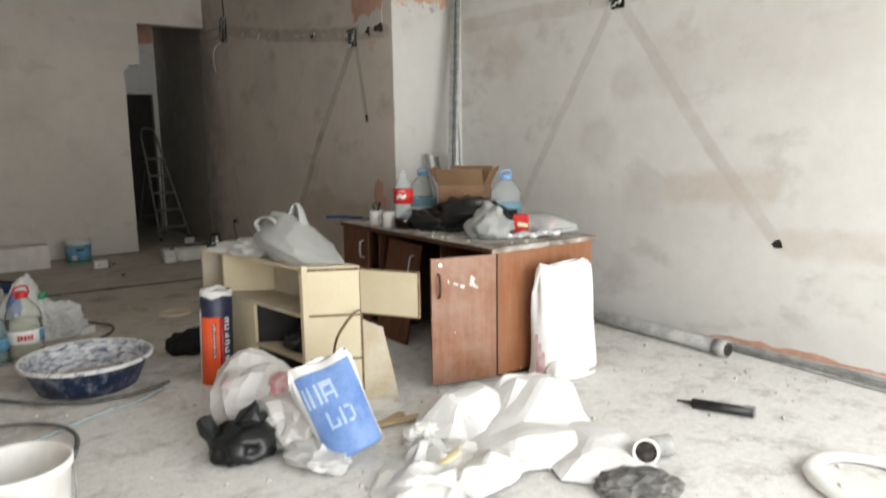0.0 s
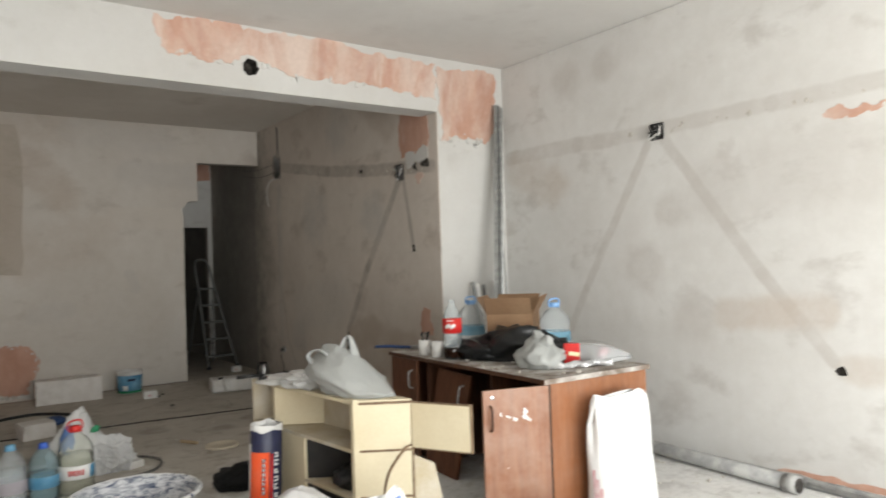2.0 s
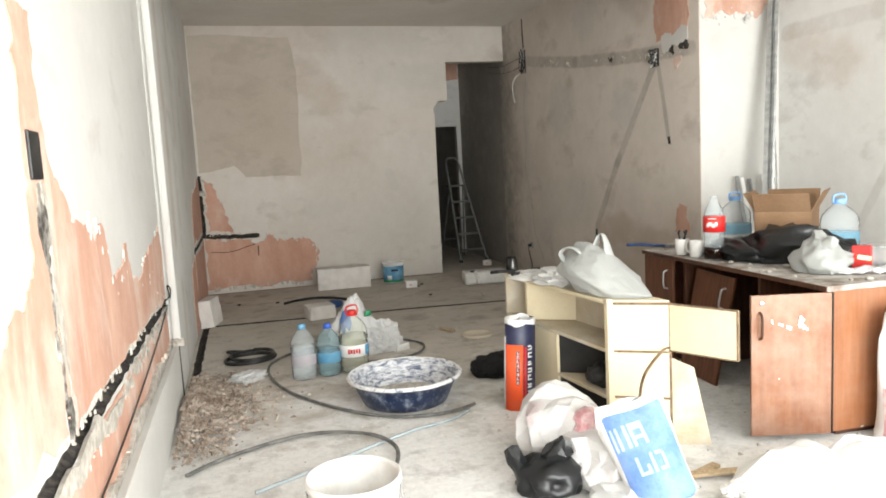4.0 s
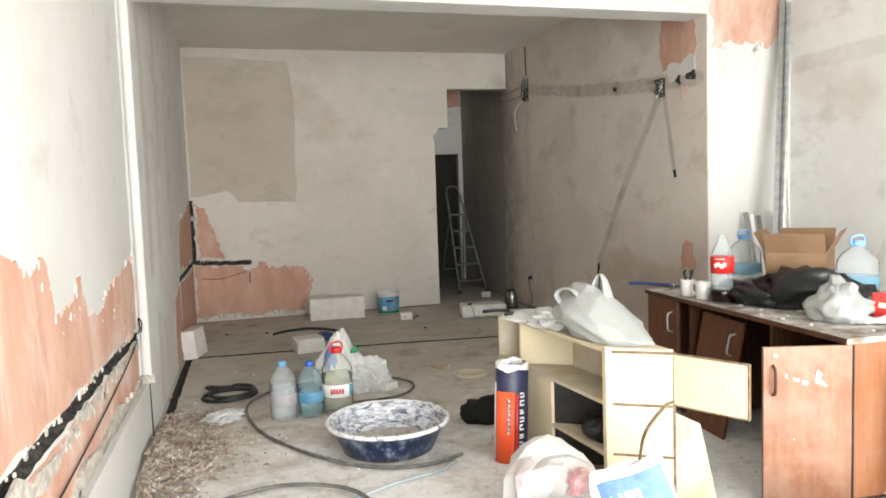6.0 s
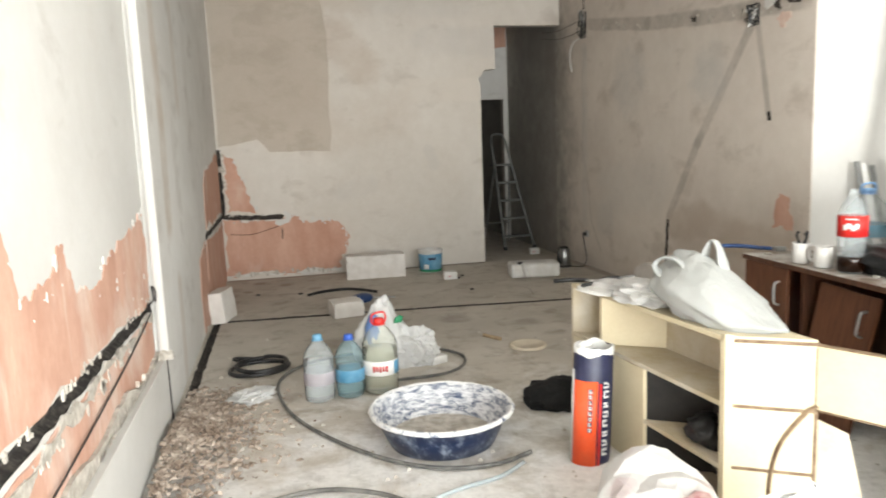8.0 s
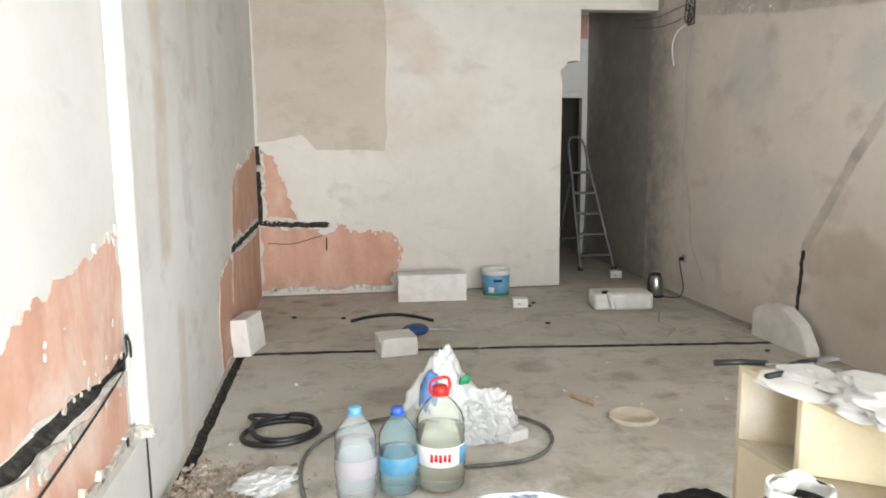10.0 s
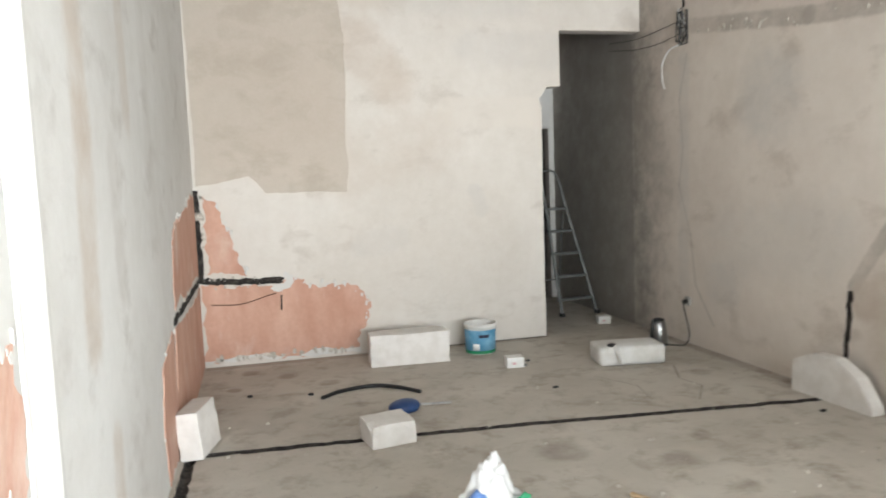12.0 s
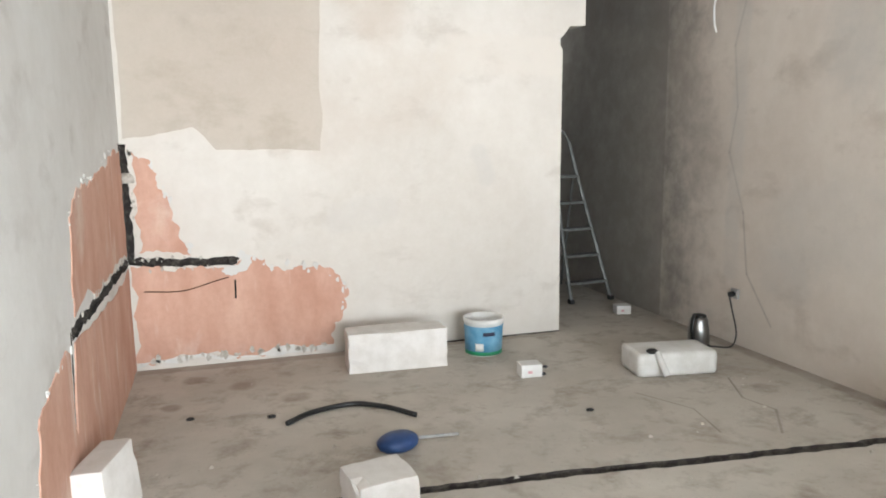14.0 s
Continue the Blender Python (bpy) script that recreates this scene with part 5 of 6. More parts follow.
bt = thing("pipe_wrench", "long blue tool lying across the desk corner", "tool", on_desk(3.12, 7.02, 0.735, 0))
part("grip", tube(smooth_path([(-0.10, 0.16, 0.006), (-0.02, 0.10, 0.008), (0.06, 0.04, 0.0), (0.10, -0.02, 0.0)], 6), 0.011, 8), M_BLUE, bt, "", True)
part("jaw", slab(0.09, 0.15, -0.06, -0.01, -0.011, 0.012, 0.004), M_STEEL, bt)

# crumbs and plaster lumps on the desk top
rng = random.Random(12)
crumbs = bmesh.new()
for k in range(60):
    joined(crumbs, crumple([rng.uniform(0.006, 0.02)] * 2 + [rng.uniform(0.004, 0.012)], k, 0.5, 1), DESK @ pose(rng.uniform(0.0, 0.7), rng.uniform(0.0, 1.6), 0.7215, 0, 0, rng.uniform(0, 360)))
tagged(part("plaster_crumbs", crumbs, M_MORTAR), "crumbs of dry plaster on the desk top", "debris", kind="stuff")

# ---- metal profiles in the corner behind the desk ----


def channel(length, w=0.05, d=0.04, t=0.003):
    """A galvanised U-channel along z."""
    bm = slab(-w / 2, w / 2, 0, t, 0, length)
    slab(-w / 2, -w / 2 + t, t, d, 0, length, 0, bm)
    return slab(w / 2 - t, w / 2, t, d, 0, length, 0, bm)


for k in range(3):
    c = thing("metal_profile", "tall galvanised stud profile leaning in the corner", "profile", look((4.03 + 0.04 * k, 7.05 + 0.02 * k, 0.0), (4.455 + 0.02 * k, 7.43, 2.72)) @ pose(0, 0, 0, 180, 0, 35 * k), group="metal profiles in the corner")
    part("channel", channel(2.76 - 0.02 * k, 0.034, 0.026), M_STEEL, c)
for k in range(6):
    x = (4.11, 4.15, 4.20, 4.33, 4.38, 4.43)[k]
    c = thing("metal_profile", "short galvanised profile offcut leaning on the pier", "profile", look((x, 7.1, 0.0), (x + 0.03, 7.44, 1.2)) @ pose(0, 0, 0, 180, 0, 40 * k), group="short profile offcuts")
    part("channel", channel(1.21 - 0.015 * (k % 3), 0.026, 0.02, 0.002), (M_STEEL, M_PAINTW)[k % 2], c)
rod = thing("thin_rod", "thin dark rod leaning in the corner", "rod", pose(4.2, 7.0, 0))
part("rod", tube([(0, 0, 0), (0.21, 0.35, 1.55)], 0.006, 6), M_STEEL, rod)

# ---- white sack against the desk's side ----
sk = thing("white_sack", "tall white woven sack leaning against the desk", "sack", pose(3.35, 5.20, 0, 0, 0, -4))


net, bu, bv = limp_bag(0.44, 0.64, 4, 60, 36, 0.34, False, 3.0, None, (), 45, 1.16, 0.10, 0.80, 5.0, 0.12)
part("sack", net_mesh(net, bu, bv, True), M_SHEET, sk, "", True)
part("red_print", net_mesh(net, bu, bv, True, lambda u, v: 0.50 < u < 0.55 and 0.28 < v < 0.52 + 0.05 * math.sin(u * 90), 0.002), M_PINKPRINT, sk, "red print on the side", True)
part("tied_foot", crumple((0.06, 0.05, 0.11), 12, 0.4, 3), M_SHEET, sk, "tied corner of the sack", True, pose(-0.12, -0.09, 0))

# ---- shelf unit, standing askew ----
SA, SB, SD = Vector((2.056, 5.745, 0)), Vector((2.301, 5.593, 0)), Vector((1.955, 6.80, 0))


def skew(bm):
    """From u (across), v (along) of the unit's plan to the room."""
    for p in bm.verts:
        p.co = SA + (SB - SA) * p.co.x + (SD - SA) * p.co.y + Vector((0, 0, p.co.z)) - SHELF_AT
    return bm


SHELF_AT = Vector((2.1, 6.2, 0))
unit = thing("shelf_unit", "cream laminate shelf unit with broken end and open flap", "shelf unit", pose(*SHELF_AT))
part("top_panel", skew(slab(0.0, 1.0, 0.0, 1.0, 0.665, 0.683)), M_CREAM, unit)
part("end_panel", skew(slab(0.0, 0.09, -0.012, 0.012, 0.0, 0.69)), M_CREAM, unit, "narrow upright edge board")
for z0, z1 in ((0.445, 0.662), (0.222, 0.434), (0.012, 0.212)):
    part("drawer_front", skew(slab(0.095, 1.0, -0.006, 0.012, z0, z1, 0.0)), M_CREAM, unit, "cream drawer front")
for z in (0.4395, 0.217):
    part("edge_tape", skew(slab(0.10, 0.98, -0.010, -0.0065, z - 0.0055, z + 0.0055)), M_BROWNEDGE, unit, "peeling brown edge tape")
part("edge_tape", skew(slab(0.10, 1.0, -0.012, -0.0065, 0.6645, 0.675)), M_BROWNEDGE, unit, "chipped brown edge of the top")
part("edge_tape", skew(slab(0.97, 1.0, -0.011, -0.0065, 0.05, 0.66)), M_BROWNEDGE, unit, "dark torn edge")
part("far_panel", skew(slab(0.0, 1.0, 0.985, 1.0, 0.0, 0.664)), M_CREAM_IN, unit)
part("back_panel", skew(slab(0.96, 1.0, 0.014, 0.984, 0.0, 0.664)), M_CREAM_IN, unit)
part("divider", skew(slab(0.0, 0.96, 0.74, 0.757, 0.45, 0.664)), M_CREAM, unit)
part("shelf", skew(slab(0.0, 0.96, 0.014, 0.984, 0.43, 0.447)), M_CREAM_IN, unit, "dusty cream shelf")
part("front_panel", skew(slab(0.0, 0.05, 0.44, 0.984, 0.0, 0.428)), M_CREAM, unit, "closed lower front")
# near-black divider and an added back board hold the compartment's shade
part("divider", skew(slab(0.05, 0.93, 0.44, 0.457, 0.0, 0.428)), M_DARK, unit)
part("lower_back", skew(slab(0.93, 0.955, 0.014, 0.984, 0.017, 0.429)), M_DARK, unit, "back board painted near black for shade")
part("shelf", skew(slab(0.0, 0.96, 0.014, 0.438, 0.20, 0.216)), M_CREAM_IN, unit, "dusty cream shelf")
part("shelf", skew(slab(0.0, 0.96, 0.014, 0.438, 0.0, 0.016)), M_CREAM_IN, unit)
fl = part("flap_door", slab(0.0, 0.316, -0.008, 0.008, 0.45, 0.664, 0.001), M_CREAM, unit, "open cream flap with a brown edge", at=pose(SB.x - SHELF_AT.x, SB.y - SHELF_AT.y, 0, 0, 0, -62))
part("edge_tape", slab(0.3165, 0.322, -0.0095, 0.0095, 0.445, 0.668), M_BROWNEDGE, fl, "brown edge tape")
part("edge_tape", slab(0.0, 0.316, -0.0095, 0.0095, 0.6645, 0.670), M_BROWNEDGE, fl, "brown edge tape")
part("edge_tape", slab(0.0, 0.316, -0.0095, 0.0095, 0.444, 0.4495), M_BROWNEDGE, fl, "brown edge tape")
part("loose_strip", tube(smooth_path([tuple(SA.lerp(SB, f) - SHELF_AT + Vector((-0.02 - o, -0.03 - o, z))) for f, o, z in ((0.99, 0, 0.47), (0.9, 0.03, 0.46), (0.66, 0.05, 0.36), (0.56, 0.04, 0.24), (0.55, 0.035, 0.12), (0.62, 0.03, 0.01))], 8), 0.011, 6, 0.3), M_BROWNEDGE, unit, "strip of brown edge tape hanging loose", True)
dark = thing("tool_bundle", "dark cloth bundle on the lower shelf", "cloth", pose(2.14, 5.93, 0.217, 0, 0, 0))
part("cloth", crumple((0.07, 0.08, 0.09), 31, 0.4, 4), M_BLACK, dark, "", True)

sb = thing("plastic_bag", "white plastic carrier bag on the shelf unit", "bag", pose(2.16, 5.96, 0.682, 0, 0, -62) @ Matrix.Scale(0.88, 4))
body = crumple((0.235, 0.15, 0.25), 21, 0.24, 5, pinch=0.45, lean=(-0.12, 0.02), sharp=2.1, soft=True)
for v in body.verts:
    x = v.co.x
    v.co.z *= 1.0 - 0.9 * max(0.0, x - 0.02) ** 1.0 / 0.25 * 0.55
    v.co += Vector((0, 1, 0.6)) * 0.010 * noise.noise(Vector((x * 9 + v.co.z * 16, v.co.y * 26, v.co.z * 6)))
    v.co.z = max(0.002, v.co.z)
part("body", body, M_BAG, sb, "", True)
for pts in ([(-0.10, -0.06, 0.13), (-0.19, -0.07, 0.17), (-0.235, -0.07, 0.215), (-0.20, -0.06, 0.25), (-0.13, -0.05, 0.24), (-0.07, -0.03, 0.16)], [(-0.08, 0.03, 0.15), (-0.07, 0.04, 0.24), (-0.045, 0.045, 0.315), (-0.015, 0.045, 0.32), (0.015, 0.04, 0.25), (0.045, 0.03, 0.14)]):
    part("bag_loop", tube(smooth_path(pts, 8), lambda t: 0.018 + 0.04 * abs(2 * t - 1) ** 1.6, 14, 0.30, 0.10, 5), M_BAG, sb, "carrying loop", True)
tb = thing("plastic_bag", "thin crumpled plastic bag on the shelf unit", "bag", pose(2.13, 6.33, 0.682, 0, 0, 10))
part("body", crumple((0.11, 0.14, 0.07), 22, 0.7, 4, sharp=2.6), M_BAGG, tb)
for k, (x, y, a, l) in enumerate(((2.0, 6.74, -12, 0.30), (2.06, 6.64, 8, 0.26), (2.16, 6.73, 14, 0.2))):
    b = thing("hand_tool", "dark-handled hand tool on the shelf unit", "tool", pose(x, y, 0.704, 0, 0, a), group="tools on the shelf unit")
    part("blade", slab(0.0, l * 0.5, -0.012, 0.012, -0.005, 0.003, 0.002), M_STEEL, b)
    part("grip", tube([(-l * 0.5, 0, 0), (-l * 0.25, 0, 0.004), (0.01, 0, 0)], 0.010, 8), M_BLACK, b, "", True)
pp = thing("paper_sheet", "crumpled pinkish paper on the shelf unit", "paper", pose(2.04, 6.56, 0.682, 0, 0, 15))
part("paper", crumple((0.08, 0.10, 0.018), 41, 0.9, 3), M_PAPER, pp)
part("paper", crumple((0.05, 0.06, 0.02), 42, 0.9, 3), M_BAGPRINT, pp, "pinkish torn piece", at=pose(0.03, 0.05, 0.012))

# ---- rolled printed sack and cloth beside the shelf unit ----
bs = thing("printed_sack", "rolled orange and navy printed paper sack with torn top", "sack", pose(1.845, 6.36, 0, 1, 2, 0))
part("paper_tube", lathe([(0, 0.0), (0.082, 0.0), (0.086, 0.02), (0.087, 0.25), (0.085, 0.50), (0.08, 0.505), (0.075, 0.46), (0.072, 0.42), (0, 0.42)], 26, 0.82), M_NAVY, bs, "navy printed paper", True)


part("orange_panel", curved_panel(0.088, 188, 264, 0.0, 0.37), M_ORANGE, bs, "orange printed panel", True)
part("white_edge", curved_panel(0.088, 172, 188, 0.0, 0.41), M_PAPER, bs, "pale paper edge", True)
part("lettering_bar", curved_panel(0.0885, 268, 276, 0.0, 0.36), M_RED, bs, "dark red stripe beside the lettering", True)
for k in range(8):
    z, w = 0.045 + 0.042 * k, 0.031 - 0.004 * (k % 3)
    part("lettering_bar", curved_panel(0.0888, 281, 299, z, z + 0.009, n=4), M_PAPER, bs, "pale stroke of lettering", True)
    part("lettering_bar", curved_panel(0.0888, 281, 299 - 5 * (k % 2), z + w - 0.009, z + w, n=4), M_PAPER, bs, "pale stroke of lettering", True)
    part("lettering_bar", curved_panel(0.0888, (281, 295, 288)[k % 3], (285, 299, 292)[k % 3], z + 0.009, z + w - 0.009, n=3), M_PAPER, bs, "pale stroke of lettering", True)
    z = 0.15 + 0.024 * k
    part("lettering_bar", curved_panel(0.0888, 238, 250, z, z + 0.020, n=4), M_NAVY, bs, "dark outline of lettering", True)
    part("lettering_bar", curved_panel(0.0898, 240, 248, z + 0.003, z + 0.008, n=3), M_PAPER, bs, "pale stroke of lettering", True)
    part("lettering_bar", curved_panel(0.0898, 240, 248 - 3 * (k % 2), z + 0.012, z + 0.017, n=3), M_PAPER, bs, "pale stroke of lettering", True)
torn = bmesh.new()
rng = random.Random(17)
rows = []
for j, (r, z, jag) in enumerate(((0.0865, 0.478, 0.012), (0.087, 0.492, 0.006), (0.086, 0.51, 0.022), (0.078, 0.508, 0.022), (0.074, 0.45, 0.0))):
    rows.append([torn.verts.new((r * math.cos(2 * math.pi * k / 44), 0.82 * r * math.sin(2 * math.pi * k / 44), z + jag * noise.noise(Vector((k * 0.19, (j if j < 2 else 9), 4))) * 1.1 + 0.004 * noise.noise(Vector((k * 0.9, j, 8))))) for k in range(44)])
for a, b in zip(rows, rows[1:]):
    for k in range(44):
        torn.faces.new((a[k], a[(k + 1) % 44], b[(k + 1) % 44], b[k]))
part("torn_top", torn, M_PAPER, bs, "torn white paper at the top")
part("dark_mouth", lathe([(0, 0.478), (0.04, 0.482), (0.076, 0.47)], 26, 0.82), M_CLOTH, bs, "dark inside of the sack")
part("paper_shred", faceted_lump((0.035, 0.02, 0.045), 18, 0.6, 0.15, (0.2, 0), 0, 2), M_PAPER, bs, "torn white paper at the top", False, pose(-0.035, 0.02, 0.475))
tagged(part("black_cloth", crumple((0.115, 0.09, 0.125), 19, 0.55, 4), M_CLOTH, smooth=True, at=pose(1.95, 7.0, 0, 0, 0, -10)), "black cloth bundle on the floor behind the printed sack", "cloth")

# ---- bags and heaps on the floor ----
pb = thing("printed_bag", "limp white plastic sack with faded red print", "bag", pose(1.735, 5.62, 0, 0, 0, 0))
part("body", faceted_lump((0.20, 0.19, 0.325), 23, 0.40, 0.05, (0.05, 0.1), 0.10), M_BAGPRINT, pb)
part("limp_end", faceted_lump((0.14, 0.20, 0.22), 24, 0.40, 0.07), M_BAGPRINT, pb, "collapsed end of the sack", False, pose(0.06, -0.27, 0, 0, 0, 10))
part("limp_end", faceted_lump((0.10, 0.18, 0.085), 27, 0.40, 0.08), M_BAGG, pb, "collapsed end of the sack", False, pose(0.03, -0.50, 0, 0, 0, 5))
part("red_print", faceted_lump((0.095, 0.085, 0.18), 28, 0.35, 0.05), M_PINKPRINT, pb, "faded red print", False, pose(0.065, -0.125, 0.10, 14, 0, 20))
gb = thing("rubbish_bag", "knotted black rubbish bag on the dusty floor", "bag", pose(1.555, 5.36, 0, 0, 0, -25))
part("body", faceted_lump((0.135, 0.115, 0.15), 25, 0.40, 0.045, (0.1, 0)), M_BLACKBAG, gb, "", True)
part("knot_ear", faceted_lump((0.04, 0.035, 0.12), 26, 0.5, 0.12, (-0.3, 0), 0, 2), M_BLACKBAG, gb, "", False, pose(-0.10, 0.0, 0.07))
part("knot_ear", faceted_lump((0.06, 0.04, 0.11), 29, 0.5, 0.12, (0.3, 0), 0.3, 2), M_BLACKBAG, gb, "", False, pose(0.03, 0.02, 0.115))
bl = thing("blue_sack", "white plastic sack with a blue printed panel", "sack", pose(1.92, 5.06, 0.02, -22, -16, -12) @ Matrix.Scale(0.93, 4))
net, bu, bv = limp_bag(0.33, 0.45, 9, 64, 44, 0.34, False, 5.0, None, (), 40, 1.12, None, 0.86, 3.0, 0.12)
part("body", net_mesh(net, bu, bv, True), M_SHEET, bl, "", True)
part("blue_panel", net_mesh(net, bu, bv, True, lambda u, v: 0.555 < u < 0.945 and 0.10 < v < 0.93, 0.0015), M_SACKBLUE, bl, "blue printed panel", True)
for u0, u1, v0, v1 in ((0.585, 0.60, 0.68, 0.84), (0.615, 0.63, 0.68, 0.84), (0.66, 0.675, 0.68, 0.84), (0.69, 0.705, 0.68, 0.84), (0.705, 0.75, 0.80, 0.84), (0.705, 0.75, 0.72, 0.75), (0.75, 0.765, 0.68, 0.84),
                       (0.655, 0.67, 0.46, 0.60), (0.67, 0.71, 0.46, 0.49), (0.70, 0.715, 0.46, 0.53), (0.735, 0.75, 0.46, 0.60), (0.765, 0.81, 0.57, 0.60), (0.795, 0.81, 0.46, 0.60), (0.765, 0.81, 0.46, 0.49), (0.63, 0.67, 0.14, 0.24)):
    part("lettering_bar", net_mesh(net, bu, bv, True, lambda u, v: u0 < u < u1 and v0 < v < v1, 0.003), M_PALEBLUE, bl, "pale bar of lettering", True)

hp = thing("sheet_heap", "heap of crumpled white plastic sheets on the floor", "sheet", pose(2.60, 4.78, 0, 0, 0, 0))
bulge = lambda x, y, cx, cy, a, b, h: h * max(0.0, 1 - ((x - cx) / a) ** 2 - ((y - cy) / b) ** 2) ** 0.6
part("sheet", creased_sheet(0.36, 0.42, lambda x, y: max(bulge(x, y, 0.12, 0.14, 0.28, 0.32, 0.25), bulge(x, y, 0.02, -0.22, 0.28, 0.32, 0.13), 0.02), 33, 22, wild=0.30, soften=1), M_SHEET, hp, "", False, pose(0, 0, 0, 0, 0, -20))
part("sheet", creased_sheet(0.24, 0.26, lambda x, y: max(bulge(x, y, 0.0, 0.0, 0.24, 0.26, 0.19), 0.03), 35, 14, wild=0.30, soften=1), M_SHEET, hp, "", False, pose(-0.10, 0.22, 0.004, 0, 0, 25))
part("sheet", creased_sheet(0.22, 0.30, lambda x, y: max(bulge(x, y, 0.0, 0.0, 0.24, 0.32, 0.10), 0.02), 37, 12, wild=0.30, soften=1), M_SHEET, hp, "", False, pose(0.06, -0.36, 0.005, 0, 0, -35))
wp = thing("paper_pile", "pile of torn white paper sacks on the floor", "paper", pose(2.06, 4.70, 0, 0, 0, 0))
for k, (x, y, lx, ly, turn) in enumerate(((0.0, 0.0, 0.30, 0.23, 25), (0.10, 0.06, 0.22, 0.17, -10), (-0.10, -0.08, 0.20, 0.16, 50), (0.14, -0.12, 0.19, 0.15, 5), (0.02, 0.08, 0.15, 0.12, 70))):
    part("sheet", creased_sheet(lx, ly, lambda p, q: max(bulge(p, q, 0.0, 0.0, lx, ly, 0.07 + 0.012 * k), 0.012), 40 + k, 20, 0.002, 0.005 + 0.004 * k, 0.55), (M_PAPER, M_PAPER, M_SHEET, M_PAPER, M_BAGG)[k], wp, "", False, pose(x, y, 0, 0, 0, turn))
part("yellow_print", crumple((0.06, 0.018, 0.008), 38, 0.4, 3), M_PALEYELLOW, wp, "pale yellow print on the paper", False, pose(0.05, -0.03, 0.075, 0, 0, 20))
part("paper_ball", crumple((0.06, 0.05, 0.06), 37, 0.7, 4, sharp=2.6), M_PAPER, wp, "", False, pose(0.16, 0.30, 0))
tagged(part("crumpled_foil", crumple((0.11, 0.08, 0.06), 39, 0.6, 4), M_HOSE, at=pose(2.55, 4.12, 0, 0, 0, -30)), "crumpled grey foil wrap on the floor", "foil")
for k, (x, y, a, l) in enumerate(((2.2, 5.25, 20, 0.26), (2.27, 5.20, -12, 0.3))):
    tagged(part("wood_strip", slab(-l / 2, l / 2, -0.02, 0.02, 0.0, 0.014, 0.002), M_CHIP, at=pose(x, y, 0.002 + 0.014 * k, 0, 0, a)), "broken strip of chipboard on the floor", "board", "chipboard offcuts")
tr = bmesh.new()
t3 = [tr.verts.new(p) for p in ((0, 0, 0), (0.20, 0, 0), (0.13, 0, 0.36), (0, 0, 0.42))]
f3 = tr.faces.new(t3)
e3 = bmesh.ops.extrude_face_region(tr, geom=[f3])
bmesh.ops.translate(tr, verts=[g for g in e3["geom"] if isinstance(g, bmesh.types.BMVert)], vec=(0, 0.016, 0))
tagged(part("board_offcut", tr, M_CREAM_IN, at=pose(2.275, 5.59, 0, -6, 0, -28)), "slanting cream board offcut leaning on the shelf unit", "board")

# elbow pipe, cartridge, seat ring and pipes on the right
el = thing("pipe_elbow", "grey plastic pipe elbow with a dark mouth", "pipe", pose(2.76, 4.24, 0.05, 0, 0, -56))
part("elbow", tube(smooth_path([(0.09, 0.10, 0.0), (0.03, 0.06, 0.0), (0.0, 0.01, 0.008), (0.0, -0.045, 0.022)], 6), 0.043, 16), M_PVC, el, "", True)
part("socket_ring", lathe([(0.040, 0.0), (0.041, 0.014), (0.052, 0.016), (0.054, -0.03), (0.047, -0.03)], 24), M_PAINTW, el, "pale socket ring", True, pose(0.0, -0.055, 0.026, 70, 0, 0))
part("mouth", lathe([(0, 0.004), (0.041, 0.004), (0.041, 0.0), (0, 0.0)], 20), M_GROOVE, el, "dark open mouth", True, pose(0.0, -0.055, 0.026, 70, 0, 0))
ca = thing("sealant_gun", "black sealant cartridge lying on the floor", "tool", pose(3.47, 4.33, 0.026, 0, 0, -68))
part("barrel", tube([(-0.13, 0, 0), (0.14, 0, 0)], 0.024, 14), M_BLACK, ca, "", True)
part("nozzle", tube([(-0.13, 0, 0), (-0.20, 0, 0.0)], lambda t: 0.012 - 0.008 * t, 10), M_BLACK, ca, "", True)
part("lever", slab(0.10, 0.15, -0.008, 0.008, -0.02, 0.03, 0.003), M_STEEL, ca)
st = thing("seat_ring", "white plastic seat ring lying on the floor", "seat ring", pose(3.22, 3.56, 0.02, 0, 0, -25))
part("ring", tube([(0.20 * math.cos(k * math.pi / 20), 0.25 * math.sin(k * math.pi / 20), 0) for k in range(41)], 0.036, 10, 0.5), M_PAINTW, st, "", True)
gp = thing("drain_pipe", "grey plastic drain pipe along the wall", "pipe", pose(0, 0, 0.05))
part("pipe", tube([(4.40, 6.6, 0), (4.34, 5.7, 0), (4.27, 4.80, 0)], 0.042, 18), M_PVC, gp, "", True)
part("collar", tube([(4.272, 4.83, 0), (4.265, 4.75, 0)], 0.05, 18), M_PVC, gp, "", True)
part("bore", tube([(4.2648, 4.749, 0), (4.2645, 4.745, 0)], 0.04, 18), M_GROOVE, gp, "dark open end", True)
for k, (x0, y0, x1, y1, r) in enumerate(((4.50, 6.5, 4.36, 3.9, 0.018), (4.54, 6.3, 4.44, 3.4, 0.016), (4.46, 5.0, 4.28, 3.2, 0.014), (4.40, 4.6, 4.20, 3.0, 0.010))):
    p = thing("long_profile", "long thin metal profile along the wall foot", "profile", pose(0, 0, r), group="profiles along the wall foot")
    part("bar", tube([(x0, y0, 0), (x1, y1, 0)], r, 6), (M_STEEL, M_PVC)[k % 2], p)

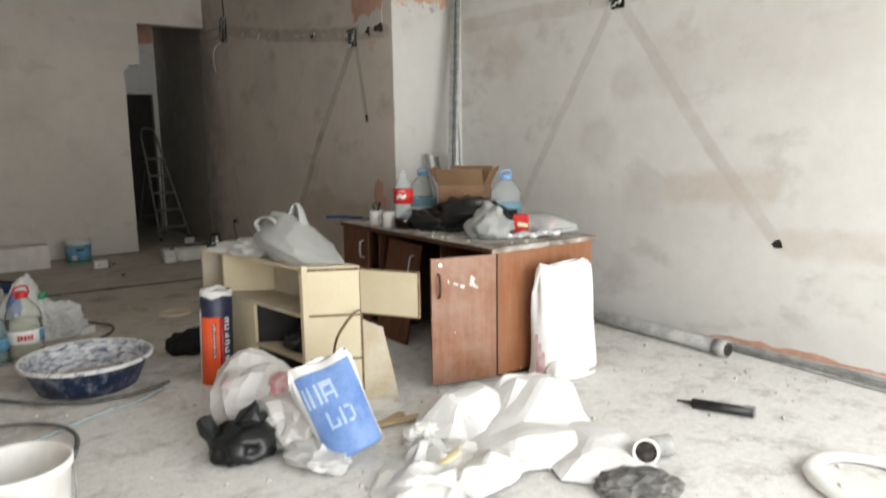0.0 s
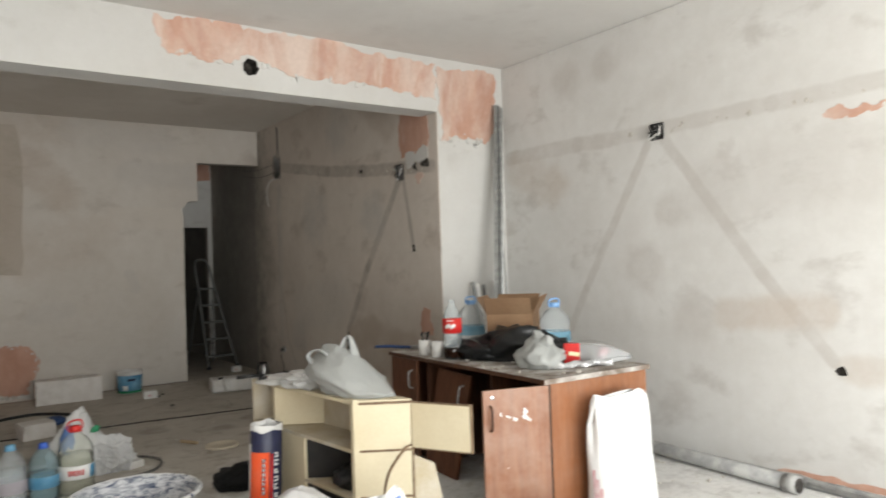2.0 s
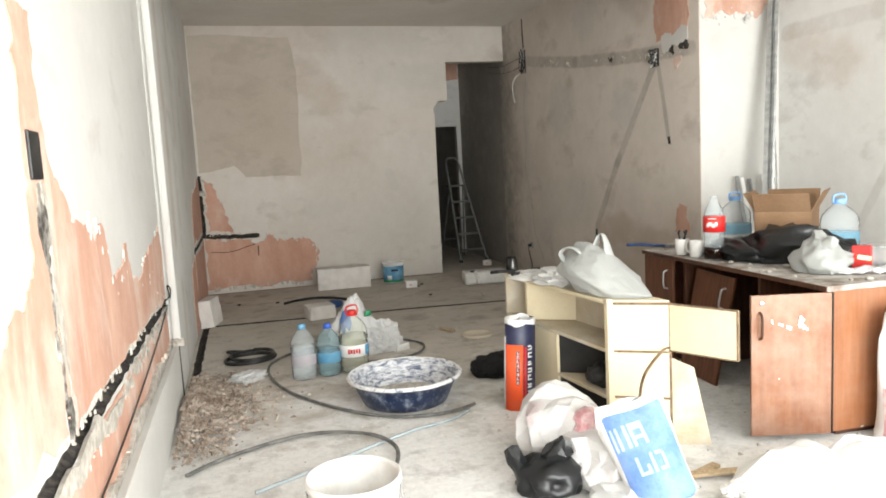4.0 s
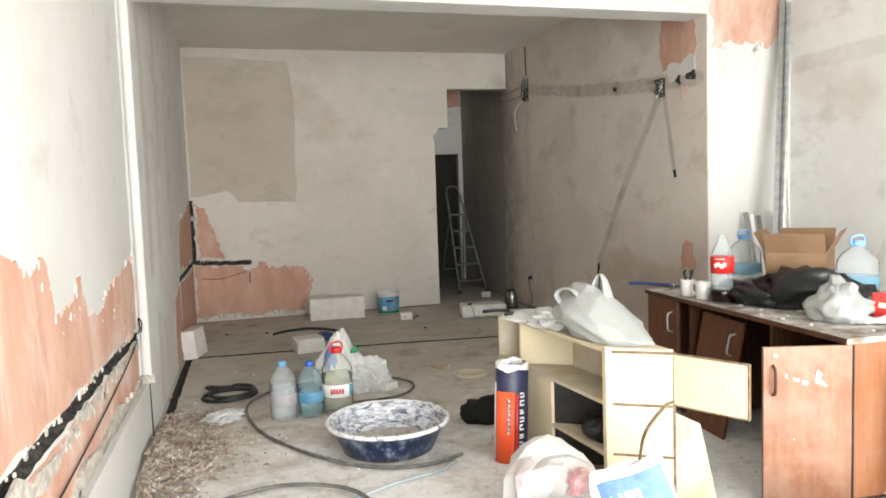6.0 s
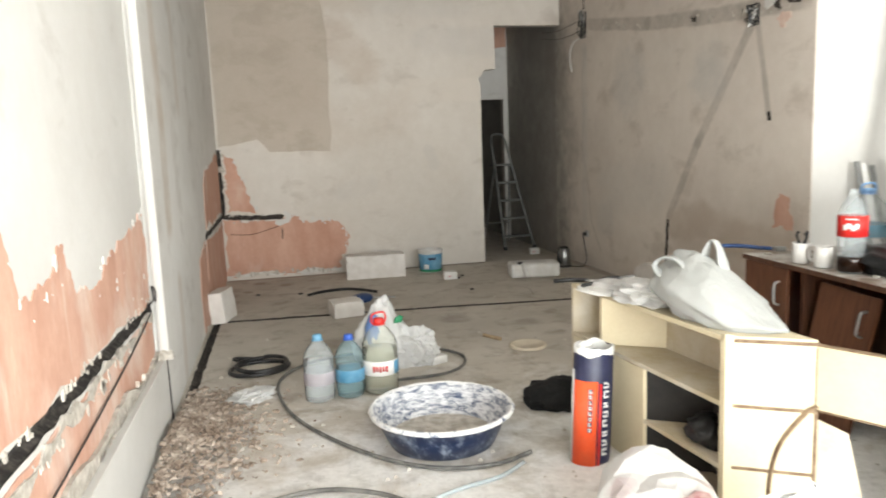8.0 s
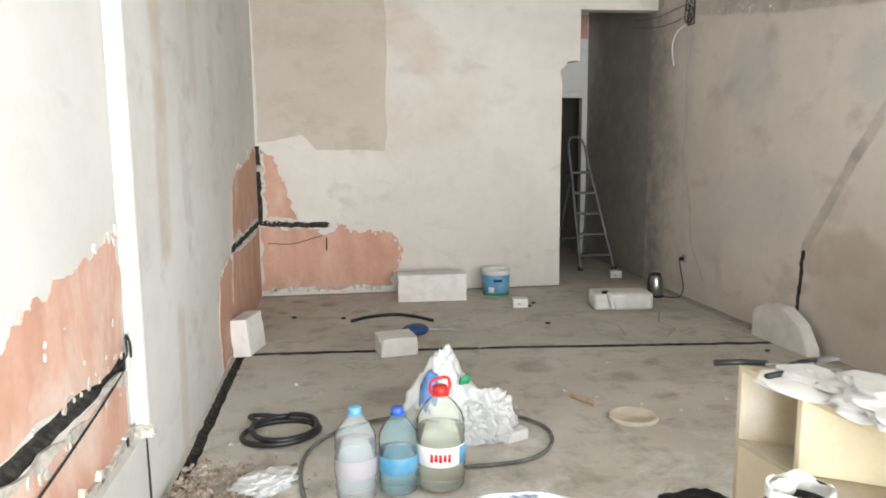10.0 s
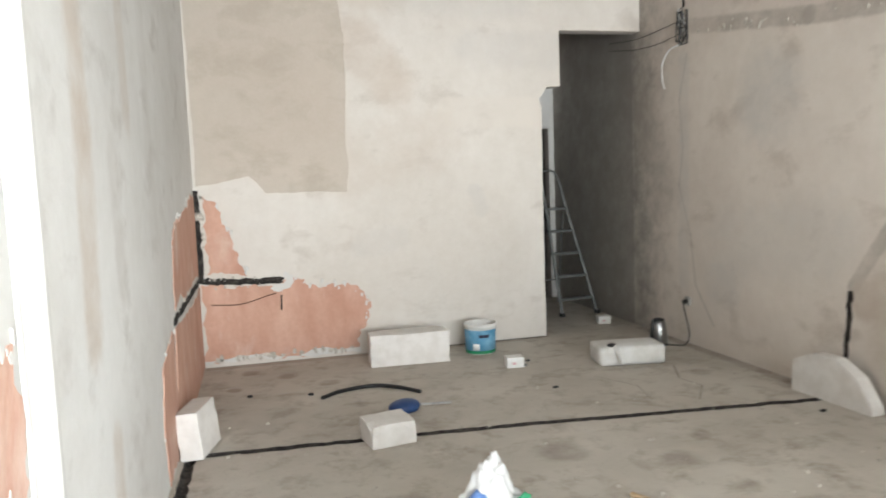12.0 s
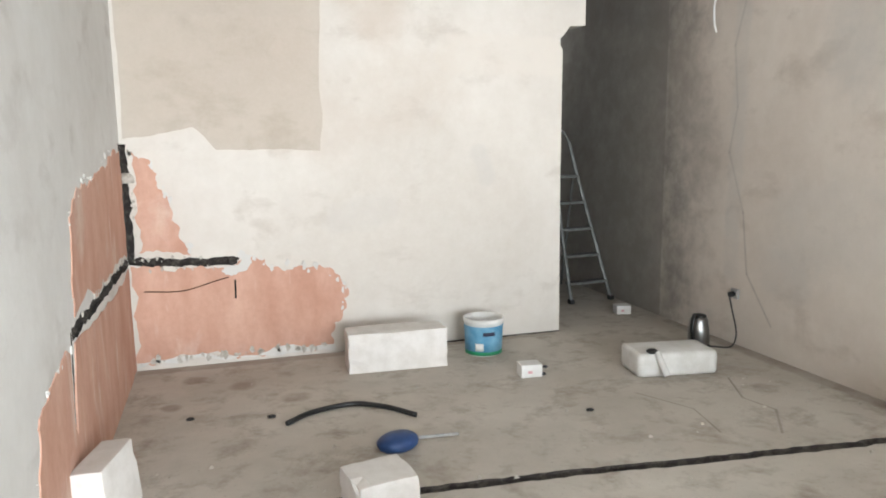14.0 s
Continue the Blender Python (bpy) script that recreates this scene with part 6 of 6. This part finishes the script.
# ---- basin, bottles, hoses and rubble in the middle ----
ba = thing("basin", "large navy plastic basin smeared with white plaster", "basin", pose(1.285, 6.76, 0, 0, 0, 0))
part("bowl", lathe([(0, 0.0), (0.23, 0.0), (0.245, 0.006), (0.285, 0.09), (0.308, 0.142), (0.330, 0.150), (0.334, 0.158), (0.33, 0.165)], 48), M_BASIN_OUT, ba, "navy outside with drips", True)
part("lining", lathe([(0.331, 0.1655), (0.318, 0.166), (0.30, 0.150), (0.275, 0.085), (0.236, 0.012), (0, 0.010)], 48), M_BASIN_IN, ba, "inside smeared with dried plaster", True)
rim = lathe([(0.312, 0.158), (0.318, 0.1665), (0.326, 0.172), (0.335, 0.166), (0.338, 0.156), (0.334, 0.150)], 96)
for v in rim.verts:
    v.co *= 1 + 0.016 * noise.noise(v.co * 22) + 0.010 * noise.noise(v.co * 60)
part("rim", rim, M_RIM, ba, "rim coated with dried white plaster", True)
part("residue", lathe([(0.245, 0.03), (0.20, 0.034), (0.1, 0.032), (0, 0.034)], 40), M_MORTAR, ba, "grey wet residue", True)

water_bottle("clear water bottle with pale label, half full", pose(0.765, 7.49, 0, 0, 0, 0), 0.084, 0.37, M_PET, M_LBLUE, M_LABELPALE, 0.62, False, "bottles on the floor", "pale blue cap", "worn printed label")
water_bottle("bluish water bottle with a bright blue label", pose(0.935, 7.51, 0, 0, 0, 0), 0.08, 0.35, M_PETW, M_CAPDEEP, M_LBLUE, 0.5, False, "bottles on the floor")
b3 = water_bottle("large water bottle with red cap and white label", pose(1.11, 7.53, 0, 0, 0, 20), 0.10, 0.42, M_PETY, M_RED, M_PAPER, 0.6, True, "bottles on the floor", "red cap with carry ring", "white label")
for k in range(5):
    part("lettering_bar", curved_panel(0.1022, 218 + 10 * k, 225 + 10 * k, 0.137 + 0.004 * (k % 2), 0.170, 1.0, 3), M_RED, b3, "red bar of lettering", True)
part("blue_edge", curved_panel(0.1022, 288, 318, 0.118, 0.19, 1.0), M_LBLUE, b3, "blue edge of the label", True)
cs = thing("cement_bag", "white plastic bag with blue print standing crumpled", "bag", pose(1.20, 8.02, 0, 0, 0, 15))
part("body", crumple((0.15, 0.10, 0.37), 51, 0.42, 5, pinch=0.40, tip=0.0, sharp=2.5), M_BAGG, cs, "", True)
part("blue_print", crumple((0.05, 0.04, 0.22), 52, 0.3, 3, base=False), M_SACKBLUE, cs, "blue printed side", True, pose(-0.085, -0.05, 0.10))
part("green_scrap", faceted_lump((0.03, 0.012, 0.05), 53, 0.5, 0.12, (0.3, 0), 0, 2), M_GREEN, cs, "green plastic scrap", True, pose(0.05, -0.11, 0.28))
tagged(part("crumpled_wrap", crumple((0.125, 0.11, 0.20), 54, 0.55, 5, sharp=2.6), M_BAGG, at=pose(1.39, 8.0, 0)), "crumpled grey-white plastic wrap on the floor", "plastic")
tagged(part("white_offcut", slab(-0.06, 0.06, -0.03, 0.03, 0, 0.05, 0.004), M_PAINTW, at=pose(1.52, 7.92, 0.0, 0, 0, 25)), "small white offcut on the floor", "offcut")
ds = thing("bucket_lid", "round pale bucket lid lying on the floor", "lid", pose(2.18, 8.08, 0))
part("lid", lathe([(0, 0.012), (0.10, 0.012), (0.106, 0.018), (0.122, 0.018), (0.126, 0.01), (0.124, 0), (0, 0)], 32), M_DISC, ds, "", True)
tagged(part("short_stick", tube([(1.97, 8.42, 0.012), (2.05, 8.27, 0.012)], 0.012, 7, 1, 0.2), M_CHIP), "short broken stick on the floor", "stick")


def ring_path(cx, cy, rx, ry, turns, z=0.012, rise=0.02, start=0):
    n = int(36 * turns)
    return [(cx + (rx + 0.012 * math.sin(k * 0.41)) * math.cos(start + 2 * math.pi * k / 36), cy + (ry + 0.01 * math.cos(k * 0.37)) * math.sin(start + 2 * math.pi * k / 36), z + rise * k / 36) for k in range(n)]


hc = thing("cable_coil", "coil of black corrugated cable on the floor", "cable", pose(0.42, 8.15, 0))
for k, (ox, oy, r) in enumerate(((0.0, 0.0, 0.175), (0.02, 0.015, 0.165))):
    part("turn", tube(ring_path(ox, oy, r, r * 0.9, 1.03, 0.014 + 0.018 * k, 0.008, 0.5 + k), 0.0135, 7), M_BLACK, hc, "", True)
part("loose_end", tube(smooth_path([(-0.12, 0.10, 0.04), (-0.16, 0.16, 0.045), (-0.10, 0.21, 0.03), (0.02, 0.20, 0.014)], 6), 0.012, 7), M_BLACK, hc, "", True)
gh = thing("garden_hose", "long grey garden hose looped over the floor", "hose", pose(0, 0, 0))
part("hose", tube(smooth_path([(1.22, 7.64, 0.014), (1.5, 7.66, 0.014), (1.66, 7.80, 0.014), (1.69, 8.02, 0.014), (1.52, 8.22, 0.014), (1.15, 8.28, 0.014), (0.80, 8.20, 0.014), (0.60, 8.0, 0.014), (0.535, 7.72, 0.014), (0.60, 7.3, 0.014), (0.75, 6.95, 0.014), (0.96, 6.64, 0.014), (1.15, 6.47, 0.014), (1.33, 6.41, 0.014), (1.48, 6.42, 0.014), (1.62, 6.48, 0.014)], 9), 0.009, 8), M_HOSE, gh, "", True)
gh2 = thing("garden_hose", "end loop of grey hose by the white bucket", "hose", pose(0, 0, 0))
part("hose", tube(smooth_path([(0.1, 6.1, 0.014), (0.30, 6.26, 0.014), (0.66, 6.39, 0.016), (0.95, 6.24, 0.03), (1.06, 6.0, 0.03), (0.98, 5.72, 0.014), (0.88, 5.58, 0.014)], 9), 0.010, 8), M_HOSE, gh2, "", True)
ch = thing("clear_hose", "pale bluish clear hose lying on the floor", "hose", pose(0, 0, 0))
part("hose", tube(smooth_path([(0.40, 5.80, 0.010), (0.774, 6.00, 0.010), (1.0, 6.13, 0.010), (1.22, 6.24, 0.010), (1.42, 6.30, 0.010), (1.56, 6.40, 0.010)], 8), 0.009, 8), M_CLEARHOSE, ch, "", True)
tagged(part("paper_scrap", crumple((0.09, 0.06, 0.045), 77, 0.8, 4, sharp=2.6), M_BAGG, at=pose(0.40, 7.62, 0, 0, 0, 30)), "crumpled scrap of grey plastic wrap beside the rubble", "wrap")
bk = thing("white_bucket", "white plastic bucket with plaster residue", "bucket", pose(0.72, 5.02, 0))
part("bucket", lathe([(0, 0.002), (0.12, 0.0), (0.125, 0.005), (0.15, 0.33), (0.158, 0.335), (0.158, 0.36), (0.152, 0.362), (0.146, 0.35), (0.12, 0.01), (0, 0.008)], 36), M_PAINTW, bk, "", True)
part("residue", lathe([(0.138, 0.22), (0.06, 0.215), (0, 0.22)], 30), M_MORTAR, bk, "grey residue inside", True)
part("bail", tube(smooth_path([(0.155, 0, 0.33), (0.14, -0.08, 0.22), (0.05, -0.155, 0.16), (-0.06, -0.155, 0.16), (-0.14, -0.08, 0.22), (-0.155, 0, 0.33)], 6), 0.0035, 6), M_STEEL, bk, "wire bail", True)

rng = random.Random(4)
rub_v, rub_f = [], []
for k in range(4600):
    y = rng.triangular(6.2, 7.95, 7.2)
    x = 0.03 + abs(rng.gauss(0, 0.20)) * (1.0 if y > 6.6 else 0.7)
    hgt = max(0.0, 0.07 - 0.16 * x) * max(0, 1 - abs(y - 7.0) / 0.8)
    a, s = rng.uniform(0, 6.3), rng.choice((0.003, 0.004, 0.005, 0.007, 0.009, 0.014)) * rng.uniform(0.7, 1.3)
    lx, ly, lz = s, s * rng.uniform(0.3, 0.8), s * rng.uniform(0.15, 0.5)
    m = Matrix.Translation((x, y, hgt + lz)) @ Euler((rng.uniform(-0.6, 0.6), rng.uniform(-0.6, 0.6), a)).to_matrix().to_4x4()
    base = len(rub_v)
    for p in ((-1, -1, -1), (1, -0.7, -1), (0.8, 1, -1), (-0.9, 0.8, -1), (-0.7, -0.6, 1), (0.6, -0.8, 1), (0.7, 0.7, 1), (-0.8, 0.9, 1)):
        rub_v.append(m @ Vector((p[0] * lx, p[1] * ly, p[2] * lz)))
    rub_f += [tuple(base + i for i in q) for q in ((0, 1, 2, 3), (4, 5, 6, 7), (0, 1, 5, 4), (1, 2, 6, 5), (2, 3, 7, 6), (3, 0, 4, 7))]
rme = bpy.data.meshes.new("rubble")
rme.from_pydata(rub_v, [], rub_f)
M_RUB = speckled("plaster_chips", (0.27, 0.21, 0.165), (0.52, 0.45, 0.385), 0.95, 14)
rme.materials.append(M_RUB)
tagged(new("rubble", rme), "scattered plaster chips and rubble along the wall", "rubble", kind="stuff")

# crumbs all over the floor
fv, ff = [], []
for k in range(900):
    x, y = rng.uniform(0.1, 4.3), rng.triangular(3.4, 11.4, 5.0)
    if x > 3.8 and y > 7.4:
        continue
    s = rng.choice((0.003, 0.005, 0.008, 0.014))
    base = len(fv)
    for p in ((-1, -1, 0), (1, -0.7, 0), (0.1, 1, 0), (0.1, 0.0, 1)):
        fv.append((x + p[0] * s, y + p[1] * s, p[2] * s * 0.8))
    ff += [(base, base + 1, base + 3), (base + 1, base + 2, base + 3), (base + 2, base, base + 3), (base, base + 2, base + 1)]
fme = bpy.data.meshes.new("floor_crumbs")
fme.from_pydata(fv, [], ff)
fme.materials.append(M_MORTAR)
tagged(new("floor_crumbs", fme), "small crumbs of plaster scattered over the floor", "debris", kind="stuff")


# ---- back room ----
def block(label, at, lx, ly, lz, seed):
    """An aerated concrete block with chipped, slightly rounded edges."""
    bm = slab(-lx / 2, lx / 2, -ly / 2, ly / 2, 0, lz, 0.004)
    bmesh.ops.subdivide_edges(bm, edges=bm.edges[:], cuts=4, use_grid_fill=True)
    off = Vector((seed, seed * 2, 0))
    for v in bm.verts:
        edge = (abs(v.co.x) > lx / 2 - 0.01) + (abs(v.co.y) > ly / 2 - 0.01) + (abs(v.co.z - lz / 2) > lz / 2 - 0.01)
        if edge > 1 and v.co.z > 0.01:
            k = max(0, noise.noise(v.co * 14 + off)) * 0.02
            v.co -= Vector((math.copysign(k, v.co.x), math.copysign(k, v.co.y), math.copysign(k, v.co.z - lz / 2)))
    return tagged(part("aerated_block", bm, M_BLOCK, at=at), label, "block", "aerated concrete blocks")


block("long white aerated concrete block against the wall", pose(1.56, 11.14, 0, 0, 0, -3.0), 0.62, 0.22, 0.245, 1)
block("white block offcut leaning on the wall corner", pose(0.108, 9.66, 0.0055, 0, 0, 76) @ pose(0, 0, 0, -5, 0, 0), 0.30, 0.12, 0.25, 2)
block("small white block lying across the floor chase", pose(1.09, 9.48, 0, 0, 0, 10), 0.25, 0.22, 0.125, 3)
# broken slab with a slanting top, on edge against the right wall
bs2 = bmesh.new()
pf = [(-0.27, 0.0), (0.33, 0.0), (0.32, 0.05), (0.22, 0.19), (0.06, 0.27), (-0.10, 0.27), (-0.26, 0.20)]
ff0 = bs2.faces.new([bs2.verts.new((0, u, v)) for u, v in pf])
ex = bmesh.ops.extrude_face_region(bs2, geom=[ff0])
bmesh.ops.translate(bs2, verts=[g for g in ex["geom"] if isinstance(g, bmesh.types.BMVert)], vec=(0.10, 0, 0))
bmesh.ops.bevel(bs2, geom=bs2.edges[:], offset=0.006, segments=2, affect="EDGES")
tagged(part("broken_slab", bs2, M_BLOCK, at=pose(3.70, 9.2, 0, 0, 0, 2) @ pose(0, 0, 0, 0, 0, 180) @ pose(-0.1, 0, 0)), "broken grey slab standing on edge at the wall", "slab")

pbk = thing("paint_bucket", "blue and white paint bucket against the far wall", "bucket", pose(2.18, 11.22, 0, 0, 0, 0))
part("bucket", lathe([(0, 0.0), (0.115, 0.0), (0.12, 0.006), (0.128, 0.215), (0.134, 0.22), (0.134, 0.245), (0.128, 0.246), (0.122, 0.22), (0.115, 0.15), (0, 0.15)], 32), M_PAINTW, pbk, "white plastic tub", True)
part("label_band", lathe([(0.121, 0.02), (0.1225, 0.02), (0.1295, 0.20), (0.128, 0.20)], 32), M_LBLUE, pbk, "light blue label", True)
part("green_band", lathe([(0.1225, 0.008), (0.1235, 0.008), (0.124, 0.032), (0.123, 0.032)], 32), M_GREEN, pbk, "green foot of the label", True)
part("lettering_bar", curved_panel(0.1275, 248, 285, 0.14, 0.165, 1.0), M_NAVY, pbk, "dark bar of lettering", True)
part("white_mark", curved_panel(0.1255, 225, 250, 0.04, 0.09, 1.0), M_PAPER, pbk, "white picture mark", True)


def plaster_cube(label, at, s, seed):
    t = thing("small_box", label, "box", at, group="small boxes on the floor")
    part("carton", slab(-s, s, -s * 0.8, s * 0.8, 0, s * 1.2, 0.006), M_PAPER, t)
    part("red_print", slab(-s * 0.4, s * 0.05, -s * 0.8 - 0.003, -s * 0.8 - 0.001, s * 0.4, s * 0.65), M_PINKPRINT, t, "faded red print")
    return t


plaster_cube("small white carton with faded print", pose(2.27, 10.68, 0, 0, 0, -6), 0.065, 1)
plaster_cube("small white carton at the foot of the wall", pose(3.62, 11.86, 0, 0, 0, -10), 0.06, 2)
for k, (x, y) in enumerate(((2.42, 10.78), (2.35, 10.66), (2.33, 10.05), (0.35, 10.6), (0.75, 10.5), (3.55, 9.05))):
    tagged(part("plastic_scrap", crumple((0.016, 0.011, 0.013), 80 + k, 0.5, 2), M_BLACK, at=pose(x, y, 0)), "small black plastic scrap on the floor", "scrap", "plastic scraps")

tk = thing("cistern_tank", "white plastic cistern tank lying on the floor", "cistern", pose(3.11, 10.50, 0, 0, 0, -9))
part("tank", slab(-0.25, 0.25, -0.14, 0.14, 0.0, 0.145, 0.03), M_PAINTW, tk, "", True)
part("fitting", lathe([(0, 0), (0.035, 0), (0.035, 0.012), (0.02, 0.02), (0, 0.02)], 20), M_BLACK, tk, "black round fitting", True, pose(-0.15, -0.10, 0.144))
part("flush_pipe", tube([(-0.13, -0.12, 0.15), (-0.10, -0.20, 0.03)], 0.022, 12), M_PAINTW, tk, "white stub pipe", True)

M_KETTLE = speckled("dark_brushed_steel", (0.34, 0.34, 0.34), (0.44, 0.44, 0.43), 0.30, 8, metal=1.0, strength=0.02)
kt = thing("kettle", "steel and black electric kettle on the floor", "kettle", pose(3.60, 10.86, 0, 0, 0, -150))
part("base", lathe([(0, 0), (0.075, 0), (0.078, 0.01), (0.07, 0.022), (0, 0.022)], 26), M_BLACK, kt, "", True)
part("body", lathe([(0.07, 0.022), (0.073, 0.03), (0.068, 0.12), (0.056, 0.19), (0.046, 0.205), (0, 0.208)], 28), M_KETTLE, kt, "dull dark steel body", True)
part("handle", tube(smooth_path([(0.045, 0, 0.21), (0.085, 0, 0.215), (0.105, 0, 0.15), (0.098, 0, 0.08), (0.07, 0, 0.05)], 6), 0.014, 8), M_BLACK, kt, "black grip", True)
part("lid", lathe([(0.046, 0.205), (0.044, 0.218), (0.02, 0.226), (0, 0.227)], 24), M_BLACK, kt, "black lid", True)
part("spout", crumple((0.02, 0.016, 0.03), 3, 0.05, 3, base=False), M_CHROME, kt, "", True, pose(-0.05, 0, 0.165))
sc = thing("wall_socket", "small grey socket near the floor", "socket", pose(XB, 10.83, 0.35))
part("plate", slab(-0.018, 0.0, -0.035, 0.035, -0.035, 0.035, 0.005), M_PVC, sc)
part("plug", tube([(-0.018, 0, 0), (-0.055, 0, -0.004)], 0.018, 10), M_BLACK, sc, "black plug", True)
cd = thing("power_cord", "black cord from the socket to the kettle", "cord", pose(0, 0, 0))
part("cord", tube(smooth_path([(XB - 0.055, 10.83, 0.345), (XB - 0.06, 10.79, 0.25), (XB - 0.05, 10.75, 0.10), (XB - 0.09, 10.74, 0.015), (3.70, 10.78, 0.006), (3.64, 10.83, 0.008)], 8), 0.005, 6), M_BLACK, cd, "", True)
tagged(part("hose_piece", tube(smooth_path([(0.814, 10.36, 0.014), (0.95, 10.47, 0.014), (1.17, 10.52, 0.014), (1.33, 10.42, 0.014), (1.45, 10.26, 0.014)], 8), 0.014, 8), M_BLACK, smooth=True), "short curved piece of black hose on the floor", "hose")
tw = thing("dustpan", "blue plastic scoop with a thin handle", "scoop", pose(1.275, 9.93, 0, 0, 0, 20))
sc_bm = crumple((0.10, 0.075, 0.075), 61, 0.08, 3)
part("scoop", sc_bm, M_BLUE, tw, "", True)
part("handle", tube([(0.08, -0.01, 0.03), (0.30, -0.07, 0.012)], 0.008, 7), M_PVC, tw, "", True)


# ---- step ladder in the passage ----
def ladder():
    l = thing("step_ladder", "aluminium step ladder standing open in the passage", "ladder", pose(3.60, 12.32, 0, 0, 0, 6))
    half = lambda z: 0.205 - 0.088 * min(z, 1.1) / 1.1 - 0.02 * max(0, z - 1.1) / 0.4
    at = lambda s, z: (s * half(z) - 0.075 * z, 0.28 * z, z)
    for s in (-1, 1):
        rail = part("rail", tube([at(s, 0.02), at(s, 0.6), at(s, 1.1), at(s, 1.38)], 0.016, 6), M_LADDER, l)
        part("rubber_foot", slab(s * 0.205 - 0.022, s * 0.205 + 0.022, -0.02, 0.03, 0, 0.04, 0.005), M_BLACK, rail, "black rubber foot")
        part("rear_rail", tube([(s * 0.19, 0.78, 0.0), (s * 0.10 - 0.08, 0.34, 1.08)], 0.011, 6), M_LADDER, l)
    for k in range(5):
        z = 0.17 + 0.228 * k
        w, (_, y, _), o = half(z), at(1, z), -0.075 * z
        part("tread", slab(o - w, o + w, y - 0.03, y + 0.06 + 0.10 * (k == 4), z - 0.014, z + 0.010, 0.003), M_LADDER, l)
    part("rear_brace", tube([(-0.17, 0.68, 0.28), (0.17, 0.68, 0.28)], 0.009, 6), M_LADDER, l)
    part("guard_rail", tube(smooth_path([at(-1, 1.36), (-0.19, 0.405, 1.45), (-0.15, 0.41, 1.48), (-0.07, 0.41, 1.48), (-0.03, 0.405, 1.45), at(1, 1.36)], 6), 0.011, 8), M_LADDER, l, "", True)


ladder()
patch("bare_plaster", [(2.4, 2.98), (3.86, 2.98), (3.86, 2.70), (2.4, 2.70)], lambda u, v, h: Vector((u, YE - h, v)), M_PINK, end_wall, PINK, 0.008, 4, 90, 0.004)
